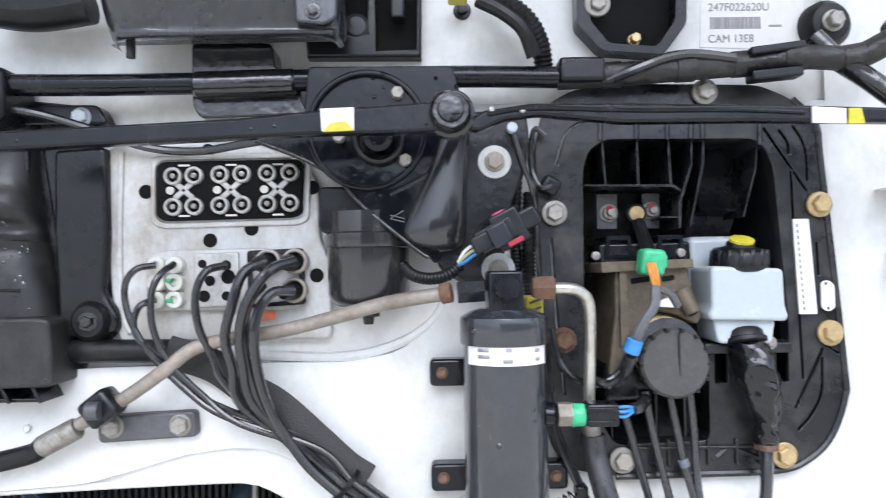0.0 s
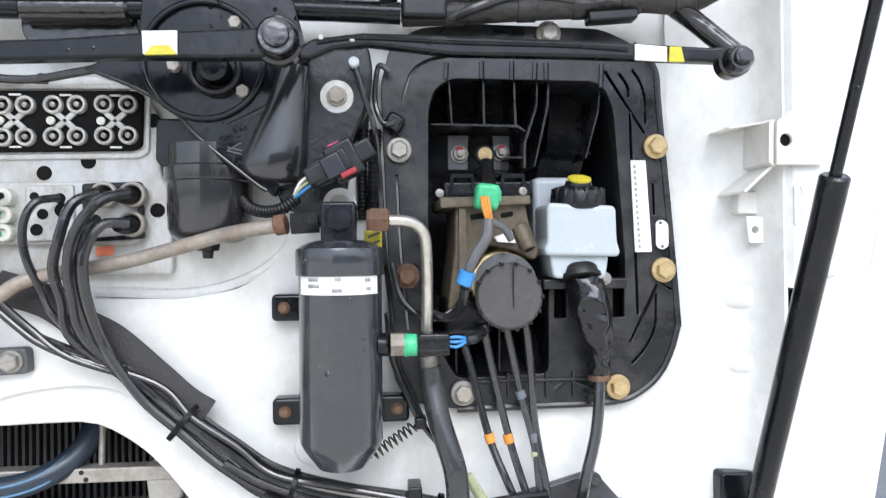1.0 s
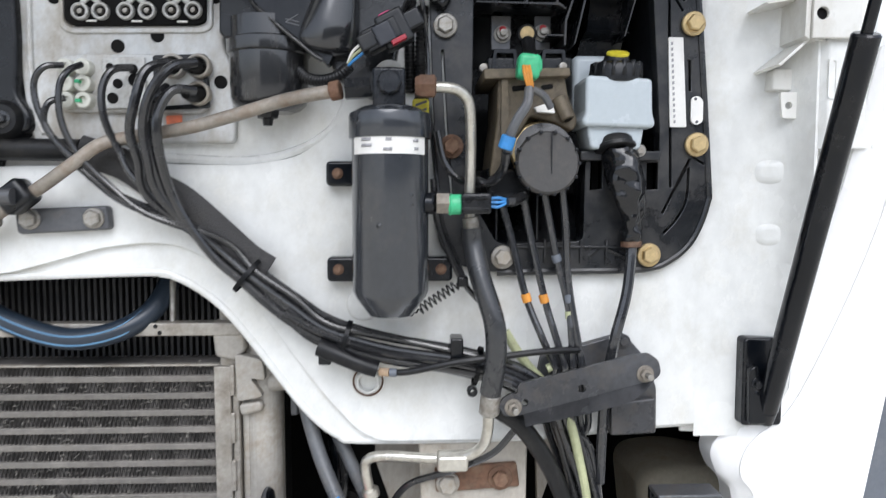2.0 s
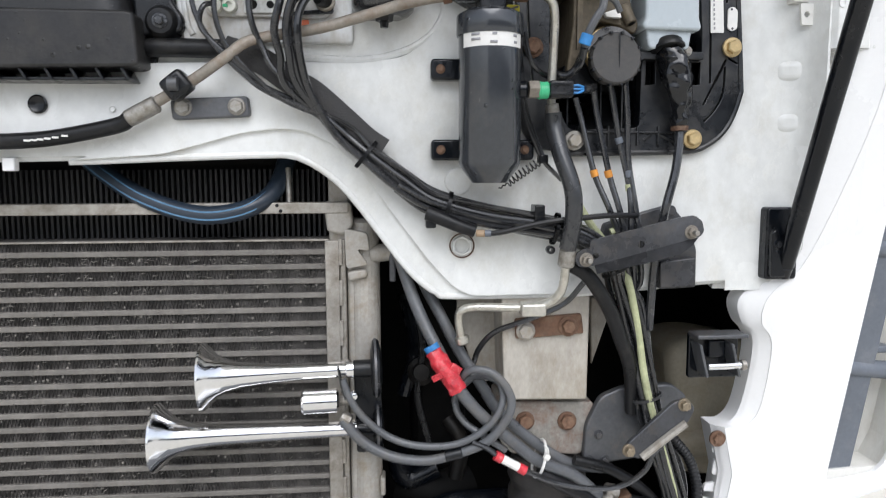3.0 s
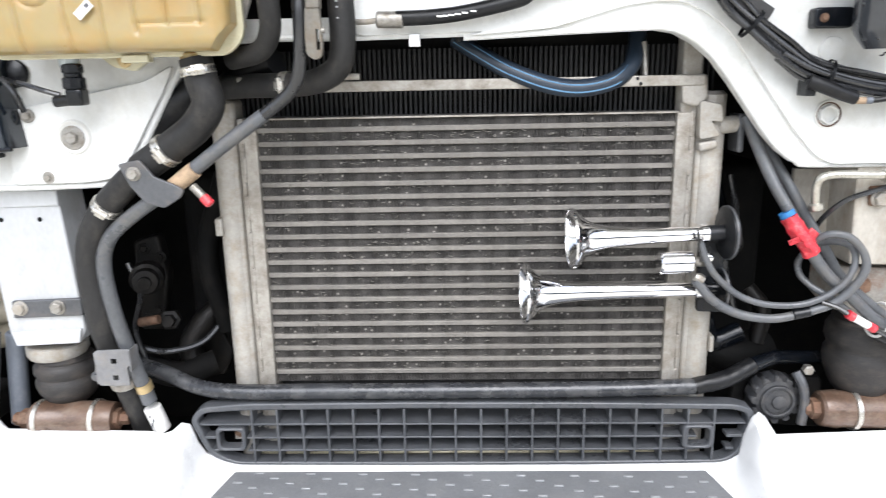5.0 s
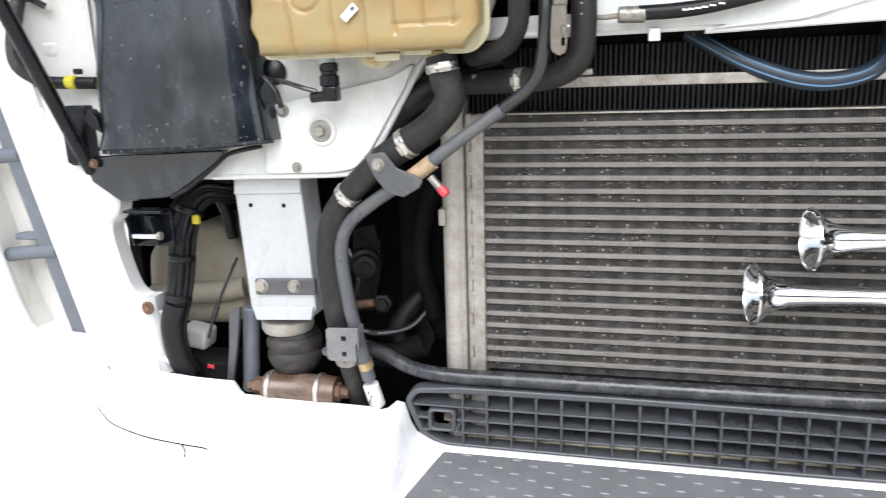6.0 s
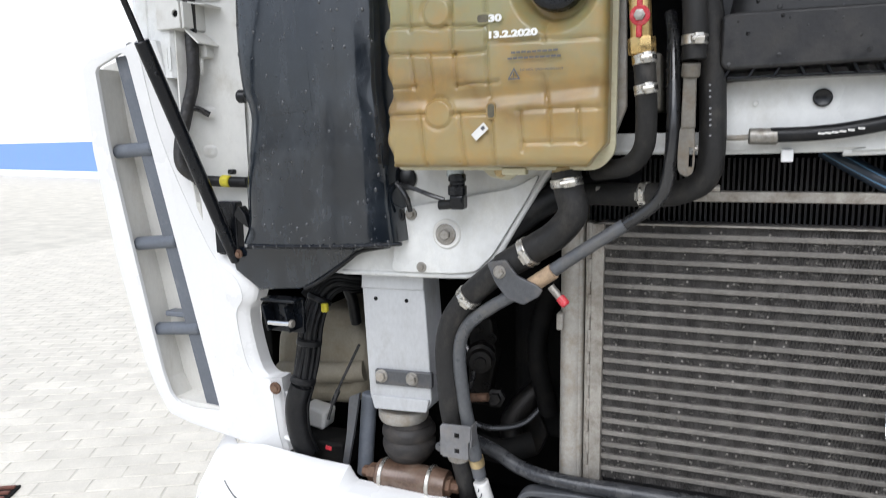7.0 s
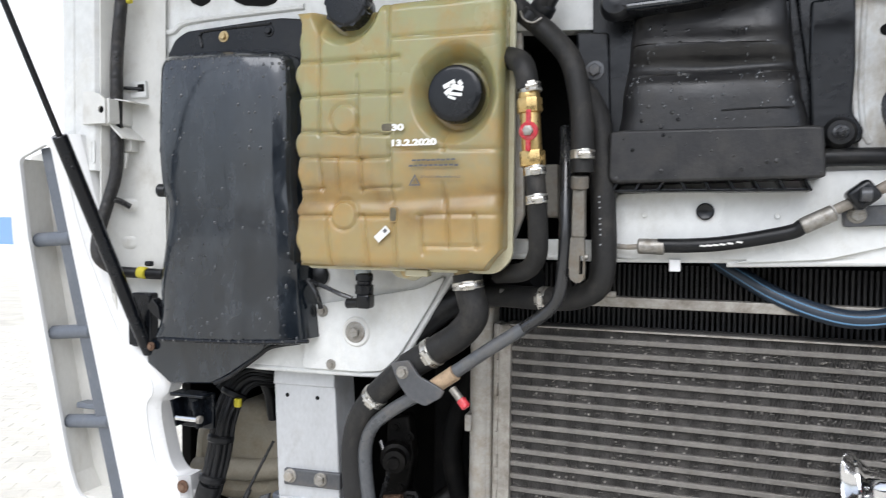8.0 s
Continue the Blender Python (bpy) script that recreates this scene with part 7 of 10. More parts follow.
plate_ = thing("identity_label", "white printed identity label with a barcode on the bulkhead", "label")
part("paper", slab([(0.324, 1.855), (0.437, 1.854), (0.438, 1.786), (0.321, 1.79)], 0.7442, 0.7452), LABEL, plate_)
lp = (0.331, 0.742, 1.83)
text("247F022620U", (lp[0], 0.7438, lp[2]), 0.0125, GREYINK, plate_, 0.067, 0)
lp = (0.33, 0.742, 1.795)
text("CAM 13E8", (lp[0], 0.7438, lp[2]), 0.0125, GREYINK, plate_, 0.05, 0)
b0, b1 = (0.333, 0.742, 1.81), (0.388, 0.742, 1.823)
rng = random.Random(5)
x = b0[0]
while x < b1[0]:
    w = rng.choice((0.0006, 0.001, 0.0015))
    part("barcode_bar", fillet_box(x, x + w, 0.7435, 0.7443, b0[2], b1[2], 0), GREYINK, plate_)
    x += w + rng.choice((0.0006, 0.0009))
part("print_bar", fillet_box(0.398, 0.412, 0.7435, 0.7443, 1.812, 1.814, 0), GREYINK, plate_)

side_l = thing("hose_bracket", "black plastic bracket with a white stud at the cover's top", "bracket")
part("plate", slab(rnd([(-0.457, 1.731), (-0.326, 1.729), (-0.315, 1.709), (-0.433, 1.708), (-0.457, 1.706)], 0.006), 0.722, 0.744, 0.005), BLACK, side_l)
part("hose", sweep([(-0.437, 0.7, 1.725), (-0.38, 0.7, 1.716), (-0.334, 0.71, 1.703), (-0.274, 0.72, 1.683), (-0.221, 0.72, 1.678), (-0.171, 0.71, 1.683), (-0.145, 0.7, 1.685)], 0.0045, 10), CABLE, side_l)
bolt((-0.343, 0.722, 1.716), 0.0075, MILKY, side_l, 1.4)
part("top_hose", sweep([(-0.438, 0.7, 1.828), (-0.38, 0.7, 1.82), (-0.323, 0.7, 1.827)], 0.02, 12), RUBBER, side_l)
part("dark_plate", slab(rnd([(-0.46, 1.688), (-0.399, 1.686), (-0.397, 1.592), (-0.406, 1.508), (-0.459, 1.509)], 0.004), 0.722, 0.744, 0.004), BLACK, side_l)
part("dark_plate", slab(rnd([(-0.373, 1.682), (-0.319, 1.685), (-0.317, 1.59), (-0.32, 1.53), (-0.305, 1.506), (-0.308, 1.489), (-0.367, 1.484), (-0.373, 1.603)], 0.006), 0.724, 0.744, 0.005), BLACK, side_l)

# ---- white connector plate with its sockets ----
cp = thing("connector_plate", "bare aluminium bulkhead connector plate with plugs and empty sockets", "connector plate")
part("plate", slab(rnd([(-0.321, 1.687), (-0.155, 1.687), (-0.107, 1.661), (-0.097, 1.642), (-0.096, 1.587), (-0.083, 1.556), (-0.085, 1.478), (-0.309, 1.478), (-0.316, 1.506), (-0.321, 1.572)], 0.008), 0.735, 0.7452, 0.003), PLATE, cp)
part("plate_bead", sweep([(x, 0.735, z) for x, z in [(-0.307, 1.681), (-0.309, 1.572), (-0.304, 1.506), (-0.297, 1.488)]], 0.004, 8), PLATE, cp)
for hx_, hy_, hz_ in ((-0.281, 0.734, 1.638), (-0.104, 0.734, 1.64), (-0.169, 0.734, 1.597), (-0.213, 0.734, 1.585), (-0.1, 0.734, 1.546), (-0.215, 0.734, 1.681)):
    # uncut: a black disc paints each hole's shade
    part("hole", lathe((hx_, 0.7358, hz_), (0, -1, 0), [(0, 0.0076), (0.0012, 0.0076), (0.0013, 0.007), (0.0013, 0)], 18), VOID, cp, "black disc painting the shade of an empty hole")
part("panel_frame", slab(rnd([(-0.275, 1.673), (-0.267, 1.676), (-0.112, 1.678), (-0.105, 1.67), (-0.107, 1.606), (-0.117, 1.6), (-0.263, 1.598), (-0.275, 1.604)], 0.006), 0.7318, 0.7356, 0.0015, [rnd([(-0.27, 1.665), (-0.262, 1.671), (-0.115, 1.672), (-0.11, 1.665), (-0.112, 1.61), (-0.122, 1.606), (-0.261, 1.604), (-0.27, 1.61)], 0.005)]), PLATE, cp)
panel = part("socket_panel", slab(rnd([(-0.268, 1.664), (-0.261, 1.669), (-0.117, 1.67), (-0.112, 1.664), (-0.114, 1.612), (-0.123, 1.608), (-0.26, 1.606), (-0.268, 1.611)], 0.005), 0.729, 0.7358, 0.0015), VOID, cp, "black panel of twelve round sockets")
for k in range(12):
    u, v = (0.0, 0.18, 0.4, 0.59, 0.806, 1.0)[k % 6], k // 6
    sx, sz = -0.249 + 0.123 * u, 1.653 + 0.0025 * u - 0.0325 * v
    so = part("socket", slab(disc(sx, sz, 0.0096, 22), 0.723, 0.7295, 0.0015, [disc(sx, sz, 0.0062, 22)]), SOCKET, panel)
    part("pin", lathe((sx, 0.7295, sz), (0, -1, 0), [(0, 0.003), (0.006, 0.0028), (0.007, 0)], 12), ZINC, so)
for k in range(3):
    cx = -0.238 + 0.0495 * k
    for a in (42, -42):
        part("cross_bar", box((cx, 0.7275, 1.638), (0.027, 0.0035, 0.0062), 0.0016, (0, a, 0)), SOCKET, panel)
    part("button", lathe((cx - 0.0145, 0.7295, 1.638), (0, -1, 0), [(0, 0.0044), (0.003, 0.0042), (0.0035, 0)], 16), PLUGWHITE, panel)
    for zc in (1.6645, 1.611):
        part("clip", box((cx, 0.7285, zc), (0.012, 0.002, 0.0022), 0.0006), LABEL, panel)
low = part("plug_block", slab(rnd([(-0.278, 1.57), (-0.255, 1.575), (-0.118, 1.576), (-0.112, 1.571), (-0.112, 1.517), (-0.124, 1.51), (-0.273, 1.511), (-0.278, 1.518)], 0.004), 0.728, 0.7358, 0.002), PLATE, cp, "pale row of plugged connectors")
for k in range(6):
    part("plug", lathe((-0.264 + 0.019 * (k % 2), 0.7285, 1.559 - 0.018 * (k // 2)), (0, -1, 0), [(0, 0.0095), (0.012, 0.009), (0.013, 0.008), (0.013, 0.0045), (0.009, 0.004), (0.009, 0)], 20), PLUGWHITE, low, "white round plug")
for p in ((-0.25, 0.718, 1.543), (-0.25, 0.718, 1.522)):
    part("wire_end", fillet_box(p[0] - 0.003, p[0] + 0.003, 0.714, 0.722, p[2] - 0.002, p[2] + 0.002, 0.001), GREEN, low)
part("insert", slab(rnd([(-0.227, 1.571), (-0.18, 1.572), (-0.179, 1.515), (-0.228, 1.514)], 0.003), 0.7245, 0.7285, 0.0015), SOCKET, low)
for p, r in (((-0.218, 0.724, 1.56), 0.0045), ((-0.193, 0.724, 1.558), 0.0055), ((-0.216, 0.724, 1.526), 0.0062), ((-0.191, 0.724, 1.546), 0.0075), ((-0.193, 0.724, 1.526), 0.005), ((-0.21, 0.724, 1.542), 0.0055)):
    # black discs paint the shade of these holes
    part("hole", lathe((p[0], 0.7248, p[2]), (0, -1, 0), [(0, r), (0.001, r), (0.0005, 0)], 14), VOID, low)
part("frame", slab(rnd([(-0.171, 1.573), (-0.112, 1.575), (-0.11, 1.516), (-0.17, 1.513)], 0.004), 0.723, 0.7285, 0.0015, [rnd([(-0.166, 1.568), (-0.117, 1.57), (-0.115, 1.521), (-0.166, 1.517)], 0.003)]), BLACK, low)
for p in ((-0.148, 0.715, 1.561), (-0.12, 0.715, 1.561), (-0.121, 0.715, 1.531)):
    part("collar", slab(disc(p[0], p[2], 0.0135, 24), 0.716, 0.728, 0.002, [disc(p[0], p[2], 0.0095, 24)]), CAST, low)
    part("boot", lathe((p[0], 0.728, p[2]), (-0.3, -1, -0.1), [(0, 0.0092), (0.02, 0.0085), (0.028, 0.006)], 16), RUBBER, low)
part("orange_mark", slab(rnd([(-0.162, 1.508), (-0.144, 1.509), (-0.144, 1.5), (-0.161, 1.498)], 0.002), 0.7335, 0.7352), mat("faded_orange_ink", (0.75, 0.2, 0.1), 0.6, var=0.3, scale=60), cp)

# ---- engine harness: from the plugs, down the bulkhead, under the strap ----
harness = thing("engine_harness", "bundle of black cables tied together down the bulkhead", "wiring harness")
GUIDE = [(-0.145, 0.715, 1.391), (-0.104, 0.715, 1.359), (-0.066, 0.712, 1.326), (-0.024, 0.71, 1.292), (0.019, 0.708, 1.264), (0.089, 0.706, 1.245), (0.167, 0.704, 1.231), (0.227, 0.7, 1.215), (0.274, 0.715, 1.178)] + [(0.292, 0.73, 1.143), (0.315, 0.735, 1.074), (0.331, 0.735, 1.002), (0.351, 0.735, 0.928), (0.376, 0.74, 0.85), (0.4, 0.75, 0.777), (0.416, 0.78, 0.701)]


def beside(points, across, depth, jitter, seed):
    rg = random.Random(seed)
    pts, res = [Vector(p) for p in points], []
    for i, p in enumerate(pts):
        t = (pts[min(i + 1, len(pts) - 1)] - pts[max(i - 1, 0)]).normalized()
        nrm = t.cross(Vector((0, 1, 0))).normalized()
        res.append(p + nrm * (across + rg.uniform(-jitter, jitter)) + Vector((0, depth + rg.uniform(-jitter, jitter), 0)))
    return res


STARTS = [
    ([(-0.261, 0.71, 1.559), (-0.277, 0.7, 1.555), (-0.288, 0.7, 1.538), (-0.284, 0.7, 1.508), (-0.265, 0.7, 1.473), (-0.227, 0.7, 1.433), (-0.187, 0.7, 1.405)], 0.0035, 0.016),
    ([(-0.242, 0.71, 1.56), (-0.25, 0.695, 1.55), (-0.257, 0.69, 1.531), (-0.256, 0.69, 1.497), (-0.242, 0.695, 1.462), (-0.21, 0.7, 1.427), (-0.173, 0.7, 1.398)], 0.0035, 0.013),
    ([(-0.261, 0.71, 1.524), (-0.274, 0.7, 1.517), (-0.279, 0.7, 1.496), (-0.268, 0.7, 1.478), (-0.238, 0.7, 1.45), (-0.2, 0.705, 1.417)], 0.0035, 0.018),
    ([(-0.19, 0.715, 1.558), (-0.206, 0.7, 1.552), (-0.215, 0.695, 1.53), (-0.213, 0.695, 1.499), (-0.201, 0.7, 1.467), (-0.181, 0.7, 1.432)], 0.0042, 0.006),
    ([(-0.146, 0.7, 1.561), (-0.165, 0.685, 1.549), (-0.176, 0.68, 1.513), (-0.183, 0.685, 1.485), (-0.177, 0.69, 1.456), (-0.17, 0.7, 1.415)], 0.0052, 0.001),
    ([(-0.117, 0.7, 1.561), (-0.137, 0.68, 1.552), (-0.157, 0.675, 1.524), (-0.167, 0.68, 1.491), (-0.165, 0.685, 1.457), (-0.156, 0.695, 1.416)], 0.0052, -0.004),
    ([(-0.118, 0.7, 1.531), (-0.137, 0.685, 1.529), (-0.15, 0.68, 1.507), (-0.153, 0.68, 1.479), (-0.149, 0.69, 1.439), (-0.138, 0.7, 1.403)], 0.0052, -0.010),
    ([(-0.151, 0.71, 1.537), (-0.161, 0.69, 1.518), (-0.164, 0.685, 1.485), (-0.159, 0.69, 1.445), (-0.147, 0.7, 1.406)], 0.0048, -0.007),
]
for k, (start, r, off) in enumerate(STARTS):
    tail = beside(GUIDE[1:], off * 0.82, (k % 3) * 0.006 - 0.006, 0.002, 40 + k)
    part("cable", sweep([Vector(p) for p in start] + tail, r, 10, 6), CABLE, harness)
for k, (off, dep) in enumerate(((-0.014, 0.004), (0.009, 0.01), (-0.002, -0.01))):
    part("cable", sweep(beside(GUIDE[3:], off, dep, 0.0025, 70 + k), 0.0042, 10, 6), CABLE, harness)
sh = [(-0.373, 0.735, 1.469), (-0.338, 0.73, 1.47), (-0.255, 0.73, 1.469), (-0.207, 0.728, 1.453), (-0.171, 0.725, 1.428)] + [(-0.14, 0.712, 1.411), (-0.098, 0.7, 1.374), (-0.07, 0.697, 1.348), (-0.048, 0.697, 1.333)]
flat = sweep(sh[2:], 0.0175, 14, 5, None, 0.019)
for v in flat.verts:
    v.co.y = 0.722 + (v.co.y - 0.715) * 0.3
part("sheath", flat, BRAID, harness, "flat black braided sheath")
part("hose_stub", sweep(sh[:3], 0.0125, 14, 3), RUBBER, harness)
part("hose_stub", rod((-0.379, 0.735, 1.469), (-0.337, 0.735, 1.468), 0.0095), BLACK, harness)
part("splice", sweep([(0.012, 0.7, 1.25), (0.03, 0.696, 1.243), (0.056, 0.694, 1.232), (0.076, 0.694, 1.225)], 0.0105, 14, 5, None, 0.009), RUBBER, harness, "taped splice")
part("branch", sweep([(0.079, 0.7, 1.222), (0.109, 0.69, 1.223), (0.164, 0.68, 1.236), (0.205, 0.68, 1.241), (0.263, 0.69, 1.245), (0.304, 0.7, 1.244)], 0.0038, 8), RUBBER, harness)
part("branch_sleeve", rod((0.079, 0.697, 1.222), (0.09, 0.693, 1.222), 0.0048), BROWNTAPE, harness, "brown tape end")
part("branch_sleeve", rod((0.09, 0.693, 1.222), (0.098, 0.692, 1.222), 0.0048), GREY, harness)
for gi, u in ((1, 0.13), (2, 0.29), (3, 0.42), (4, 0.56), (5, 0.76)):
    a, b = along(GUIDE, u, 0.006)
    c, t = (a + b) / 2, (b - a).normalized()
    nrm = t.cross(Vector((0, 1, 0))).normalized()
    bmt = bmesh.new()
    ring_o = []
    for k in range(20):
        ang = 2 * math.pi * k / 20
        d = nrm * 0.0225 * math.cos(ang) + Vector((0, 1, 0)) * 0.017 * math.sin(ang)
        ring_o.append([bmt.verts.new(c + d + t * s) for s in (-0.0025, 0.0025)])
    for k in range(20):
        a2, b2 = ring_o[k], ring_o[(k + 1) % 20]
        bmt.faces.new((a2[0], b2[0], b2[1], a2[1]))
    bmesh.ops.solidify(bmt, geom=bmt.faces[:], thickness=0.0012)
    part("cable_tie", bmt, BLACK if gi < 5 else SHEET, harness)
    if gi in (3, 4):
        s = -1 if gi == 3 else 1
        part("tie_lug", slab(disc(c[0] + nrm.x * 0.03 * s, c[2] + nrm.z * 0.03 * s, 0.006, 14), c[1] - 0.004, c[1] + 0.006, 0.001, [disc(c[0] + nrm.x * 0.03 * s, c[2] + nrm.z * 0.03 * s, 0.0025, 10)]), BLACK, harness)
for p in ((0.017, 0.7, 1.241), (0.165, 0.69, 1.248)):
    part("tie_foot", fillet_box(p[0] - 0.007, p[0] + 0.007, p[1], p[1] + 0.03, p[2] - 0.012, p[2] + 0.012, 0.002), BLACK, harness)

for k, (dx, dy, r) in enumerate(((0.0, 0.0, 0.0085), (-0.016, 0.012, 0.0065), (-0.03, 0.0, 0.0055), (-0.045, 0.014, 0.006))):
    pts = [(0.366 + dx * 0.6, 0.755 + dy, 0.935), (0.384 + dx, 0.75 + dy, 0.905), (0.417 + dx, 0.75 + dy, 0.861), (0.43 + dx, 0.752 + dy, 0.8), (0.412 + dx * 0.7, 0.76 + dy, 0.745), (0.38 + dx * 0.5, 0.79 + dy, 0.70)]
    part("foot_cable", corrugated(pts, r, 0.005) if k == 0 else sweep(pts, r, 10, 6), RUBBER if k == 0 else CABLE, harness)
part("foot_tie", sweep([(0.33, 0.742, 0.742), (0.36, 0.735, 0.75), (0.4, 0.737, 0.742), (0.425, 0.75, 0.735)], 0.003, 6, 5), CABLE, harness)

# ---- air-conditioning lines ----
ac = thing("air_conditioning_line", "grey metal refrigerant pipe with a black hose end", "refrigerant pipe")
L1 = [(0.039, 0.665, 1.527), (0.009, 0.67, 1.523), (-0.025, 0.68, 1.517), (-0.071, 0.69, 1.505), (-0.129, 0.7, 1.491), (-0.188, 0.705, 1.482), (-0.221, 0.7, 1.473), (-0.247, 0.695, 1.453), (-0.289, 0.7, 1.425), (-0.339, 0.71, 1.398)]
part("pipe", sweep(L1, 0.0072, 14, 6), mat("brown_grey_pipe", (0.3, 0.27, 0.23), 0.5, 0.3, var=0.25, scale=20, dirt=(0.2, 0.12, 0.07), amount=0.4), ac)
part("pipe_collar", rod((0.042, 0.665, 1.528), (0.031, 0.667, 1.526), 0.010, bev=0.001), RUST, ac)
part("crimp", rod((-0.34, 0.71, 1.395), (-0.379, 0.712, 1.375), 0.0115, bev=0.002), ZINC, ac, "crimped silver hose end")
L2 = [(-0.376, 0.712, 1.377)] + [(-0.394, 0.715, 1.367), (-0.468, 0.715, 1.352), (-0.519, 0.715, 1.347), (-0.565, 0.715, 1.346)]
part("hose", sweep(L2, 0.0105, 14, 6), RUBBER, ac)
part("crimp", rod((-0.555, 0.715, 1.344), (-0.593, 0.715, 1.345), 0.0115, bev=0.002), ZINC, ac, "crimped silver hose end")
for q in range(6):
    a, b = along(L2, 0.45 + q * 0.045, 0.008)
    m_ = (a + b) / 2
    part("print_bar", box((m_[0], m_[1] - 0.0105, m_[2] - 0.001), (0.008, 0.0008, 0.0025), 0, (0, 4, 0)), LABEL, ac)
part("thin_pipe", sweep([(-0.591, 0.716, 1.344), (-0.612, 0.722, 1.343), (-0.628, 0.73, 1.346), (-0.637, 0.736, 1.362), (-0.64, 0.738, 1.392), (-0.643, 0.738, 1.434)], 0.004, 10), CAST, ac)
c_ = (-0.31, 0.7, 1.417)
part("pipe_clip", box(c_, (0.034, 0.03, 0.03), 0.006, (0, -38, 0)), BLACK, ac)
part("clip_core", rod(Vector(c_) + Vector((-0.006, -0.019, 0)), Vector(c_) + Vector((0.006, -0.019, 0)), 0.009), SHEET, ac)

bar = thing("fixing_plate", "dark steel fixing plate with two zinc bolts", "fixing plate")
part("plate", slab(rnd([(-0.328, 1.403), (-0.226, 1.407), (-0.224, 1.38), (-0.326, 1.375)], 0.006), 0.724, 0.736, 0.0025), SHEET, bar)
for p in ((-0.311, 0.722, 1.392), (-0.241, 0.722, 1.393)):
    bolt((p[0], 0.724, p[2]), 0.0088, ZINC, bar, 1.35)

ac2 = thing("suction_line", "black air-conditioning hose between silver pipes beside the dryer", "hose")
P1 = [(0.129, 0.66, 1.53), (0.151, 0.66, 1.53), (0.165, 0.665, 1.527), (0.175, 0.67, 1.517), (0.178, 0.675, 1.496), (0.179, 0.685, 1.456), (0.178, 0.69, 1.409), (0.179, 0.69, 1.392)]
part("upper_pipe", sweep(P1, 0.0058, 14, 6), PIPE, ac2, "bare aluminium pipe")
part("crimp", rod((0.179, 0.69, 1.395), (0.181, 0.69, 1.379), 0.0092, bev=0.001), ZINC, ac2)
P2 = [(0.181, 0.69, 1.383), (0.183, 0.69, 1.363)] + [(0.19, 0.68, 1.328), (0.204, 0.67, 1.281), (0.206, 0.672, 1.24), (0.201, 0.68, 1.201)]
part("hose", sweep(P2, 0.0118, 16, 6), ACHOSE, ac2)
part("crimp", rod((0.202, 0.68, 1.201), (0.2, 0.685, 1.176), 0.0115, bev=0.002), ZINC, ac2)
P3 = [(0.2, 0.685, 1.179), (0.199, 0.69, 1.153), (0.194, 0.7, 1.133), (0.176, 0.71, 1.119), (0.141, 0.72, 1.113), (0.084, 0.73, 1.113), (0.062, 0.735, 1.107), (0.059, 0.74, 1.091), (0.063, 0.745, 1.065)]
part("lower_pipe", sweep(P3, 0.0062, 14, 6), PIPE, ac2, "bare aluminium pipe")
part("pressure_block", box((0.161, 0.715, 1.112), (0.036, 0.026, 0.019), 0.004), PIPE, ac2)
part("pipe_foot", rod((0.063, 0.745, 1.068), (0.066, 0.745, 1.056), 0.0105, bev=0.002), PIPE, ac2)
part("side_cable", sweep([(0.233, 0.71, 1.149), (0.207, 0.72, 1.117), (0.157, 0.73, 1.093), (0.114, 0.75, 1.072), (0.093, 0.77, 1.043), (0.086, 0.79, 1.013)], 0.0042, 8), CABLE, ac2)
part("side_cable", sweep([(0.213, 0.7, 1.176), (0.238, 0.7, 1.158), (0.27, 0.71, 1.112), (0.292, 0.72, 1.064), (0.311, 0.73, 1.015), (0.322, 0.75, 0.945)], 0.0105, 12), RUBBER, ac2)

plug = thing("pressure_switch", "green and black pressure switch plug with blue wires", "sensor plug")
part("nut", lathe((0.141, 0.66, 1.41), (1, 0, 0), [(0, 0.012), (0.013, 0.012), (0.014, 0.01)], 6), NUT, plug)
part("ring", rod((0.153, 0.66, 1.409), (0.167, 0.66, 1.409), 0.0108, bev=0.001), GREEN, plug, "green collar")
part("ring_lip", rod((0.155, 0.66, 1.409), (0.157, 0.66, 1.409), 0.0116, bev=0.0006), GREEN, plug)
part("body", fillet_box(0.167, 0.198, 0.648, 0.672, 1.399, 1.421, 0.003), BLACK, plug)
for dz in (-0.004, 0.0, 0.004):
    a = (0.197, 0.66, 1.411)
    b = (0.215, 0.665, 1.412)
    part("wire", sweep([(a[0], a[1], a[2] + dz), ((a[0] + b[0]) / 2, a[1], a[2] + dz * 1.2), (b[0], b[1], b[2] + dz * 0.5)], 0.0016, 8), BLUE, plug, "blue wire")
part("tail", sweep([(0.214, 0.665, 1.412), (0.225, 0.675, 1.413), (0.235, 0.69, 1.417)], 0.0062, 10), CABLE, plug)

for dz in (0.006, -0.006):
    p = (0.181, 0.647, 1.41)
    part("latch_rib", fillet_box(p[0] - 0.014, p[0] + 0.014, 0.6462, 0.65, p[2] + dz - 0.0016, p[2] + dz + 0.0016, 0.0006), BLACK, plug)

spring = thing("coiled_tether", "thin black coiled tether hanging below the dryer", "tether")
sa, sb = Vector((0.112, 0.71, 1.282)), Vector((0.172, 0.71, 1.322))
hel = []
ax = (sb - sa).normalized()
ux = ax.cross(Vector((0, 1, 0))).normalized()
for k in range(120):
    u = k / 119
    r_ = 0.0058 if 0.2 < u < 0.9 else 0.001
    a = u * 12 * 2 * math.pi
    hel.append(sa + (sb - sa) * u + ux * r_ * math.cos(a) + Vector((0, 1, 0)) * r_ * math.sin(a))
part("coil", sweep(hel, 0.0011, 6, curve=False), CABLE, spring)
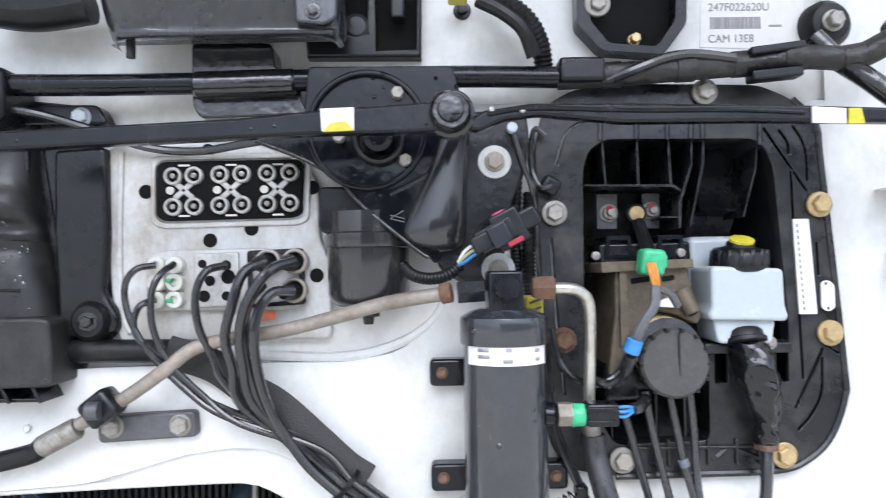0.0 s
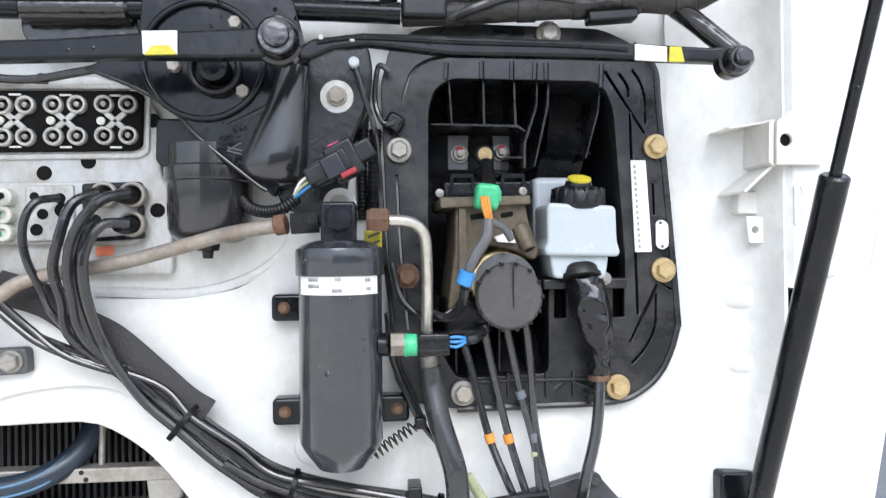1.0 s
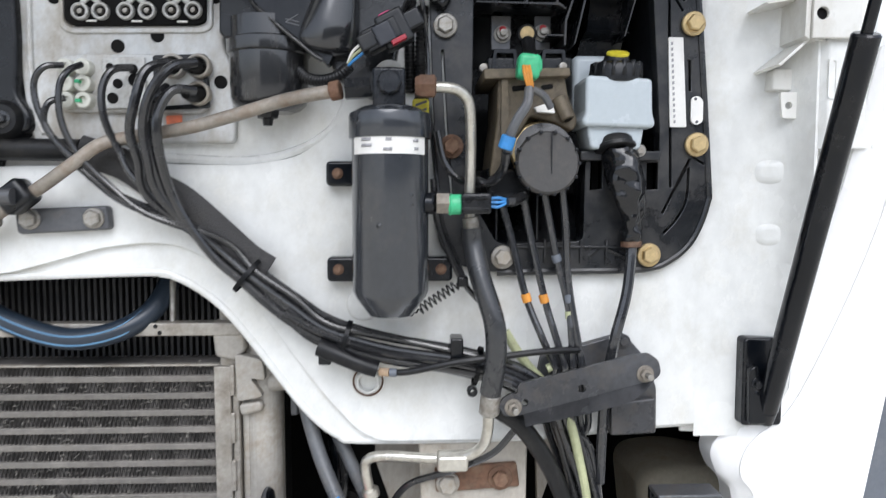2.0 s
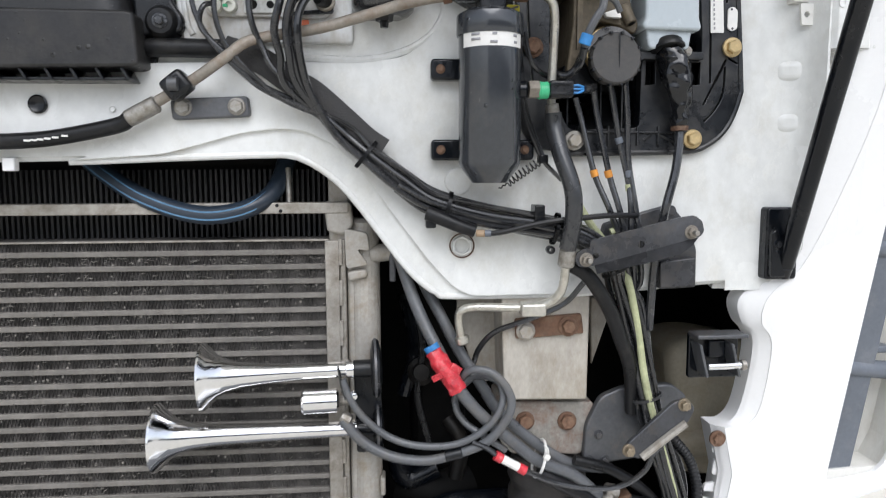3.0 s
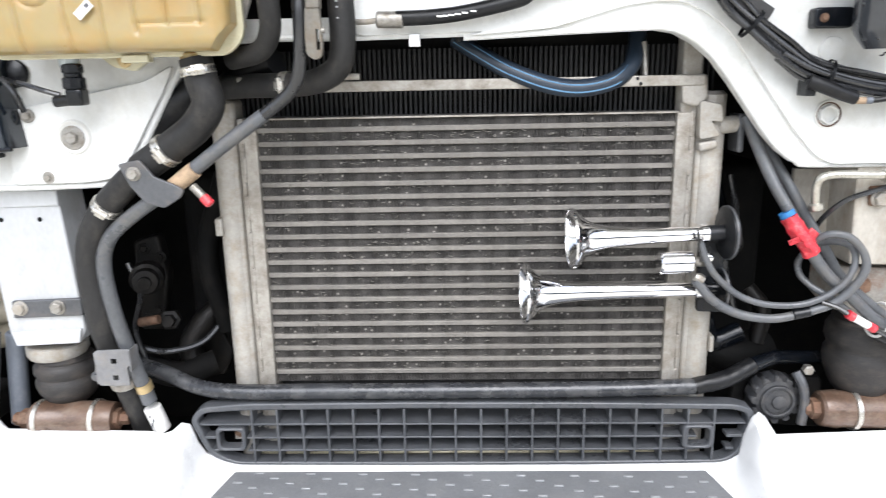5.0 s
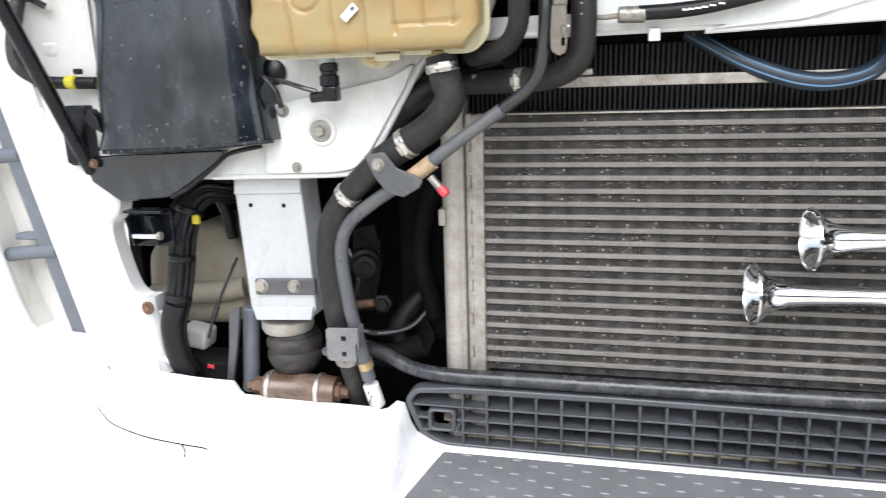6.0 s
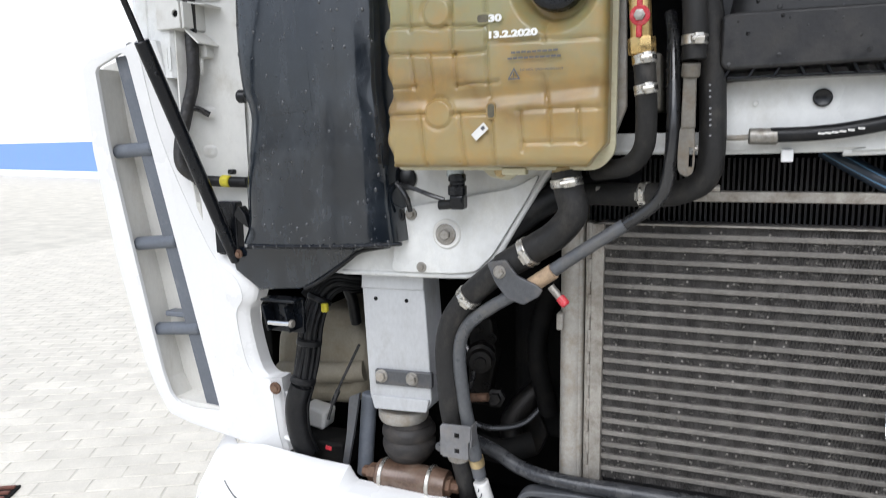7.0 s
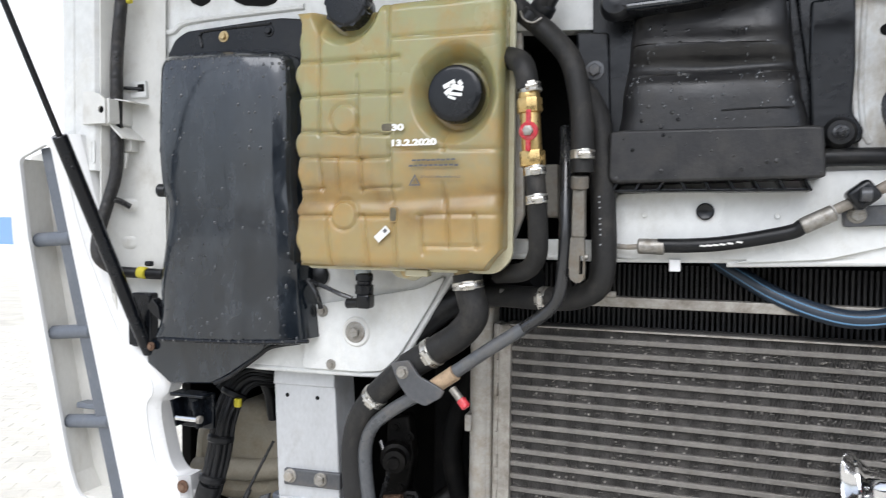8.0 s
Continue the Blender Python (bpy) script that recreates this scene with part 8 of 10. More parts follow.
part("end_clip", fillet_box(sb.x - 0.006, sb.x + 0.006, 0.70, 0.72, sb.z - 0.006, sb.z + 0.006, 0.002), BLACK, spring)
part("lead", sweep([(0.138, 0.7, 1.437), (0.143, 0.705, 1.39), (0.159, 0.71, 1.349), (0.174, 0.71, 1.319), (0.197, 0.7, 1.293)], 0.0032, 8), CABLE, spring)

# ---- cables beside the housing ----
vline = thing("bulkhead_conduit", "ribbed black conduits and a thin lead beside the dryer", "conduit")
part("conduit", corrugated([(0.116, 0.735, 1.65), (0.113, 0.735, 1.596), (0.114, 0.735, 1.535)], 0.0062, 0.004), RUBBER, vline)
part("conduit", corrugated([(0.128, 0.73, 1.631), (0.126, 0.73, 1.583), (0.125, 0.72, 1.523)], 0.0072, 0.004), RUBBER, vline)
part("lead", sweep([(0.107, 0.7, 1.693), (0.118, 0.7, 1.657), (0.127, 0.7, 1.628), (0.132, 0.71, 1.582), (0.135, 0.71, 1.512), (0.14, 0.71, 1.465), (0.144, 0.71, 1.424)] + [(0.15, 0.71, 1.384), (0.165, 0.715, 1.347), (0.179, 0.71, 1.312)], 0.0028, 8), CABLE, vline)
part("lead", sweep([(0.144, 0.715, 1.689), (0.132, 0.715, 1.695), (0.128, 0.715, 1.659), (0.136, 0.71, 1.635), (0.148, 0.71, 1.635)], 0.003, 8), CABLE, vline)
part("lead", sweep([(0.143, 0.7, 1.489), (0.151, 0.7, 1.455), (0.168, 0.7, 1.436), (0.191, 0.7, 1.431), (0.211, 0.7, 1.442), (0.218, 0.69, 1.46)], 0.004, 8), CABLE, vline)
part("tip", lathe((0.107, 0.7, 1.693), (0, -1, 0.2), [(0, 0.0055), (0.006, 0.0055), (0.007, 0.004), (0.007, 0)], 12), MILKY, vline, "pale green cap")
tape_ = part("yellow_tape", fillet_box(0.116, 0.134, 0.685, 0.705, 1.503, 1.522, 0.003), YELLOW, vline, "yellow tape with black bars")
for zc in (1.509, 1.517):
    part("print_bar", box((0.1255, 0.6848, zc), (0.013, 0.001, 0.0024), 0, (0, -20, 0)), INK, tape_)
part("clip", box((0.148, 0.72, 1.636), (0.02, 0.02, 0.02), 0.005, (0, 30, 0)), BLACK, vline)

conn = thing("motor_connector", "black plug with a dark red lock and bundled wires", "connector")
A, B = Vector((0.062, 0.66, 1.57)), Vector((0.12, 0.665, 1.6))
tilt = -math.degrees(math.atan2(B.z - A.z, B.x - A.x))
for u, w, h_, mt, nm in ((0.16, 0.02, 0.018, BLACK, "plug"), (0.4, 0.04, 0.024, BLACK, "body"), (0.62, 0.03, 0.036, GREY, "lock_frame"), (0.9, 0.026, 0.02, BLACK, "tail")):
    part(nm, box(A.lerp(B, u), (w, 0.022, h_), 0.003, (0, tilt, 0)), mt if nm != "lock_frame" else BLACK, conn)
part("lock", box((0.103, 0.655, 1.5755), (0.016, 0.02, 0.005), 0.001, (0, tilt, 0)), mat("deep_red_plastic", (0.3, 0.02, 0.035), 0.35), conn, "red lock edge")
part("lock", box((0.088, 0.649, 1.582), (0.02, 0.004, 0.022), 0.002, (0, tilt, 0)), mat("blue_black_plastic", (0.012, 0.014, 0.021), 0.3), conn)
part("tab", box((0.088, 0.66, 1.602), (0.013, 0.012, 0.006), 0.002, (0, tilt, 0)), mat("pink_plastic", (0.45, 0.06, 0.16), 0.4), conn, "pink tab")
for k, mt in enumerate((LABEL, PALE, BLUE)):
    dz = 0.005 - k * 0.005
    a, b = (0.069, 0.66, 1.572), (0.047, 0.675, 1.552)
    part("wire", sweep([(a[0], a[1], a[2] + dz), ((a[0] + b[0]) / 2 - 0.003, 0.665, (a[2] + b[2]) / 2 + dz), b], 0.0016, 8), mt, conn)
part("conduit", corrugated([(0.051, 0.675, 1.554), (0.037, 0.68, 1.544), (0.02, 0.69, 1.541), (0.003, 0.7, 1.545), (-0.008, 0.71, 1.555)], 0.0066, 0.004), RUBBER, conn)

# ---- brake unit inside the housing ----
OLIVE = mat("olive_brown_casting", (0.13, 0.105, 0.07), 0.6, 0.2, var=0.35, scale=25, bump=0.4, dirt=(0.06, 0.05, 0.04), amount=0.4)
brake = thing("brake_valve_unit", "grimy olive brake valve unit with a round black cover", "brake unit")
part("body", slab(rnd([(0.21, 1.548), (0.284, 1.55), (0.288, 1.528), (0.299, 1.501), (0.294, 1.489), (0.273, 1.499), (0.246, 1.506), (0.23, 1.478), (0.217, 1.439), (0.201, 1.438), (0.209, 1.503)], 0.005), 0.70, 0.80, 0.007), OLIVE, brake)
part("body_flange", slab(rnd([(0.193, 1.555), (0.287, 1.557), (0.288, 1.548), (0.194, 1.544)], 0.002), 0.69, 0.80, 0.003), OLIVE, brake)
part("side_rib", slab(rnd([(0.213, 1.545), (0.22, 1.545), (0.222, 1.485), (0.213, 1.467)], 0.002), 0.694, 0.71, 0.003), OLIVE, brake)
for q in ([(0.225, 1.538), (0.246, 1.54), (0.247, 1.535), (0.226, 1.532)], [(0.257, 1.539), (0.27, 1.541), (0.271, 1.536), (0.258, 1.534)]):
    # black sheet paints the slot's shaded depth
    part("slot", slab(rnd(q, 0.002), 0.6988, 0.702), VOID, brake)
sa_, sb2 = Vector((0.277, 0.7, 1.525)), Vector((0.286, 0.692, 1.501))
part("spigot", rod(sa_, sb2, 0.0085, 0.0078, n=20, bev=0.001), OLIVE, brake)
part("spigot_bore", lathe(sb2, sb2 - sa_, [(-0.001, 0.0045), (0.0006, 0.0045), (0.0006, 0)], 14), VOID, brake)
part("sticker", slab([(0.249, 1.514), (0.267, 1.52), (0.271, 1.508), (0.252, 1.509)], 0.688, 0.70), LABEL, brake, "torn white sticker")
part("bracket", slab(rnd([(0.2, 1.575), (0.297, 1.576), (0.298, 1.555), (0.201, 1.552)], 0.004), 0.725, 0.78, 0.004), BLACK, brake)
for xa, xb in ((0.205, 0.2357), (0.2603, 0.291)):
    lug = part("lug", slab(rnd([(xa + 0.003, 1.583), (xb - 0.003, 1.583), (xb, 1.5595), (xa, 1.5595)], 0.0015), 0.722, 0.76, 0.003, [[(xa + 0.006, 1.5785), (xb - 0.006, 1.5785), (xb - 0.005, 1.563), (xa + 0.005, 1.563)]]), STEEL, brake)
    part("lug_floor", slab([(xa + 0.004, 1.58), (xb - 0.004, 1.58), (xb - 0.003, 1.5615), (xa + 0.003, 1.5615)], 0.735, 0.75), BLACK, lug)
for p in ((0.196, 0.72, 1.562), (0.286, 0.72, 1.564)):
    part("stud", lathe((p[0], 0.725, p[2]), (0, -1, 0), [(0, 0.005), (0.005, 0.0045), (0.006, 0)], 12), ZINC, brake)
for tab in ([(0.21, 1.633), (0.234, 1.633), (0.233, 1.593), (0.21, 1.593)], [(0.262, 1.633), (0.282, 1.633), (0.281, 1.593), (0.263, 1.593)]):
    part("terminal_tab", slab(rnd(tab, 0.0015), 0.774, 0.778, 0.0008), SHEET, brake, "grey steel terminal tab")
for x, z in ((0.2235, 1.611), (0.2715, 1.613)):
    nut = part("terminal_nut", lathe((x, 0.774, z), (0, -1, 0), [(0, 0.0103), (0.002, 0.0103), (0.0025, 0.0078), (0.007, 0.0078), (0.0078, 0.007), (0.0078, 0.0042), (0.013, 0.0038), (0.0135, 0)], 24), ZINC, brake, "zinc terminal nut with a red dab")
    part("red_mark", lathe((x - 0.0005, 0.7668, z + 0.0042), (0, -1, 0.25), [(0, 0.0042), (0.0012, 0.0038), (0.0016, 0)], 14), RED, nut, "red dab of paint")
boss_ = part("centre_boss", lathe((0.251, 0.772, 1.61), (0, -1, -0.1), [(0, 0.0115), (0.012, 0.0115), (0.0135, 0.0105), (0.0135, 0.008)], 26), RUBBER, brake)
part("brass_face", lathe((0.251, 0.7595, 1.609), (0, -1, -0.1), [(0, 0.0085), (0.0015, 0.0085), (0.002, 0.0078), (0.002, 0)], 24), BRASSY, boss_, "dull brass face")
part("stem", sweep([(0.25, 0.75, 1.598), (0.25, 0.73, 1.578), (0.246, 0.7, 1.562)], 0.0075, 10), RUBBER, brake)
part("green_plug", box((0.239, 0.675, 1.554), (0.024, 0.024, 0.026), 0.005, (0, 6, 0)), GREEN, brake, "green connector")
part("green_plug", box((0.248, 0.675, 1.555), (0.01, 0.02, 0.014), 0.003), GREEN, brake)
for dx in (-0.003, 0.0, 0.003):
    a, b = (0.235, 0.66, 1.553), (0.24, 0.665, 1.527)
    part("wire", sweep([(a[0] + dx, 0.662, a[2]), (a[0] + dx + 0.001, 0.655, (a[2] + b[2]) / 2), (b[0] + dx * 0.6, 0.66, b[2])], 0.0018, 8), ORANGE, brake, "orange wire")
part("grey_lead", sweep([(0.238, 0.66, 1.53), (0.235, 0.655, 1.513), (0.225, 0.655, 1.497), (0.218, 0.66, 1.48), (0.217, 0.67, 1.463)], 0.0052, 10), GREYHOSE, brake)
part("grey_lead", sweep([(0.241, 0.66, 1.529), (0.254, 0.665, 1.523), (0.263, 0.67, 1.511)], 0.004, 10), GREYHOSE, brake)
part("sleeve", rod((0.217, 0.657, 1.48), (0.213, 0.66, 1.467), 0.008, bev=0.001), BLUE, brake, "blue sleeve")
part("lead", sweep([(0.215, 0.665, 1.464), (0.213, 0.68, 1.445), (0.2, 0.69, 1.432), (0.185, 0.7, 1.436)], 0.005, 10), CABLE, brake)
dc = (0.262, 0.675, 1.453)
part("gold_ring", lathe((dc[0] - 0.003, 0.71, dc[2] + 0.012), (0, -1, 0.35), [(0, 0.034), (0.012, 0.034), (0.014, 0.031)], 32), BRASSY, brake, "brass-coloured ring")
part("collar", lathe((dc[0] - 0.002, 0.706, dc[2] + 0.008), (0, -1, 0.25), [(0, 0.031), (0.02, 0.033)], 32), BLACK, brake)
dd = lathe((dc[0], 0.688, dc[2]), (0, -1, 0.1), [(-0.02, 0.03), (0, 0.0345), (0.008, 0.0345), (0.011, 0.032), (0.0115, 0)], 40)
part("round_cover", dd, mat("scuffed_grey_black", (0.05, 0.048, 0.046), 0.6, var=0.2, scale=30, dirt=(0.1, 0.09, 0.08), amount=0.35), brake, "scuffed round dark cover")
for k in range(14):
    a = 2 * math.pi * k / 14
    part("notch", fillet_box(dc[0] + 0.034 * math.cos(a) - 0.0018, dc[0] + 0.034 * math.cos(a) + 0.0018, 0.676, 0.688, dc[2] + 0.034 * math.sin(a) - 0.0018, dc[2] + 0.034 * math.sin(a) + 0.0018, 0.0006), BLACK, brake)
part("seam", fillet_box(dc[0] + 0.003, dc[0] + 0.0042, 0.6755, 0.677, dc[2] - 0.033, dc[2] + 0.033, 0), BLACK, brake)
part("lower_block", slab(rnd([(0.199, 1.45), (0.247, 1.449), (0.249, 1.413), (0.199, 1.411)], 0.006), 0.71, 0.78, 0.008), BLACK, brake)
res = thing("fluid_reservoir", "milky white fluid reservoir with a black cap and yellow button", "fluid reservoir")
part("body", slab(rnd([(0.305, 1.5495), (0.3785, 1.546), (0.3795, 1.508), (0.383, 1.4975), (0.38, 1.4925), (0.304, 1.4945), (0.301, 1.5005), (0.305, 1.508)], 0.006), 0.69, 0.757, 0.0105), MILKY, res)
part("lower_body", slab(rnd([(0.308, 1.498), (0.373, 1.495), (0.369, 1.469), (0.313, 1.47)], 0.006), 0.698, 0.75, 0.008), MILKY, res)
part("rear_body", fillet_box(0.303, 0.372, 0.745, 0.81, 1.5, 1.582, 0.007), MILKY, res)
rc = (0.344, 0.715, 1.549)
cb = lathe((rc[0], 0.715, rc[2] - 0.002), (0, -0.16, 1), [(0, 0.0265), (0.002, 0.0285), (0.0165, 0.028), (0.0195, 0.026), (0.021, 0.019), (0.0225, 0.0145), (0.027, 0.0135), (0.0275, 0)], 36)
cp_ = part("cap", cb, BLACK, res, "ribbed black cap")
for k in range(15):
    a = 2 * math.pi * (k + 0.4) / 15
    part("grip_rib", rod((rc[0] + 0.0265 * math.cos(a), 0.715 + 0.0265 * math.sin(a), rc[2]), (rc[0] + 0.0258 * math.cos(a), 0.7125 + 0.0258 * math.sin(a), rc[2] + 0.0165), 0.0036, 0.003, n=8), BLACK, cp_)
part("button", lathe((rc[0] + 0.0005, 0.708, rc[2] + 0.0255), (0, -0.42, 1), [(0, 0.0125), (0.0025, 0.0125), (0.0032, 0.011), (0.0032, 0)], 26), YELLOW, cp_, "yellow button")
part("boot_ring", lathe((0.343, 0.712, 1.484), (0.05, -0.35, -1), [(0, 0.012), (0.002, 0.018), (0.005, 0.0205), (0.011, 0.021), (0.012, 0.023), (0.0155, 0.023), (0.017, 0.0205), (0.017, 0)], 30), RUBBER, res)
WETBOOT = mat("wet_rubber_boot", (0.01, 0.0105, 0.012), 0.09, var=0.3, scale=30, bump=0.05, wave=0.12, rvar=0.08)


def drawn_boot(points, radii, n=36, steps=7):
    """a soft boot of changing girth, creased lengthwise"""
    path, girth = smooth(points, steps), [v.x for v in smooth([(r, 0, 0) for r in radii], steps)]
    bm, rings = bmesh.new(), []
    for i, (p, r) in enumerate(zip(path, girth)):
        v = i / (len(path) - 1)
        ring = []
        for k in range(n):
            a = 2 * math.pi * k / n
            crease = 1 + 0.1 * math.sin(5 * a + 5.0 * v) * math.sin(math.pi * min(1, v * 1.25)) + 0.06 * math.sin(3 * a - 9 * v + 1) + 0.06 * math.sin(27 * v + 2 * a) + 0.03 * math.sin(44 * v - 3 * a)
            ring.append(bm.verts.new((p.x + r * crease * math.cos(a), p.y + r * crease * math.sin(a), p.z + 0.0015 * math.sin(4 * a + 9 * v))))
        rings.append(ring)
    for a, b in zip(rings, rings[1:]):
        for k in range(n):
            bm.faces.new((a[k], a[(k + 1) % n], b[(k + 1) % n], b[k]))
    bm.faces.new(rings[0])
    bm.faces.new(rings[-1])
    bmesh.ops.recalc_face_normals(bm, faces=bm.faces[:])
    return bm


part("boot", drawn_boot([(0.348, 0.708, 1.471), (0.351, 0.704, 1.455), (0.354, 0.701, 1.435), (0.357, 0.7, 1.417), (0.361, 0.701, 1.4), (0.362, 0.703, 1.386), (0.3625, 0.705, 1.373), (0.363, 0.706, 1.363)], (0.0185, 0.0205, 0.0205, 0.0175, 0.013, 0.0112, 0.0125, 0.0092)), WETBOOT, res, "glossy black rubber boot drawn together below")
part("boot_tie", lathe((0.363, 0.706, 1.367), (0.02, 0, -1), [(0, 0.0118), (0.006, 0.0118), (0.0065, 0.0095)], 18), RUST, res, "browned tie under the boot")
bolt((0.372, 0.71, 1.469), 0.004, ZINC, res)
part("cable", sweep([(0.363, 0.71, 1.379), (0.363, 0.705, 1.356), (0.357, 0.7, 1.308), (0.344, 0.695, 1.262), (0.341, 0.7, 1.237), (0.339, 0.715, 1.198), (0.34, 0.73, 1.136), (0.341, 0.74, 1.073)], 0.0062, 10), LINE, res)

lines = thing("brake_lines", "black plastic brake lines with coloured marker sleeves", "brake lines")
LN = [
    ([(0.218, 0.715, 1.406), (0.228, 0.715, 1.37), (0.245, 0.71, 1.302), (0.262, 0.7, 1.258), (0.277, 0.705, 1.225)] + [(0.277, 0.71, 1.221), (0.289, 0.73, 1.151)], (((0.243, 0.71, 1.309), (0.247, 0.71, 1.296), ORANGE),)),
    ([(0.239, 0.705, 1.423), (0.247, 0.71, 1.382), (0.266, 0.71, 1.301), (0.277, 0.705, 1.262), (0.289, 0.705, 1.224)] + [(0.29, 0.715, 1.22), (0.304, 0.735, 1.15)], (((0.263, 0.71, 1.308), (0.267, 0.71, 1.295), ORANGE),)),
    ([(0.262, 0.7, 1.422), (0.272, 0.705, 1.376), (0.279, 0.71, 1.348), (0.293, 0.71, 1.293), (0.296, 0.705, 1.261), (0.298, 0.705, 1.224)] + [(0.3, 0.715, 1.224), (0.315, 0.735, 1.15)], (((0.294, 0.71, 1.289), (0.296, 0.71, 1.276), PALE), ((0.277, 0.71, 1.353), (0.281, 0.71, 1.342), GREY), ((0.292, 0.71, 1.308), (0.294, 0.71, 1.295), GREY))),
    ([(0.282, 0.7, 1.43), (0.288, 0.705, 1.382), (0.293, 0.71, 1.32), (0.302, 0.705, 1.261), (0.309, 0.705, 1.223)] + [(0.31, 0.715, 1.227), (0.325, 0.735, 1.15)], ()),
]
LOW = [(0.322, 0.74, 1.117), (0.337, 0.74, 1.036), (0.348, 0.74, 0.963), (0.368, 0.745, 0.886), (0.395, 0.755, 0.804), (0.417, 0.77, 0.736)]
for k, (pts, marks) in enumerate(LN):
    full = [Vector(p) for p in pts] + beside(LOW, -0.004 * k + 0.006, 0.002 * k, 0.001, 90 + k)
    ln_ob = part("line", sweep(full, 0.0043, 10, 6), LINE, lines)
    for a, b, mt in marks:
        part("marker_sleeve", rod(Vector(a).lerp(Vector(b), 0.12), Vector(a).lerp(Vector(b), 0.88), 0.0054, bev=0.0008), mt, ln_ob)
part("pale_line", sweep([(0.221, 0.71, 1.264), (0.239, 0.71, 1.235), (0.261, 0.715, 1.209), (0.29, 0.73, 1.181)] + [(0.302, 0.72, 1.146), (0.318, 0.722, 1.076), (0.33, 0.722, 1.005), (0.35, 0.725, 0.931), (0.372, 0.73, 0.863), (0.405, 0.745, 0.769)], 0.0055, 10), PALE, lines, "pale yellow-green line")
part("marker_sleeve", rod((0.269, 0.708, 1.221), (0.275, 0.708, 1.2235), 0.0048), PALE, lines, "yellow-green marker")

# ---- strap brackets over the harness ----
BOLTDARK = mat("tarnished_bolt", (0.3, 0.25, 0.18), 0.45, 0.7, var=0.3, scale=60, bump=0.2, dirt=(0.1, 0.07, 0.045), amount=0.45)
strap = thing("strap_bracket", "dark steel strap bracket clamping the cables", "strap bracket", "strap brackets")
part("strap", slab(rnd([(0.231, 1.212), (0.291, 1.226), (0.354, 1.242), (0.376, 1.245), (0.387, 1.237), (0.39, 1.223), (0.385, 1.216), (0.313, 1.197), (0.238, 1.178), (0.228, 1.176), (0.216, 1.176), (0.21, 1.187), (0.214, 1.196), (0.223, 1.201), (0.231, 1.201)], 0.004), 0.676, 0.681, 0.0012, [disc(x, z, r, 14) for x, z, r in ((0.239, 1.191, 0.0042), (0.302, 1.206, 0.0048))]), DARKSTEEL, strap)
lip = bmesh.new()
lipv = [lip.verts.new(p) for p in ((0.237, 0.677, 1.179), (0.383, 0.677, 1.215), (0.371, 0.67, 1.204), (0.354, 0.665, 1.194), (0.308, 0.664, 1.182), (0.238, 0.664, 1.168))]
lip.faces.new(lipv)
bmesh.ops.solidify(lip, geom=lip.faces[:], thickness=0.0025)
bmesh.ops.recalc_face_normals(lip, faces=lip.faces[:])
part("flange", lip, DARKSTEEL, strap)
for x, z in ((0.226, 1.186), (0.372, 1.222)):
    bolt((x, 0.676, z), 0.0062, NUT, strap, 1.55, 1.0)
    part("stud", rod((x, 0.672, z), (x + 0.001, 0.658, z), 0.0036, n=12, bev=0.0006), ZINC, strap, "bright threaded stud")
part("base_plate", slab(rnd([(0.266, 1.231), (0.363, 1.258), (0.392, 1.225), (0.403, 1.192), (0.404, 1.137), (0.349, 1.135), (0.339, 1.181), (0.274, 1.163), (0.259, 1.196)], 0.004), 0.726, 0.738, 0.002), DARKSTEEL, strap)
part("base_foot", slab(rnd([(0.347, 1.176), (0.399, 1.182), (0.4, 1.141), (0.348, 1.138)], 0.003), 0.718, 0.728, 0.002), DARKSTEEL, strap)
bolt((0.362, 0.726, 1.248), 0.005, DARKSTEEL, strap)
strap2 = thing("strap_bracket", "rust-flecked steel strap bracket on a grey plate low on the frame", "strap bracket", "strap brackets")
part("strap", slab(rnd([(0.296, 0.916), (0.309, 0.927), (0.363, 0.976), (0.384, 0.981), (0.396, 0.966), (0.388, 0.948), (0.337, 0.895), (0.308, 0.894)], 0.006), 0.695, 0.702, 0.002), DARKSTEEL, strap2)
part("flange", sweep([(x, 0.694, z) for x, z in [(0.318, 0.896), (0.352, 0.923), (0.382, 0.945)]], 0.006, 8, 3), ALU, strap2)
for p in ((0.299, 0.693, 0.907), (0.379, 0.693, 0.972)):
    bolt((p[0], 0.695, p[2]), 0.0062, BOLTDARK, strap2, 1.5, 1.3)
part("backing_plate", slab(rnd([(0.251, 0.867), (0.255, 0.922), (0.276, 0.966), (0.311, 0.98), (0.387, 0.983), (0.412, 0.963), (0.409, 0.916), (0.354, 0.87), (0.268, 0.859)], 0.01), 0.758, 0.77, 0.003), SHEET, strap2, "grey steel backing plate")
for p in ((0.274, 0.755, 0.907), (0.285, 0.755, 0.867), (0.261, 0.755, 0.867)):
    bolt((p[0], 0.758, p[2]), 0.005, DARKSTEEL, strap2, 1.5)

# ---- below the bulkhead: cab mounts on the chassis ----
mount_r = thing("cab_mount_post", "grey-beige cab mount post with rusty bolts over an air spring", "cab mount", "cab mounts")
part("post", slab(rnd([(0.122, 1.124), (0.254, 1.124), (0.252, 0.966), (0.127, 0.969)], 0.004), 0.748, 0.83, 0.006), BEIGE, mount_r)
part("bolt_plate", slab(rnd([(0.141, 1.092), (0.24, 1.098), (0.244, 1.068), (0.143, 1.062)], 0.004), 0.742, 0.75, 0.002), RUST, mount_r)
bolt((0.157, 0.742, 1.074), 0.0105, CAST, mount_r, 1.35)
bolt((0.22, 0.742, 1.08), 0.0095, RUST, mount_r, 1.6)
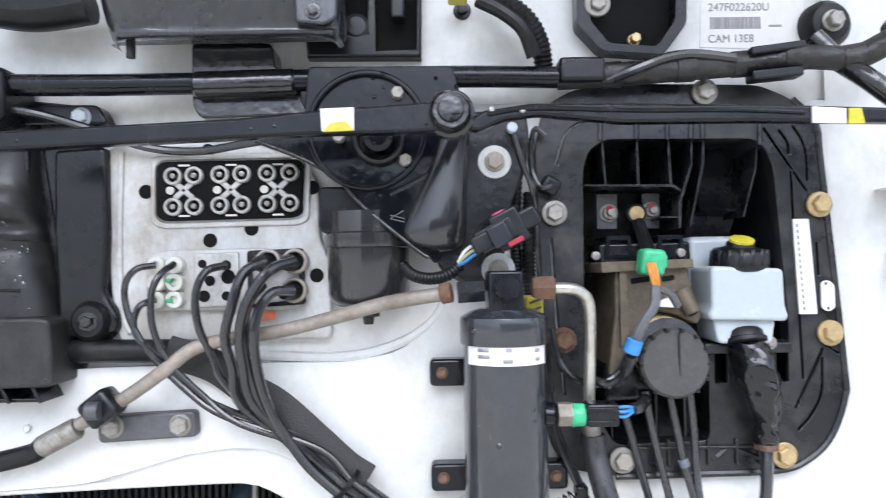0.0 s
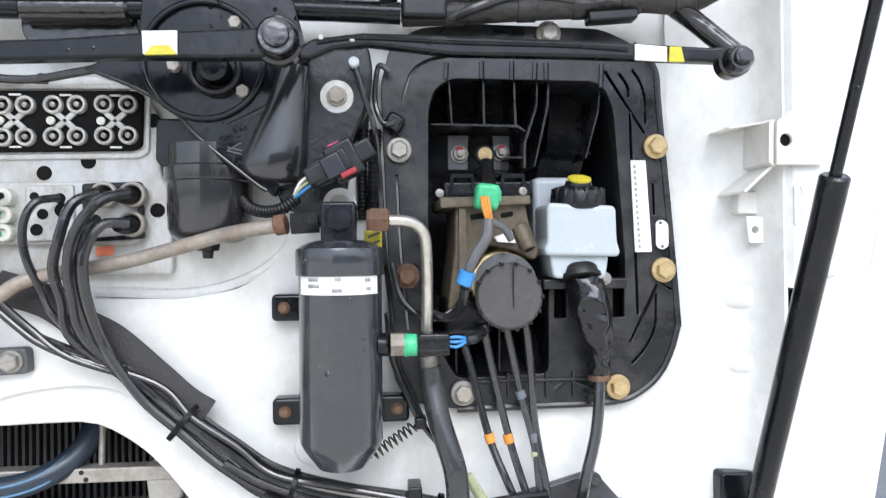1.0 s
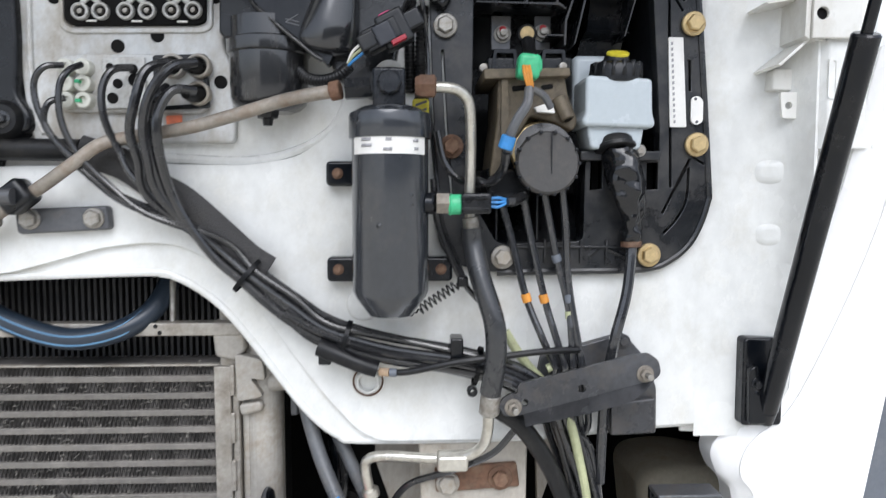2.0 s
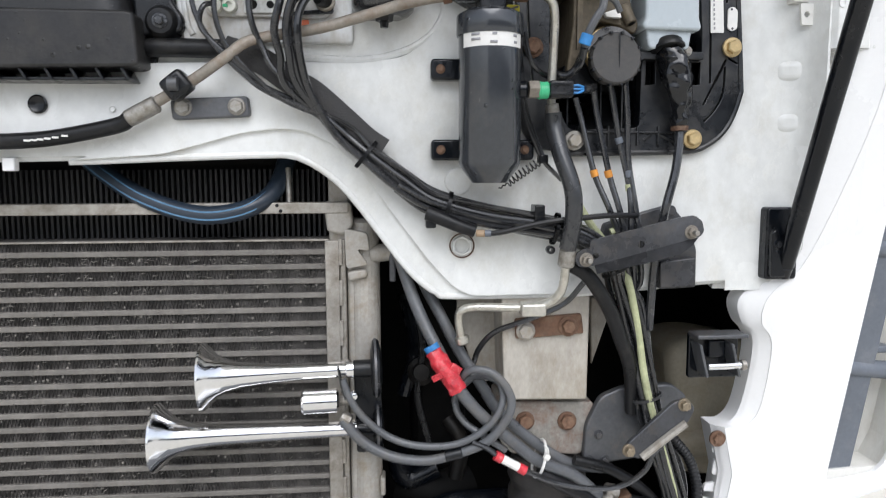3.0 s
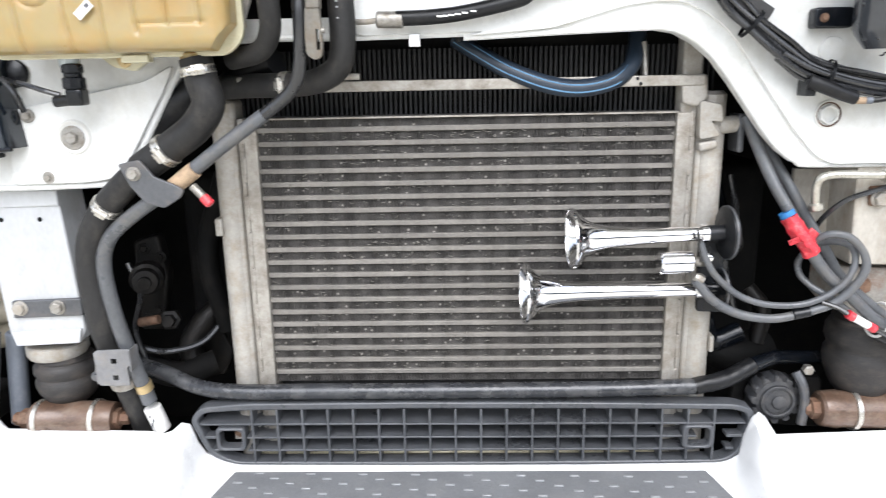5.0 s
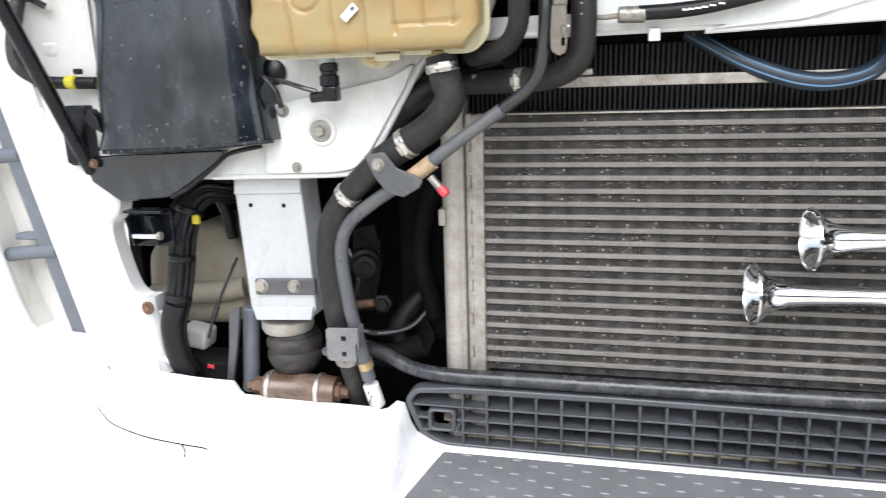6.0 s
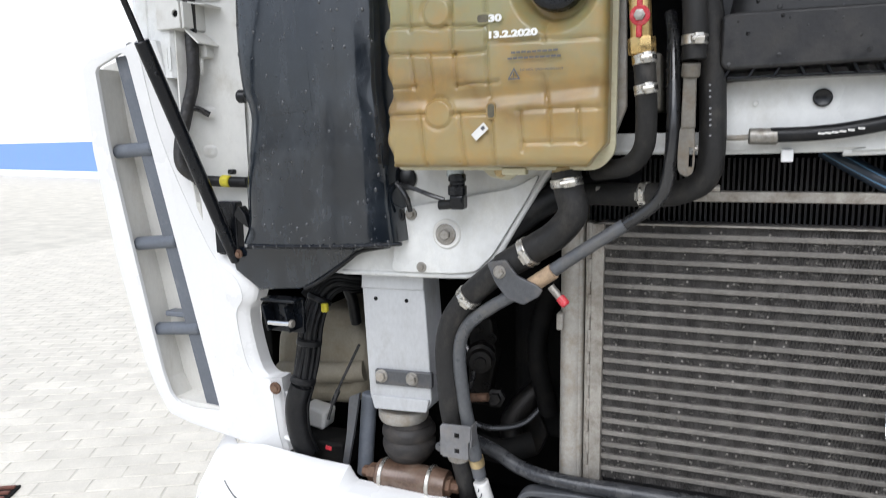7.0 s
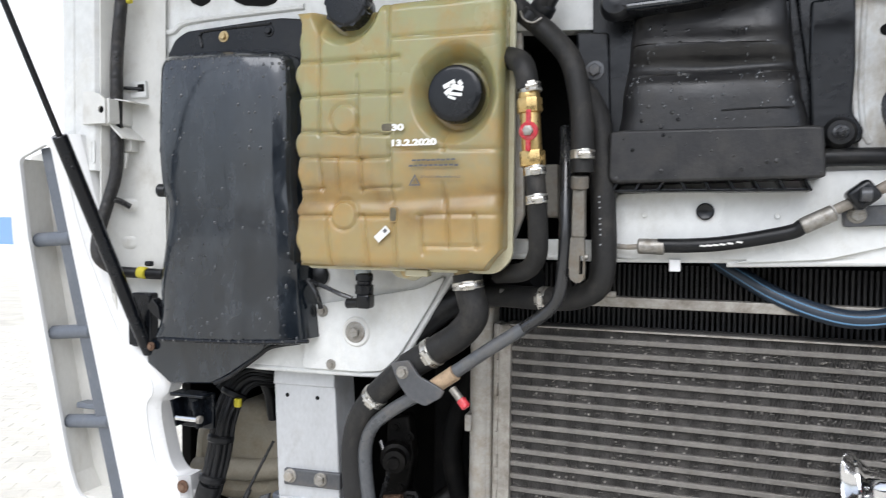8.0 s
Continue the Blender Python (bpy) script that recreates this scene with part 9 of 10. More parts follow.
part("side_web", slab([(0.065, 1.11), (0.145, 1.11), (0.147, 0.984), (0.099, 0.971), (0.065, 1.072)], 0.825, 0.835, 0.002), BEIGE, mount_r)
part("side_web", slab([(0.275, 1.108), (0.319, 1.11), (0.301, 1.068), (0.279, 1.001)], 0.815, 0.825, 0.002), BEIGE, mount_r)
part("pedestal", slab(rnd([(0.125, 0.96), (0.269, 0.954), (0.269, 0.891), (0.248, 0.871), (0.144, 0.876), (0.125, 0.896)], 0.005), 0.77, 0.86, 0.006), mat("rust_eaten_paint", (0.27, 0.255, 0.225), 0.65, 0.1, var=0.3, scale=11, bump=0.6, dirt=(0.15, 0.06, 0.03), amount=0.46), mount_r)
for p in ((0.163, 0.768, 0.928), (0.228, 0.768, 0.926)):
    bolt((p[0], 0.77, p[2]), 0.0105, RUST, mount_r, 1.4)
a0, a1 = (0.209, 0.8, 0.722), (0.205, 0.8, 0.864)
hh = a1[2] - a0[2]
BELLOWS = [(0, 0.036), (0.06, 0.043), (0.14, 0.05), (0.28, 0.058), (0.42, 0.062), (0.52, 0.0615), (0.57, 0.0575), (0.6, 0.057), (0.63, 0.0585), (0.7, 0.0625), (0.82, 0.0615), (0.88, 0.057), (0.91, 0.0535), (0.95, 0.054), (1.0, 0.047)]
part("air_spring", lathe((a0[0], 0.82, a0[2]), (0, 0, 1), [(u * hh, r) for u, r in BELLOWS], 40), DUSTRUB, mount_r, "black rubber air spring bellows")
b0, b1 = Vector((0.127, 0.79, 0.703)), Vector((0.295, 0.79, 0.697))
part("pivot_tube", lathe(b0, b1 - b0, [(0, 0.026), (0.004, 0.03), (0.03, 0.033), (0.034, 0.0315), (0.125, 0.0315), (0.13, 0.033), ((b1 - b0).length, 0.03)], 32), WETRUST, mount_r, "rusty pivot tube")
for u in (0.34, 0.86):
    c = b0.lerp(b1, u)
    part("band", rod(c - Vector((0.004, 0, 0)), c + Vector((0.004, 0, 0)), 0.0352, n=32, bev=0.001), BAND, mount_r, "bright steel band")
part("pivot_end", lathe(b0, (-1, 0, 0), [(-0.01, 0.018), (0.012, 0.018), (0.014, 0.012), (0.022, 0.011)], 6), RUST, mount_r)
part("pivot_arm", slab(rnd([(b1.x - 0.004, b1.z - 0.026), (b1.x + 0.03, b1.z - 0.03), (b1.x + 0.052, b1.z - 0.012), (b1.x + 0.046, b1.z + 0.03), (b1.x + 0.012, b1.z + 0.036), (b1.x - 0.004, b1.z + 0.024)], 0.008), 0.78, 0.82, 0.006), OILY, mount_r)
bolt((b1.x + 0.026, 0.78, b1.z + 0.002), 0.009, RUST, mount_r, 1.5)
part("damper", sweep([(0.305, 0.8, 0.749), (0.316, 0.8, 0.707), (0.328, 0.8, 0.665)], 0.018, 14), SHEET, mount_r)

mount_l = thing("cab_mount_post", "bright aluminium cab mount post over a dusty air spring", "cab mount", "cab mounts")
part("post", slab(rnd([(-1.254, 1.102), (-1.126, 1.102), (-1.118, 0.975), (-1.113, 0.861), (-1.124, 0.841), (-1.231, 0.835), (-1.243, 0.859)], 0.004), 0.776, 0.85, 0.005), MOUNT, mount_l)
part("post_top", slab([(-1.251, 1.101), (-1.123, 1.102), (-1.124, 1.075), (-1.253, 1.072)], 0.772, 0.80, 0.003), MOUNT, mount_l)
part("post_lip", slab(rnd([(-1.238, 0.862), (-1.116, 0.866), (-1.122, 0.841), (-1.231, 0.836)], 0.003), 0.77, 0.777, 0.002), MOUNT, mount_l)
part("bolt_plate", slab(rnd([(-1.227, 0.916), (-1.109, 0.92), (-1.109, 0.89), (-1.227, 0.886)], 0.003), 0.769, 0.778, 0.002), SHEET, mount_l)
for p in ((-1.213, 0.77, 0.904), (-1.149, 0.77, 0.905)):
    bolt((p[0], 0.769, p[2]), 0.0092, CAST if p[0] < -1.2 else ZINC, mount_l, 1.4)
for p in ((-1.224, 0.775, 1.053), (-1.16, 0.775, 1.053)):
    # black disc painting the hole's shade
    part("hole", lathe((p[0], 0.7765, p[2]), (0, -1, 0), [(0, 0.004), (0.001, 0.004), (0.0006, 0)], 12), VOID, mount_l)
part("spring_seat", lathe((-1.195, 0.825, 0.801), (0, 0, 1), [(0, 0.046), (0.008, 0.05), (0.022, 0.05), (0.024, 0.046)], 32), CAST, mount_l)
a0, a1 = (-1.18, 0.82, 0.714), (-1.189, 0.82, 0.801)
hh = a1[2] - a0[2]
part("air_spring", lathe((a0[0] - 0.004, 0.825, a0[2]), (0, 0, 1), [(u * hh, r * 0.86) for u, r in BELLOWS], 40), DUSTRUB, mount_l, "dusty rubber air spring bellows")
b0, b1 = Vector((-1.236, 0.79, 0.692)), Vector((-1.089, 0.79, 0.692))
part("pivot_tube", lathe(b0, b1 - b0, [(0, 0.026), (0.004, 0.03), (0.024, 0.032), (0.028, 0.0305), (0.11, 0.0305), (0.115, 0.032), ((b1 - b0).length, 0.028)], 32), WETRUST, mount_l, "rusty pivot tube")
part("pivot_end", lathe(b1, (1, 0, 0), [(-0.01, 0.018), (0.008, 0.018), (0.01, 0.012), (0.024, 0.011)], 6), RUST, mount_l)
for u in (0.1, 0.78):
    c = b0.lerp(b1, u)
    part("band", rod(c - Vector((0.004, 0, 0)), c + Vector((0.004, 0, 0)), 0.0342, n=32, bev=0.001), BAND, mount_l, "bright steel band")
part("pivot_end", lathe(b0, (-1, 0, 0), [(-0.01, 0.02), (0.02, 0.018), (0.022, 0.012), (0.034, 0.011)], 6), RUST, mount_l)
part("damper", rod((-1.278, 0.84, 0.837), (-1.296, 0.84, 0.658), 0.0165, bev=0.003), GREY, mount_l, "blue-grey damper tube")
part("lever", slab(rnd([(-1.302, 0.84), (-1.278, 0.851), (-1.295, 0.762), (-1.316, 0.668), (-1.328, 0.666), (-1.311, 0.761)], 0.002), 0.796, 0.804, 0.002), SHEET, mount_l)

# ---- filler cap below the right end of the coolers ----
fc = thing("oil_filler_cap", "knurled dark plastic oil filler cap low in the bay", "filler cap")
cc = (0.063, 0.8, 0.712)
CAPGREY = mat("greyed_black_cap", (0.028, 0.029, 0.032), 0.42, var=0.3, scale=20, bump=0.3, dirt=(0.09, 0.085, 0.08), amount=0.4)
cpm = lathe((cc[0], 0.83, cc[2]), (0, -1, 0), [(0, 0.044), (0.02, 0.042), (0.03, 0.036), (0.034, 0.02), (0.034, 0)], 30)
for k in range(12):
    a = 2 * math.pi * k / 12
    part("grip", rod((cc[0] + 0.04 * math.cos(a), 0.83, cc[2] + 0.04 * math.sin(a)), (cc[0] + 0.037 * math.cos(a), 0.80, cc[2] + 0.037 * math.sin(a)), 0.006, n=8), CAPGREY, fc)
part("cap", cpm, CAPGREY, fc)
part("face_ring", slab(disc(cc[0], cc[2], 0.03, 30), 0.793, 0.80, 0.002, [disc(cc[0], cc[2], 0.0235, 30)]), CAPGREY, fc)
part("face_hub", lathe((cc[0] + 0.002, 0.797, cc[2] - 0.001), (0, -1, 0.1), [(0, 0.013), (0.004, 0.012), (0.006, 0.007), (0.0062, 0)], 20), CAPGREY, fc)
part("bracket", sweep([(0.09, 0.8, 0.766), (0.099, 0.79, 0.745), (0.105, 0.79, 0.715), (0.103, 0.79, 0.674)], 0.008, 10), SHEET, fc)
part("nut", lathe((0.107, 0.8, 0.772), (0, -1, 0), [(0, 0.009), (0.01, 0.009), (0.011, 0.006)], 6), ZINC, fc)
part("neck_plate", slab(rnd([(0.005, 0.737), (0.16, 0.734), (0.167, 0.637), (0, 0.648)], 0.008), 0.845, 0.86, 0.004), VOID, fc)

# ---- air horns ----
def horn(mouth, tail, big, case, name_label):
    th = thing("air_horn", name_label, "air horn", "air horns")
    a, b = Vector(mouth), Vector(tail)
    d = (b - a).length
    prof = [(0.0, big * 0.97), (0.0, big), (0.003, big * 1.01), (0.006, big * 0.96), (0.012, big * 0.84), (0.022, big * 0.64), (0.035, big * 0.49), (0.055, big * 0.385), (0.085, big * 0.32), (d * 0.6, big * 0.27), (d, big * 0.24)]
    inner = [(d * 0.7, 0.0), (d * 0.6, big * 0.23), (0.055, big * 0.35), (0.035, big * 0.455), (0.022, big * 0.605), (0.012, big * 0.8), (0.006, big * 0.925), (0.001, big * 0.97)]
    part("bell", lathe(a, b - a, inner + prof, 44), CHROME, th, "polished chrome bell")
    w = (b - a).normalized()
    part("ferrule", rod(b - w * 0.004, b + w * 0.008, big * 0.31, n=24, bev=0.001), CHROME, th)
    part("neck", rod(b + w * 0.006, b + w * 0.034, big * 0.27, n=20), BLACK, th)
    part("diaphragm_case", lathe(b + w * 0.032, w, [(0, case * 0.55), (0.003, case * 0.95), (0.008, case), (0.012, case * 0.95), (0.016, case * 0.55), (0.017, 0)], 36), BLACK, th, "black diaphragm case")
    part("rim_ring", rod(b + w * 0.037, b + w * 0.0405, case * 1.01, n=36), SHEET, th)
    return th


horn((-0.307, 0.745, 1.017), (-0.101, 0.755, 1.02), 0.0475, 0.0425, "shorter chrome trumpet air horn with a black diaphragm case")
horn((-0.379, 0.755, 0.926), (-0.099, 0.77, 0.925), 0.049, 0.034, "longer chrome trumpet air horn below the shorter one")
sol = thing("horn_valve", "chrome solenoid valve between the two air horns", "solenoid valve")
s0, s1 = Vector((-0.169, 0.745, 0.976)), Vector((-0.116, 0.75, 0.976))
part("can", rod(s0, s1, 0.0178, n=32, bev=0.003), CHROME, sol)
part("fitting", rod(s1, s1 + Vector((0.02, 0, 0)), 0.008, n=6), ZINC, sol)
part("fitting", lathe((-0.112, 0.745, 0.954), (1, 0, -0.6), [(0, 0.006), (0.006, 0.009), (0.014, 0.009), (0.016, 0.006)], 8), ZINC, sol)
part("ball_end", lathe((-0.093, 0.74, 0.985), (0, -1, 0), [(-0.007, 0), (-0.004, 0.006), (0, 0.0075), (0.005, 0.005), (0.007, 0)], 14), CHROME, sol)
part("bracket", slab(rnd([(-0.095, 1.003), (-0.055, 1.006), (-0.052, 0.881), (-0.092, 0.883)], 0.004), 0.78, 0.79, 0.002), STEEL, sol)
part("tie", sweep([(-0.115, 0.735, 1.03), (-0.11, 0.735, 0.999), (-0.105, 0.735, 0.981)], 0.002, 6), CABLE, sol)

hh1 = thing("horn_hose", "looped grey air hoses leading from the horns", "air hose")
part("hose", sweep([(-0.11, 0.745, 0.948), (-0.082, 0.742, 0.915), (-0.041, 0.738, 0.893), (0.008, 0.732, 0.887), (0.05, 0.726, 0.897), (0.094, 0.72, 0.915), (0.121, 0.715, 0.945), (0.132, 0.712, 0.974), (0.124, 0.712, 1.0), (0.105, 0.715, 1.02), (0.083, 0.72, 1.025), (0.068, 0.73, 1.017), (0.059, 0.745, 0.996)], 0.0078, 14, 6, None, 0.0052), GREYHOSE, hh1)
part("hose", sweep([(-0.109, 0.738, 1.01), (-0.098, 0.735, 0.981), (-0.08, 0.735, 0.954), (-0.046, 0.732, 0.926), (-0.005, 0.728, 0.912), (0.045, 0.724, 0.912), (0.082, 0.72, 0.927), (0.109, 0.718, 0.952), (0.121, 0.722, 0.979), (0.117, 0.728, 1.001), (0.1, 0.74, 1.008), (0.079, 0.76, 0.999), (0.058, 0.765, 0.975), (0.057, 0.76, 0.953), (0.07, 0.745, 0.936), (0.091, 0.735, 0.923), (0.128, 0.735, 0.897)], 0.0052, 12), GREYHOSE, hh1)
part("tape", rod((0.038, 0.726, 0.895), (0.062, 0.724, 0.901), 0.0082, bev=0.0008), BLACK, hh1, "black tape")
part("label_flag", box((0.094, 0.712, 0.911), (0.012, 0.0012, 0.004), 0.0003, (0, 28, 0)), PALE, hh1, "small pale label")

big = thing("power_cable_pair", "pair of thick grey cables with red and blue tape", "power cables")
PC = [(-0.03, 0.8, 1.196), (-0.014, 0.78, 1.145), (0.005, 0.76, 1.095), (0.031, 0.74, 1.044), (0.057, 0.73, 0.995), (0.088, 0.73, 0.956), (0.128, 0.73, 0.92), (0.175, 0.735, 0.88), (0.233, 0.745, 0.85), (0.274, 0.75, 0.813)]
part("cable", sweep(PC, 0.009, 14), GREYHOSE, big)
PC2 = [(-0.005, 0.82, 1.194), (0.01, 0.8, 1.142), (0.034, 0.78, 1.095), (0.063, 0.765, 1.039), (0.094, 0.76, 0.99), (0.121, 0.76, 0.948), (0.172, 0.76, 0.901), (0.231, 0.765, 0.861), (0.299, 0.77, 0.847)]
part("cable", sweep(PC2, 0.0085, 14), GREYHOSE, big)
red = part("red_tape", crumple(sweep([(0.022, 0.738, 1.048), (0.033, 0.732, 1.03), (0.046, 0.728, 1.011), (0.056, 0.728, 0.993)], 0.0128, 22, 9), 0.0028, 8, 0.016), RED, big, "crumpled red tape")
part("tape_end", box((0.053, 0.722, 1.026), (0.018, 0.003, 0.01), 0.001, (0, 35, 18)), RED, red)
part("tape_end", box((0.026, 0.722, 1.014), (0.016, 0.003, 0.009), 0.001, (0, -28, -14)), RED, red)
part("blue_tape", rod((0.018, 0.742, 1.056), (0.024, 0.74, 1.046), 0.0118), BLUE, big, "blue tape")
ring = [(0.179 + 0.008 * math.cos(k * math.tau / 16), 0.742 - 0.03 * math.sin(k * math.tau / 16), 0.88 + 0.026 * math.cos(k * math.tau / 16)) for k in range(17)]
part("cable_tie", sweep(ring, 0.0022, 8, 2), LABEL, big, "white cable tie")
part("tie_head", box((0.184, 0.713, 0.894), (0.009, 0.008, 0.008), 0.0015, (0, 30, 0)), LABEL, big)
part("tie_tail", sweep([(0.186, 0.712, 0.898), (0.184, 0.708, 0.908), (0.179, 0.708, 0.914)], 0.0016, 6, 4), LABEL, big)
fu = thing("inline_fuse_holder", "small inline fuse holder with red ends", "fuse holder")
part("body", rod((0.114, 0.7, 0.901), (0.143, 0.7, 0.884), 0.0062), LABEL, fu)
part("end", rod((0.107, 0.7, 0.905), (0.116, 0.7, 0.899), 0.007), RED, fu, "red end")
part("end", rod((0.14, 0.7, 0.886), (0.15, 0.7, 0.88), 0.007), RED, fu, "red end")
part("lead", sweep([(0.149, 0.7, 0.881), (0.195, 0.71, 0.857), (0.249, 0.71, 0.845), (0.294, 0.71, 0.847), (0.325, 0.7, 0.873), (0.337, 0.7, 0.899)], 0.0042, 8), CABLE, fu)
part("lead", sweep([(0.077, 0.72, 0.917), (0.097, 0.71, 0.911), (0.11, 0.7, 0.903)], 0.004, 8), CABLE, fu)

tee = thing("air_tee_block", "grimy brass air distribution block with hose unions", "air fitting")
part("plate", slab(rnd([(0.268, 0.794), (0.369, 0.789), (0.376, 0.764), (0.271, 0.765)], 0.003), 0.765, 0.775, 0.002), SHEET, tee)
part("block", box((0.312, 0.757, 0.797), (0.034, 0.026, 0.03), 0.003, (0, -20, 0)), RUST, tee)
part("block_port", lathe((0.312, 0.744, 0.797), (0, -1, 0), [(0, 0.009), (0.005, 0.008), (0.006, 0.004)], 6), NUT, tee)
for p, q in (((0.276, 0.75, 0.801), (0.297, 0.75, 0.809)), ((0.285, 0.755, 0.821), (0.306, 0.755, 0.816))):
    part("union", rod(p, q, 0.0105, bev=0.002, n=12), ZINC, tee)
part("hose", sweep([(0.177, 0.74, 0.859), (0.223, 0.74, 0.834), (0.276, 0.75, 0.801)], 0.0105, 12), RUBBER, tee)
part("hose", sweep([(0.321, 0.75, 0.805), (0.355, 0.74, 0.798), (0.385, 0.75, 0.768), (0.4, 0.77, 0.717)], 0.009, 12), RUBBER, tee)
part("hose", sweep([(0.235, 0.75, 0.872), (0.291, 0.75, 0.855), (0.345, 0.75, 0.819), (0.38, 0.76, 0.773), (0.4, 0.78, 0.702)], 0.008, 12), RUBBER, tee)
part("nut", lathe((0.333, 0.75, 0.792), (0, -1, 0), [(0, 0.011), (0.012, 0.011), (0.013, 0.007)], 6), RUST, tee)

# ---- blue-striped hose above the coolers ----
bh = thing("radiator_hose", "dark hose with blue stripes hanging above the coolers", "hose")
BH = [(-0.482, 0.84, 1.323), (-0.448, 0.82, 1.301), (-0.4, 0.8, 1.273), (-0.342, 0.79, 1.251), (-0.292, 0.785, 1.244), (-0.242, 0.79, 1.254), (-0.21, 0.81, 1.277), (-0.195, 0.84, 1.319), (-0.193, 0.86, 1.355)]
part("hose", sweep(BH, 0.0135, 16), mat("blue_black_hose", (0.02, 0.03, 0.045), 0.35, var=0.2, scale=20), bh)
for off in (-0.006, 0.005):
    part("stripe", sweep([p + Vector((0, -0.0122, 0)) for p in beside(BH[:-2], off, 0, 0, 1)], 0.0013, 6), mat("faded_blue_line", (0.1, 0.22, 0.36), 0.5), bh, "blue stripe")
part("hook", fillet_box(-0.47 - 0.012, -0.47 + 0.012, 0.82, 0.86, 1.316, 1.324 + 0.02, 0.004), BLACK, bh)

# ---- coolant hoses beside the tank ----
ch = thing("coolant_hose", "thick black coolant hose with steel clamps below the tank", "coolant hose", "coolant hoses")
H1 = [(-0.847, 0.69, 1.298), (-0.841, 0.69, 1.267), (-0.835, 0.69, 1.233), (-0.861, 0.695, 1.199), (-0.904, 0.7, 1.17), (-0.951, 0.705, 1.14)]
H1B = [(-0.951, 0.705, 1.14), (-0.985, 0.71, 1.112), (-1.018, 0.715, 1.08), (-1.048, 0.72, 1.037), (-1.061, 0.725, 0.98), (-1.059, 0.73, 0.898)] + [(-1.063, 0.75, 0.853), (-1.059, 0.775, 0.776), (-1.05, 0.81, 0.66)]
part("upper_hose", sweep(H1, 0.0232, 20, 8), HOSE, ch)
part("lower_hose", sweep(H1B, 0.0212, 18, 6, None, 0.019), HOSE, ch)
clamp([(-0.847, 0.69, 1.293), (-0.845, 0.69, 1.28), (-0.843, 0.69, 1.266)], 0.5, 0.0232, ch)
clamp(H1, 0.82, 0.0234, ch)
clamp(H1B, 0.24, 0.0212, ch)
part("second_hose", sweep([(-0.868, 0.77, 1.258), (-0.918, 0.77, 1.227), (-0.985, 0.78, 1.173), (-1.021, 0.79, 1.129)], 0.0225, 14), RUBBER, ch)

hp = thing("heater_pipe", "long grey-black heater pipe beside the coolers", "heater pipe")
H2 = [(-0.705, 0.735, 1.522), (-0.697, 0.7, 1.475), (-0.692, 0.67, 1.373), (-0.696, 0.675, 1.291), (-0.713, 0.685, 1.251), (-0.757, 0.69, 1.217), (-0.823, 0.69, 1.172), (-0.9, 0.695, 1.117), (-0.972, 0.705, 1.071), (-1.016, 0.715, 1.035), (-1.035, 0.72, 0.99), (-1.033, 0.73, 0.902), (-1.025, 0.762, 0.787), (-1.019, 0.776, 0.731)]
part("upper_pipe", sweep(H2[:6], 0.0094, 16, 6), CABLE, hp, "black upper length of the pipe")
part("pipe", sweep(H2[5:], 0.0102, 16, 6, None, 0.0128), GREYHOSE, hp)
part("tan_tape", rod((-0.864, 0.689, 1.141), (-0.899, 0.693, 1.116), 0.0126, n=16), BROWNTAPE, hp, "faded tan tape")
part("bracket", slab(rnd([(-0.969, 1.152), (-0.937, 1.158), (-0.918, 1.133), (-0.889, 1.121), (-0.877, 1.113), (-0.883, 1.102), (-0.908, 1.087), (-0.935, 1.095), (-0.954, 1.119)], 0.004), 0.672, 0.677, 0.0015), SHEET, hp, "bent steel holding strap")
bolt((-0.947, 0.672, 1.138), 0.0075, ZINC, hp, 1.4)
vb, ve = Vector((-0.866, 0.68, 1.118)), Vector((-0.84, 0.675, 1.091))
part("valve_stem", rod(vb, vb.lerp(ve, 0.6), 0.0062, n=12), ZINC, hp)
part("valve_cap", rod(vb.lerp(ve, 0.55), ve, 0.0075, n=14, bev=0.002), RED, hp, "red valve cap")
lower_clip = part("lower_clip", slab(rnd([(-1.072, 0.846), (-1.016, 0.848), (-1.014, 0.823), (-1.022, 0.817), (-1.021, 0.785), (-1.071, 0.785), (-1.076, 0.811)], 0.003, 2), 0.722, 0.726, 0.001, [rect(-1.0475, 0.823, -1.0385, 0.832), rect(-1.0475, 0.794, -1.0385, 0.803)]), CASTGREY, hp, "grey sheet steel pipe clip with two holes")
part("clip_side", box((-1.0165, 0.737, 0.828), (0.003, 0.03, 0.038), 0.001), CASTGREY, lower_clip)
part("clip_side", box((-1.0735, 0.737, 0.815), (0.003, 0.03, 0.055), 0.001), CASTGREY, lower_clip)
bolt((-1.078, 0.728, 0.799), 0.005, SHEET, lower_clip)
wtape = part("tape", rod((-1.019, 0.781, 0.718), (-1.009, 0.79, 0.67), 0.0148, bev=0.002), LABEL, hp, "white tape with print")
for dx, zc, w in ((-0.003, 0.706, 0.008), (0.002, 0.697, 0.006), (-0.001, 0.688, 0.009)):
    part("print_bar", box((-1.0155 + dx, 0.7685, zc), (w, 0.0012, 0.0024), 0, (0, -78, 0)), INK, wtape)
part("tape", rod((-1.058, 0.774, 0.779), (-1.057, 0.779, 0.763), 0.0245, bev=0.002), ALU, hp)
part("band", rod((-1.023, 0.767, 0.77), (-1.021, 0.771, 0.755), 0.0142), BRASSY, hp)

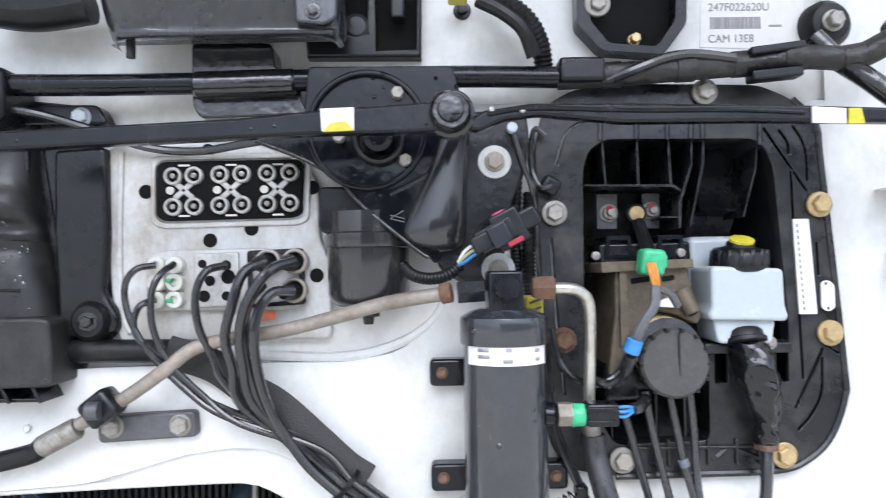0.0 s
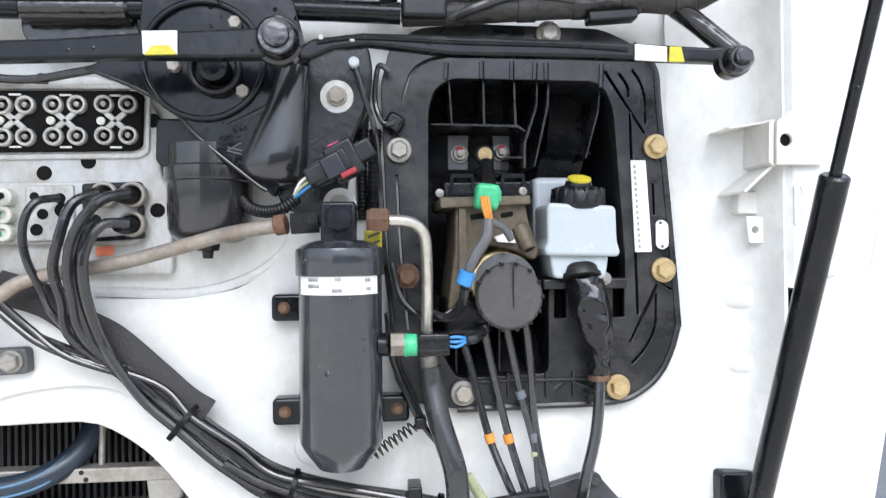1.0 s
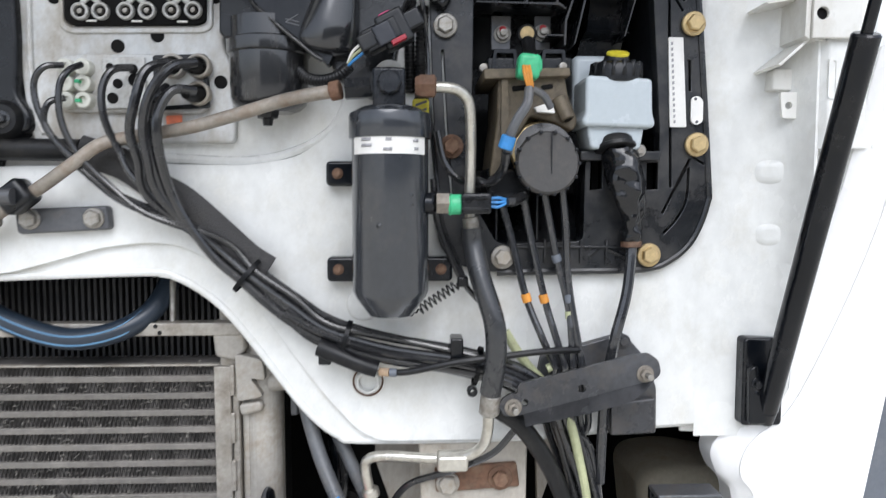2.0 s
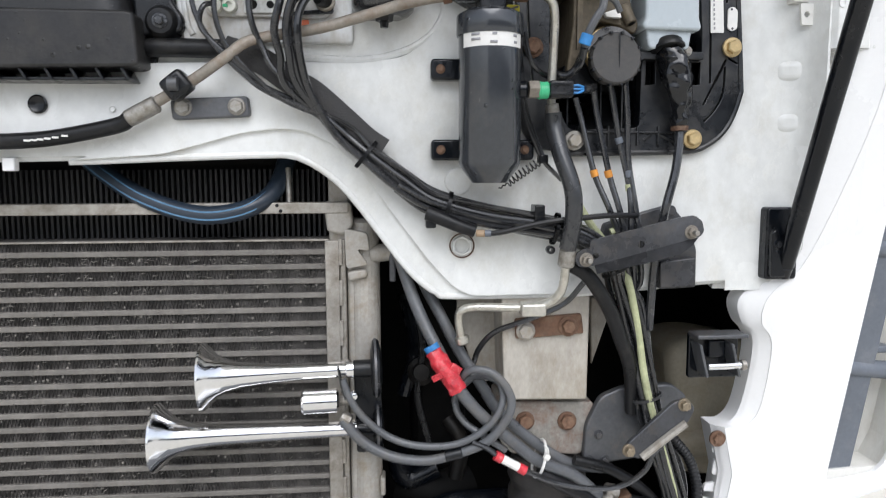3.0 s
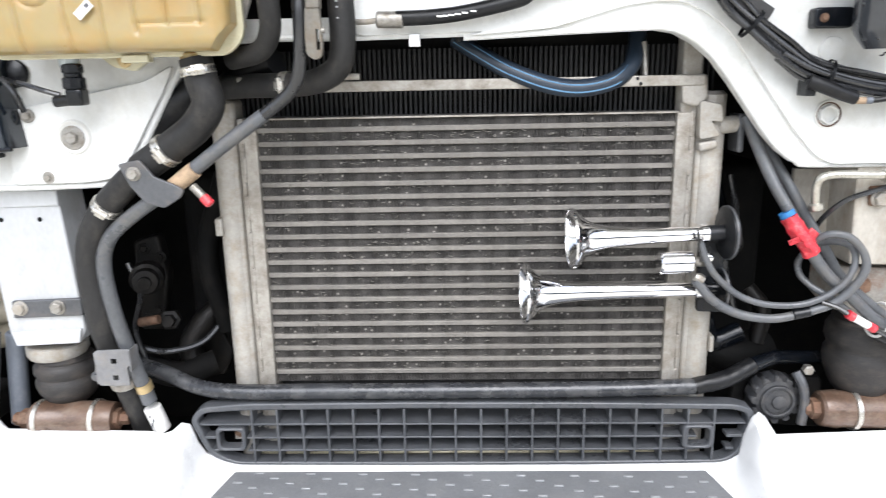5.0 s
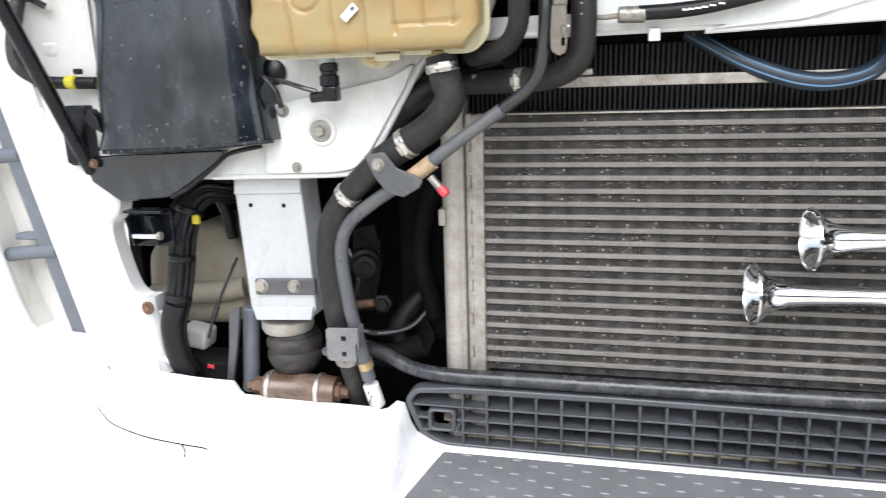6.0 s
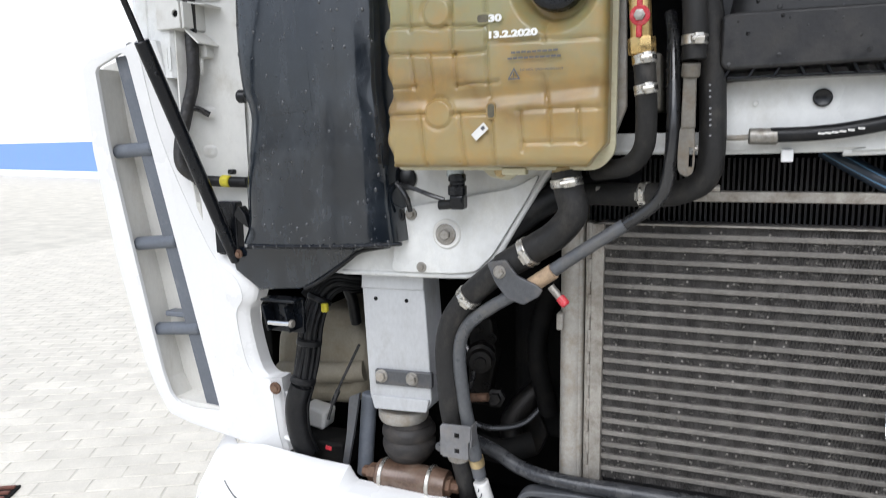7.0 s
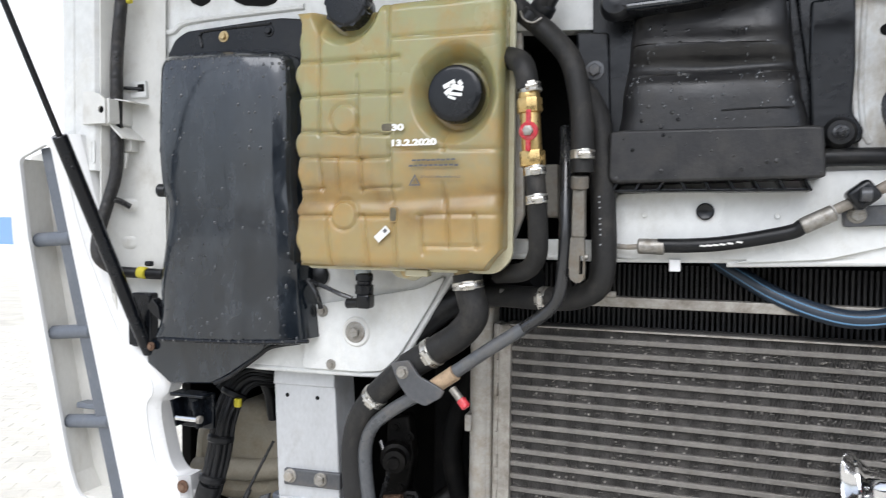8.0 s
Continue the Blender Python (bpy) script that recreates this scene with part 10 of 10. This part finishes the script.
hv = thing("heater_valve", "brass ball valve with a red lever between two hoses", "valve")
part("hose_top", sweep([(-0.811, 0.72, 1.628), (-0.78, 0.67, 1.621), (-0.754, 0.64, 1.606), (-0.744, 0.63, 1.587), (-0.741, 0.63, 1.566)], 0.0165, 16), HOSE, hv)
V = [Vector((-0.739, 0.63, 1.56)), Vector((-0.731, 0.63, 1.443))]
for u0, u1, r, mt in ((0.0, 0.09, 0.015, BRASS), (0.07, 0.24, 0.0185, BRASS), (0.24, 0.72, 0.0145, BRASS), (0.7, 0.88, 0.0185, BRASS), (0.88, 1.0, 0.014, BRASS)):
    part("brass_body", lathe(V[0].lerp(V[1], u0), V[1] - V[0], [(0, r * 0.96), (0.002, r), ((V[1] - V[0]).length * (u1 - u0) - 0.002, r), ((V[1] - V[0]).length * (u1 - u0), r * 0.96)], 8 if r > 0.016 else 24), mt, hv)
hb = Vector((-0.734, 0.612, 1.504))
part("lever_hub", lathe(hb, (0, -1, 0), [(0, 0.0132), (0.004, 0.0132), (0.006, 0.0105), (0.006, 0)], 24), RED, hv, "red lever hub")
part("lever_nut", lathe(hb + Vector((0, -0.005, 0)), (0, -1, 0), [(0, 0.0078), (0.005, 0.0075), (0.006, 0.004), (0.006, 0)], 6), ZINC, hv)
part("lever", fillet_box(hb.x - 0.0045, hb.x + 0.003, 0.608, 0.613, hb.z - 0.028, hb.z + 0.03, 0.002), RED, hv, "red lever")
HL = [(-0.729, 0.63, 1.446), (-0.726, 0.63, 1.413), (-0.725, 0.64, 1.362), (-0.731, 0.66, 1.328), (-0.756, 0.69, 1.304), (-0.808, 0.73, 1.295)]
part("hose_bottom", sweep(HL, 0.0146, 16), HOSE, hv)
clamp([(-0.739, 0.63, 1.572), (-0.737, 0.63, 1.566), (-0.736, 0.63, 1.558)], 0.5, 0.0148, hv)
clamp([(-0.73, 0.63, 1.456), (-0.729, 0.63, 1.45), (-0.728, 0.63, 1.442)], 0.5, 0.0148, hv)
clamp([(-0.727, 0.63, 1.416), (-0.726, 0.63, 1.41), (-0.725, 0.63, 1.402)], 0.5, 0.0148, hv)

ch2 = thing("coolant_hose", "black heater hose curving down to a pale pipe", "coolant hose", "coolant hoses")
H4 = [(-0.784, 0.7, 1.712), (-0.747, 0.69, 1.678), (-0.72, 0.685, 1.653), (-0.689, 0.67, 1.614), (-0.675, 0.665, 1.567), (-0.668, 0.66, 1.51), (-0.667, 0.66, 1.449)]
part("hose", sweep(H4, 0.0162, 16), HOSE, ch2)
clamp(H4, 0.93, 0.0164, ch2)
part("pipe", rod((-0.67, 0.66, 1.445), (-0.671, 0.664, 1.426), 0.0125, bev=0.002), BRKT, ch2, "grimy pipe end")
part("stem", slab(rnd([(-0.68, 1.431), (-0.663, 1.431), (-0.662, 1.357), (-0.681, 1.357)], 0.003), 0.657, 0.675, 0.006), BRKT, ch2, "dull grey cast stem")
part("slotted_bracket", slab(rnd([(-0.682, 1.36), (-0.663, 1.36), (-0.661, 1.31), (-0.663, 1.295), (-0.672, 1.29), (-0.683, 1.297), (-0.684, 1.321)], 0.006), 0.659, 0.671, 0.002, [[(-0.669, 1.331), (-0.664, 1.33), (-0.664, 1.304), (-0.669, 1.304)]]), BRKT, ch2, "grey cast bracket with a slot")
part("screw", rod((-0.663, 0.664, 1.329), (-0.657, 0.664, 1.329), 0.004, bev=0.001), ZINC, ch2)
ch3 = thing("coolant_hose", "wide black hose bending round behind the heater pipe", "coolant hose", "coolant hoses")
H5 = [(-0.682, 0.735, 1.58), (-0.664, 0.72, 1.556), (-0.65, 0.712, 1.516), (-0.643, 0.705, 1.416), (-0.64, 0.705, 1.328), (-0.648, 0.712, 1.285), (-0.681, 0.728, 1.264), (-0.729, 0.745, 1.258), (-0.8, 0.77, 1.257), (-0.844, 0.79, 1.255)]
part("hose", sweep(H5, 0.0185, 18), HOSE, ch3)
for q in range(8):
    a, b = along(H5, 0.33 + q * 0.012, 0.004)
    part("print_bar", box(((a + b) / 2) + Vector((-0.003, -0.0187, 0)), (0.003, 0.0006, 0.0022)), GREYINK, ch3)
part("joint_pipe", rod((-0.815, 0.777, 1.2565), (-0.764, 0.758, 1.2575), 0.0165), SHEET, ch3)
clamp(H5, 0.79, 0.0187, ch3)
part("rail", rod((-0.812, 0.76, 1.265), (-0.627, 0.76, 1.268), 0.005), ALU, ch3)
part("far_hose", sweep([(-0.866, 0.86, 1.159), (-0.873, 0.84, 1.209), (-0.853, 0.83, 1.255), (-0.788, 0.8, 1.282), (-0.756, 0.78, 1.292)], 0.02, 14), RUBBER, ch3)
hpan = thing("pipe_recess", "recess box behind the heater hoses, near black for its shade", "recess panel")
# recess walls in near black, which puts the recess's shade into their colour
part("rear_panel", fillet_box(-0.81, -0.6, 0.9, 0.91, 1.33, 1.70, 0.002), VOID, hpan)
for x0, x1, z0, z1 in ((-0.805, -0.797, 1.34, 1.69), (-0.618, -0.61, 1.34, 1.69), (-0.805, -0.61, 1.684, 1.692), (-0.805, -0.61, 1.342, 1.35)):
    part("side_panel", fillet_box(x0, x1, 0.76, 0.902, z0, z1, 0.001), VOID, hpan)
part("upright_rib", slab(rnd([(-0.69, 1.668), (-0.642, 1.664), (-0.636, 1.52), (-0.684, 1.52)], 0.006), 0.73, 0.902, 0.004), BLACK, hpan)
part("bracket_arm", slab(rnd([(-0.742, 1.469), (-0.716, 1.469), (-0.714, 1.387), (-0.736, 1.386)], 0.004), 0.735, 0.902, 0.003), BRKT, hpan, "grey bracket")
bolt((-0.661, 0.73, 1.608), 0.0085, SHEET, hpan)
part("tank_side_plate", slab([(-0.784, 1.666), (-0.766, 1.664), (-0.759, 1.39), (-0.779, 1.338)], 0.695, 0.705, 0.002), CAST, hpan)

top_fit = thing("heater_hose_union", "black hose union with wire clips above the heater hoses", "hose union")
part("body", lathe((-0.738, 0.70, 1.694), (0.45, -0.3, 0.6), [(-0.02, 0.014), (0.0, 0.019), (0.012, 0.019), (0.016, 0.015), (0.03, 0.015), (0.034, 0.011)], 20), BLACK, top_fit)
part("collar", rod((-0.757, 0.69, 1.676), (-0.745, 0.69, 1.688), 0.0195, n=20, bev=0.002), RUBBER, top_fit)
part("wire_clip", sweep([(-0.764, 0.675, 1.69), (-0.757, 0.668, 1.676), (-0.743, 0.666, 1.669), (-0.731, 0.67, 1.676)], 0.0016, 6, 4), ZINC, top_fit, "bent wire clip")
part("tail", sweep([(-0.735, 0.69, 1.70), (-0.729, 0.685, 1.722), (-0.735, 0.69, 1.75)], 0.013, 12), RUBBER, top_fit)
duct_top = thing("heater_inlet_hood", "wet black plastic hood above the heater intake cover", "hood")
part("hood", crumple(slab(rnd([(-0.64, 1.76), (-0.40, 1.76), (-0.40, 1.706), (-0.46, 1.688), (-0.53, 1.679), (-0.6, 1.676), (-0.64, 1.682)], 0.01, 3), 0.68, 0.735, 0.012), 0.0006, 12, 0.05), BLACK, duct_top)
part("end_boss", lathe((-0.628, 0.70, 1.692), (0, -1, 0.1), [(0, 0.024), (0.012, 0.023), (0.018, 0.018), (0.02, 0.008), (0.022, 0)], 26), BLACK, duct_top)
part("lip", sweep([(-0.61, 0.676, 1.682), (-0.53, 0.672, 1.684), (-0.47, 0.672, 1.692), (-0.40, 0.674, 1.71)], 0.005, 10, 5), WET, duct_top)

# ---- left side of the recess ----
lc = thing("door_harness", "black cable run with a yellow clip beside the air duct", "wiring harness")
part("cable", sweep([(-1.536, 0.70, 1.85), (-1.541, 0.70, 1.792), (-1.552, 0.70, 1.687), (-1.554, 0.70, 1.58), (-1.553, 0.698, 1.473), (-1.566, 0.69, 1.41), (-1.576, 0.676, 1.345), (-1.57, 0.672, 1.305), (-1.548, 0.69, 1.28)], 0.0115, 14), TAPE, lc)
part("cable", sweep([(-1.566, 0.692, 1.412), (-1.552, 0.70, 1.414), (-1.535, 0.715, 1.402)], 0.0058, 8), CABLE, lc)
part("clip_arm", rod((-1.55, 0.715, 1.63), (-1.521, 0.73, 1.629), 0.0035), BLACK, lc)
part("link", sweep([(-1.556, 0.685, 1.28), (-1.524, 0.71, 1.276), (-1.461, 0.72, 1.274)], 0.0105, 12), RUBBER, lc)
part("yellow_clip", rod((-1.513, 0.712, 1.277), (-1.494, 0.712, 1.276), 0.0115, bev=0.002), YELLOW, lc, "yellow clip")
part("clip_top", box((-1.491, 0.715, 1.294), (0.014, 0.012, 0.01), 0.003), BLACK, lc)
part("yellow_tape", box((-1.537, 0.705, 1.791), (0.03, 0.012, 0.01), 0.003), YELLOW, lc)


# ---- latches of the flap on both sides ----
def latch(cx, cz, mirrored, lab):
    th = thing("flap_latch", lab, "latch", "flap latches")
    bm = slab(rnd(rect(cx - 0.038, cz - 0.035, cx + 0.038, cz + 0.034), 0.004), 0.735, 0.742, 0.002)
    part("back_plate", bm, STEEL, th)
    dark = STEEL if mirrored else SHEET
    part("top_lip", fillet_box(cx - 0.038, cx + 0.038, 0.705, 0.74, cz + 0.03, cz + 0.036, 0.002), dark, th)
    for s in (-1, 1):
        part("side_arm", box((cx + s * 0.024 - 0.004, 0.722, cz - 0.002), (0.004, 0.036, 0.05), 0.001, (0, -14, 0)), dark, th)
    part("striker_bar", rod((cx - 0.022, 0.706, cz - 0.01), (cx + 0.03, 0.706, cz - 0.009), 0.005, n=16, bev=0.001), CHROME, th, "polished striker bar")
    part("bar_end", lathe((cx + 0.028, 0.706, cz - 0.009), (1, 0, 0), [(0, 0.0075), (0.006, 0.0075), (0.007, 0.005)], 14), ZINC, th)
    part("lock_core", fillet_box(cx - 0.012, cx + 0.014, 0.725, 0.74, cz - 0.002, cz + 0.024, 0.003), STEEL, th)


lr, ll = (0.439, 0.72, 1.034), (-1.398, 0.72, 1.018)
latch(lr[0], lr[2], False, "black latch plate with a polished striker bar")
latch(ll[0], ll[2], True, "black latch plate with a striker bar under the apron")

# ---- wheel-arch linings and leftovers in the side bays ----
for nm, lab, poly, yy in (
    ("step_box", "grey-beige plastic step box seen in the side bay", [(0.459, 0.993), (0.533, 1.005), (0.7, 0.974), (0.693, 0.732), (0.584, 0.738), (0.488, 0.742)], 1.0),
    ("step_box", "brownish plastic step box behind the cable drop", [(-1.583, 0.928), (-1.488, 0.959), (-1.446, 0.983), (-1.384, 0.977), (-1.333, 0.892), (-1.359, 0.753), (-1.51, 0.743), (-1.598, 0.775)], 1.0),
):
    sb_ = thing(nm, lab, "step box", "step boxes")
    part("shell", slab(rnd(poly, 0.05), yy - 0.05, yy + 0.1, 0.03), CREAM, sb_)
    cx = sum(p[0] for p in poly) / len(poly)
    cz = sum(p[1] for p in poly) / len(poly)
    w = max(p[0] for p in poly) - min(p[0] for p in poly)
    for dz, dy, r in ((-0.05, 0.045, 0.024),):
        part("rolled_ledge", sweep([(cx - w * 0.42, yy - dy, cz + dz - 0.012), (cx - w * 0.1, yy - dy - 0.014, cz + dz), (cx + w * 0.2, yy - dy - 0.012, cz + dz + 0.006), (cx + w * 0.42, yy - dy, cz + dz + 0.014)], r, 14, 6), CREAM, sb_)
drop = thing("cable_drop", "thick black taped cable bundle hanging in the side bay", "cable drop")
DROP = [(-1.235, 1, 0.975), (-1.286, 0.92, 1.047), (-1.322, 0.87, 1.063), (-1.352, 0.845, 1.066), (-1.378, 0.83, 1.037), (-1.39, 0.81, 0.983), (-1.398, 0.8, 0.916), (-1.407, 0.79, 0.857), (-1.423, 0.79, 0.808), (-1.423, 0.795, 0.749), (-1.409, 0.8, 0.701)]
for k, (off, dep) in enumerate(((-0.02, 0.0), (-0.012, -0.01), (-0.003, -0.012), (0.006, -0.01), (0.014, -0.004), (0.02, 0.006), (0.0, 0.004))):
    part("cable", sweep(beside(DROP, off, dep, 0.002, 90 + k), 0.0068 - 0.0006 * (k % 3), 10, 6), RUBBER, drop)
for u in (0.42, 0.56, 0.68):
    a, b = along(DROP, u, 0.014)
    part("tape_wrap", rod(a, b, 0.0265, n=18, bev=0.003), RUBBER, drop)
part("sheath", sweep(beside(DROP[7:], 0.0, 0.0, 0.001, 99), 0.0235, 16, 6), RUBBER, drop, "matt black tape sheath")
part("yellow_clip", box((-1.352, 0.8, 1.02), (0.014, 0.01, 0.018), 0.003), YELLOW, drop, "yellow clip")
part("rod", sweep([(-1.31, 0.86, 0.931), (-1.341, 0.84, 0.859), (-1.358, 0.83, 0.816), (-1.374, 0.83, 0.77)], 0.003, 8), CABLE, drop)
part("rod_sleeve", rod((-1.35, 0.835, 0.835), (-1.363, 0.832, 0.806), 0.0055), CABLE, drop)
part("white_box", box((-1.442, 0.9, 0.746), (0.06, 0.05, 0.045), 0.008, (0, 10, 0)), LABEL, drop, "white plastic part")
part("black_box", box((-1.421, 0.87, 0.689), (0.16, 0.08, 0.06), 0.008), VOID, drop)
part("red_tag", box((-1.357, 0.8, 0.722), (0.014, 0.003, 0.008), 0.001, (0, 10, 0)), RED, drop, "small red tag")
part("grommet_fold", sweep([(-1.424, 0.84, 1.03), (-1.397, 0.86, 1.059), (-1.363, 0.88, 1.063), (-1.349, 0.9, 1.024), (-1.349, 0.92, 0.959)], 0.012, 12), RUBBER, drop)

# machinery glimpsed beside the coolers, the bay's shade put into its near-black colour
eng = thing("engine_parts", "oily engine parts beside the coolers, coloured near black for shade", "engine parts")
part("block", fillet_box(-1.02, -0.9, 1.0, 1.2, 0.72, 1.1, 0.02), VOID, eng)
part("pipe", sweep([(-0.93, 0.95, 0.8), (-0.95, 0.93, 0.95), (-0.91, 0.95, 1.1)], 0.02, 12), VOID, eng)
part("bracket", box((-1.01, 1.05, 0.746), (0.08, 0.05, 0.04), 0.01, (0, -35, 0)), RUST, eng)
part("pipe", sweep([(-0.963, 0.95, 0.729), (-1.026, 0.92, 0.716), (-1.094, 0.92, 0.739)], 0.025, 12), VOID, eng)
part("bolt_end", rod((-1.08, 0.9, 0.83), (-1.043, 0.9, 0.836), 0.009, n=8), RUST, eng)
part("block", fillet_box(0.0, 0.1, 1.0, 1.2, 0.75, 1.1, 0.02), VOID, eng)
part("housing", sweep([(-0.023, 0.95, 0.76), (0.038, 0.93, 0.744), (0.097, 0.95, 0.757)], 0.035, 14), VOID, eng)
part("pipe", sweep([(-0.014, 0.98, 1.09), (0.004, 0.96, 0.998), (-0.017, 0.96, 0.913)], 0.012, 10), STEEL, eng)
part("pipe", sweep([(0.04, 0.92, 0.795), (-0.012, 0.92, 0.776), (-0.032, 0.92, 0.82)], 0.02, 12), STEEL, eng)

part("fitting", lathe((-1.067, 0.93, 0.913), (0.3, -1, 0), [(0, 0.03), (0.03, 0.03), (0.034, 0.024), (0.05, 0.022), (0.052, 0.012), (0.06, 0.011)], 18), OILY, eng, "oily metal fitting, dimmed by its colour")
part("fitting", lathe((-1.041, 0.95, 0.819), (0.2, -1, 0.2), [(0, 0.02), (0.02, 0.02), (0.022, 0.013), (0.04, 0.012)], 6), OILY, eng)
part("flange", slab(rnd([(-1.103, 0.972), (-1.055, 0.984), (-1.044, 0.902), (-1.063, 0.793), (-1.109, 0.793)], 0.01), 0.96, 0.99, 0.005), OILY, eng)
for p in ((-1.082, 0.955, 0.958), (-1.053, 0.955, 0.941), (-1.068, 0.955, 0.835), (-1.093, 0.955, 0.817)):
    bolt((p[0], 0.96, p[2]), 0.006, OILY, eng)
part("coolant_elbow", sweep([(-0.953, 1, 0.834), (-0.984, 0.98, 0.809), (-1.012, 0.96, 0.761), (-1.001, 0.95, 0.703)], 0.024, 14), OILY, eng)
part("bracket", slab(rnd([(-1.029, 0.783), (-0.972, 0.809), (-0.941, 0.734), (-0.963, 0.683), (-1.018, 0.688)], 0.008), 0.99, 1.02, 0.004), OILY, eng)
part("cable", sweep([(-1.094, 0.9, 0.783), (-1.037, 0.9, 0.772), (-0.977, 0.93, 0.779), (-0.936, 0.96, 0.823)], 0.006, 8), CABLE, eng)
part("cable", sweep([(-1.098, 0.92, 0.939), (-1.072, 0.9, 0.888), (-1.09, 0.9, 0.818), (-1.065, 0.88, 0.756)], 0.005, 8), CABLE, eng)
part("fitting", lathe((0.013, 0.95, 0.958), (0, -1, 0.2), [(0, 0.024), (0.02, 0.024), (0.024, 0.016), (0.04, 0.014), (0.042, 0)], 18), OILY, eng)
part("cable", sweep([(0.002, 0.93, 1.087), (0.015, 0.92, 1.007), (0.006, 0.93, 0.921), (0.025, 0.92, 0.839)], 0.006, 8), CABLE, eng)
part("pipe", sweep([(0.06, 0.95, 0.87), (0.083, 0.93, 0.833), (0.071, 0.92, 0.772)], 0.014, 12), OILY, eng)
# ---- paving of the yard ----
pave = bmesh.new()
bmesh.ops.create_cube(pave, size=1.0)
bmesh.ops.scale(pave, vec=(0.204, 0.1, 0.06), verts=pave.verts[:])
bmesh.ops.bevel(pave, geom=[e for e in pave.edges if all(v.co.z > 0 for v in e.verts)], offset=0.003, segments=1, affect="EDGES")
paver_me = mesh_of("paver", pave, PAVER)
TURN_P = radians(28)
spots = []
for j in range(-70, 75):
    for i in range(-40, 42):
        u, v = (i + 0.5 * (j % 2)) * 0.21, j * 0.106
        x = -2.9 + u * math.cos(TURN_P) - v * math.sin(TURN_P)
        y = 1.9 + u * math.sin(TURN_P) + v * math.cos(TURN_P)
        spots.append((x, y))
near = [s for s in spots if -4.2 < s[0] < -2.0 and 1.0 < s[1] < 3.4][:300]
chosen = set(near)
for k, (x, y) in enumerate(near):
    o = new("paver", paver_me)
    o.location = (x, y, -0.0275 + 0.0006 * math.sin(k * 7.3))
    o.rotation_euler = (0.002 * math.sin(k * 3.1), 0.002 * math.cos(k * 2.3), TURN_P)
    o.parent = ground
verts, faces = [], []
src = [(v.co.copy()) for v in paver_me.vertices]
pol = [tuple(p.vertices) for p in paver_me.polygons]
cs, sn = math.cos(TURN_P), math.sin(TURN_P)
for k, (x, y) in enumerate(spots):
    if (x, y) in chosen or not (-9 < x < 4.5 and 0.2 < y < 9) or (-1.5 < x < 0.5 and y > 1.0):
        continue
    b = len(verts)
    verts += [(x + c.x * cs - c.y * sn, y + c.x * sn + c.y * cs, c.z - 0.0275 + 0.0006 * math.sin(k * 7.3)) for c in src]
    faces += [tuple(i + b for i in p) for p in pol]
me = bpy.data.meshes.new("paving")
me.from_pydata(verts, [], faces)
me.materials.append(PAVER)
pv = new("paving", me)
pv.parent = ground
tagged(pv, "pale concrete block paving of the yard", kind="stuff")

dr = thing("drain_grate", "rusty cast-iron drain grate in the paving", "drain grate")
DC = (-3.26, 1.17)
part("frame", box((DC[0], DC[1], 0.006), (0.36, 0.36, 0.012), 0.002, (0, 0, 28)), VOID, dr)
for k in range(8):
    o = part("bar", box((0, 0, 0), (0.34, 0.018, 0.014), 0.003), DRAIN, dr)
    o.matrix_basis = pose(DC[0] - math.sin(TURN_P) * (k - 3.5) * 0.044, DC[1] + math.cos(TURN_P) * (k - 3.5) * 0.044, 0.014, 0, 0, 28)

# ---- each thing's empty sits at the foot of its parts ----
bpy.context.view_layer.update()
for ob in list(scene.objects):
    if ob.type == "EMPTY" and ob.children and not ob.parent:
        lo, hi = Vector((1e9,) * 3), Vector((-1e9,) * 3)
        for c in ob.children:
            for v in c.bound_box:
                w = c.matrix_basis @ Vector(v)
                lo, hi = Vector(map(min, lo, w)), Vector(map(max, hi, w))
        ob.location = ((lo.x + hi.x) / 2, (lo.y + hi.y) / 2, lo.z)
        for c in ob.children:
            c.matrix_parent_inverse = Matrix.Translation(-ob.location)
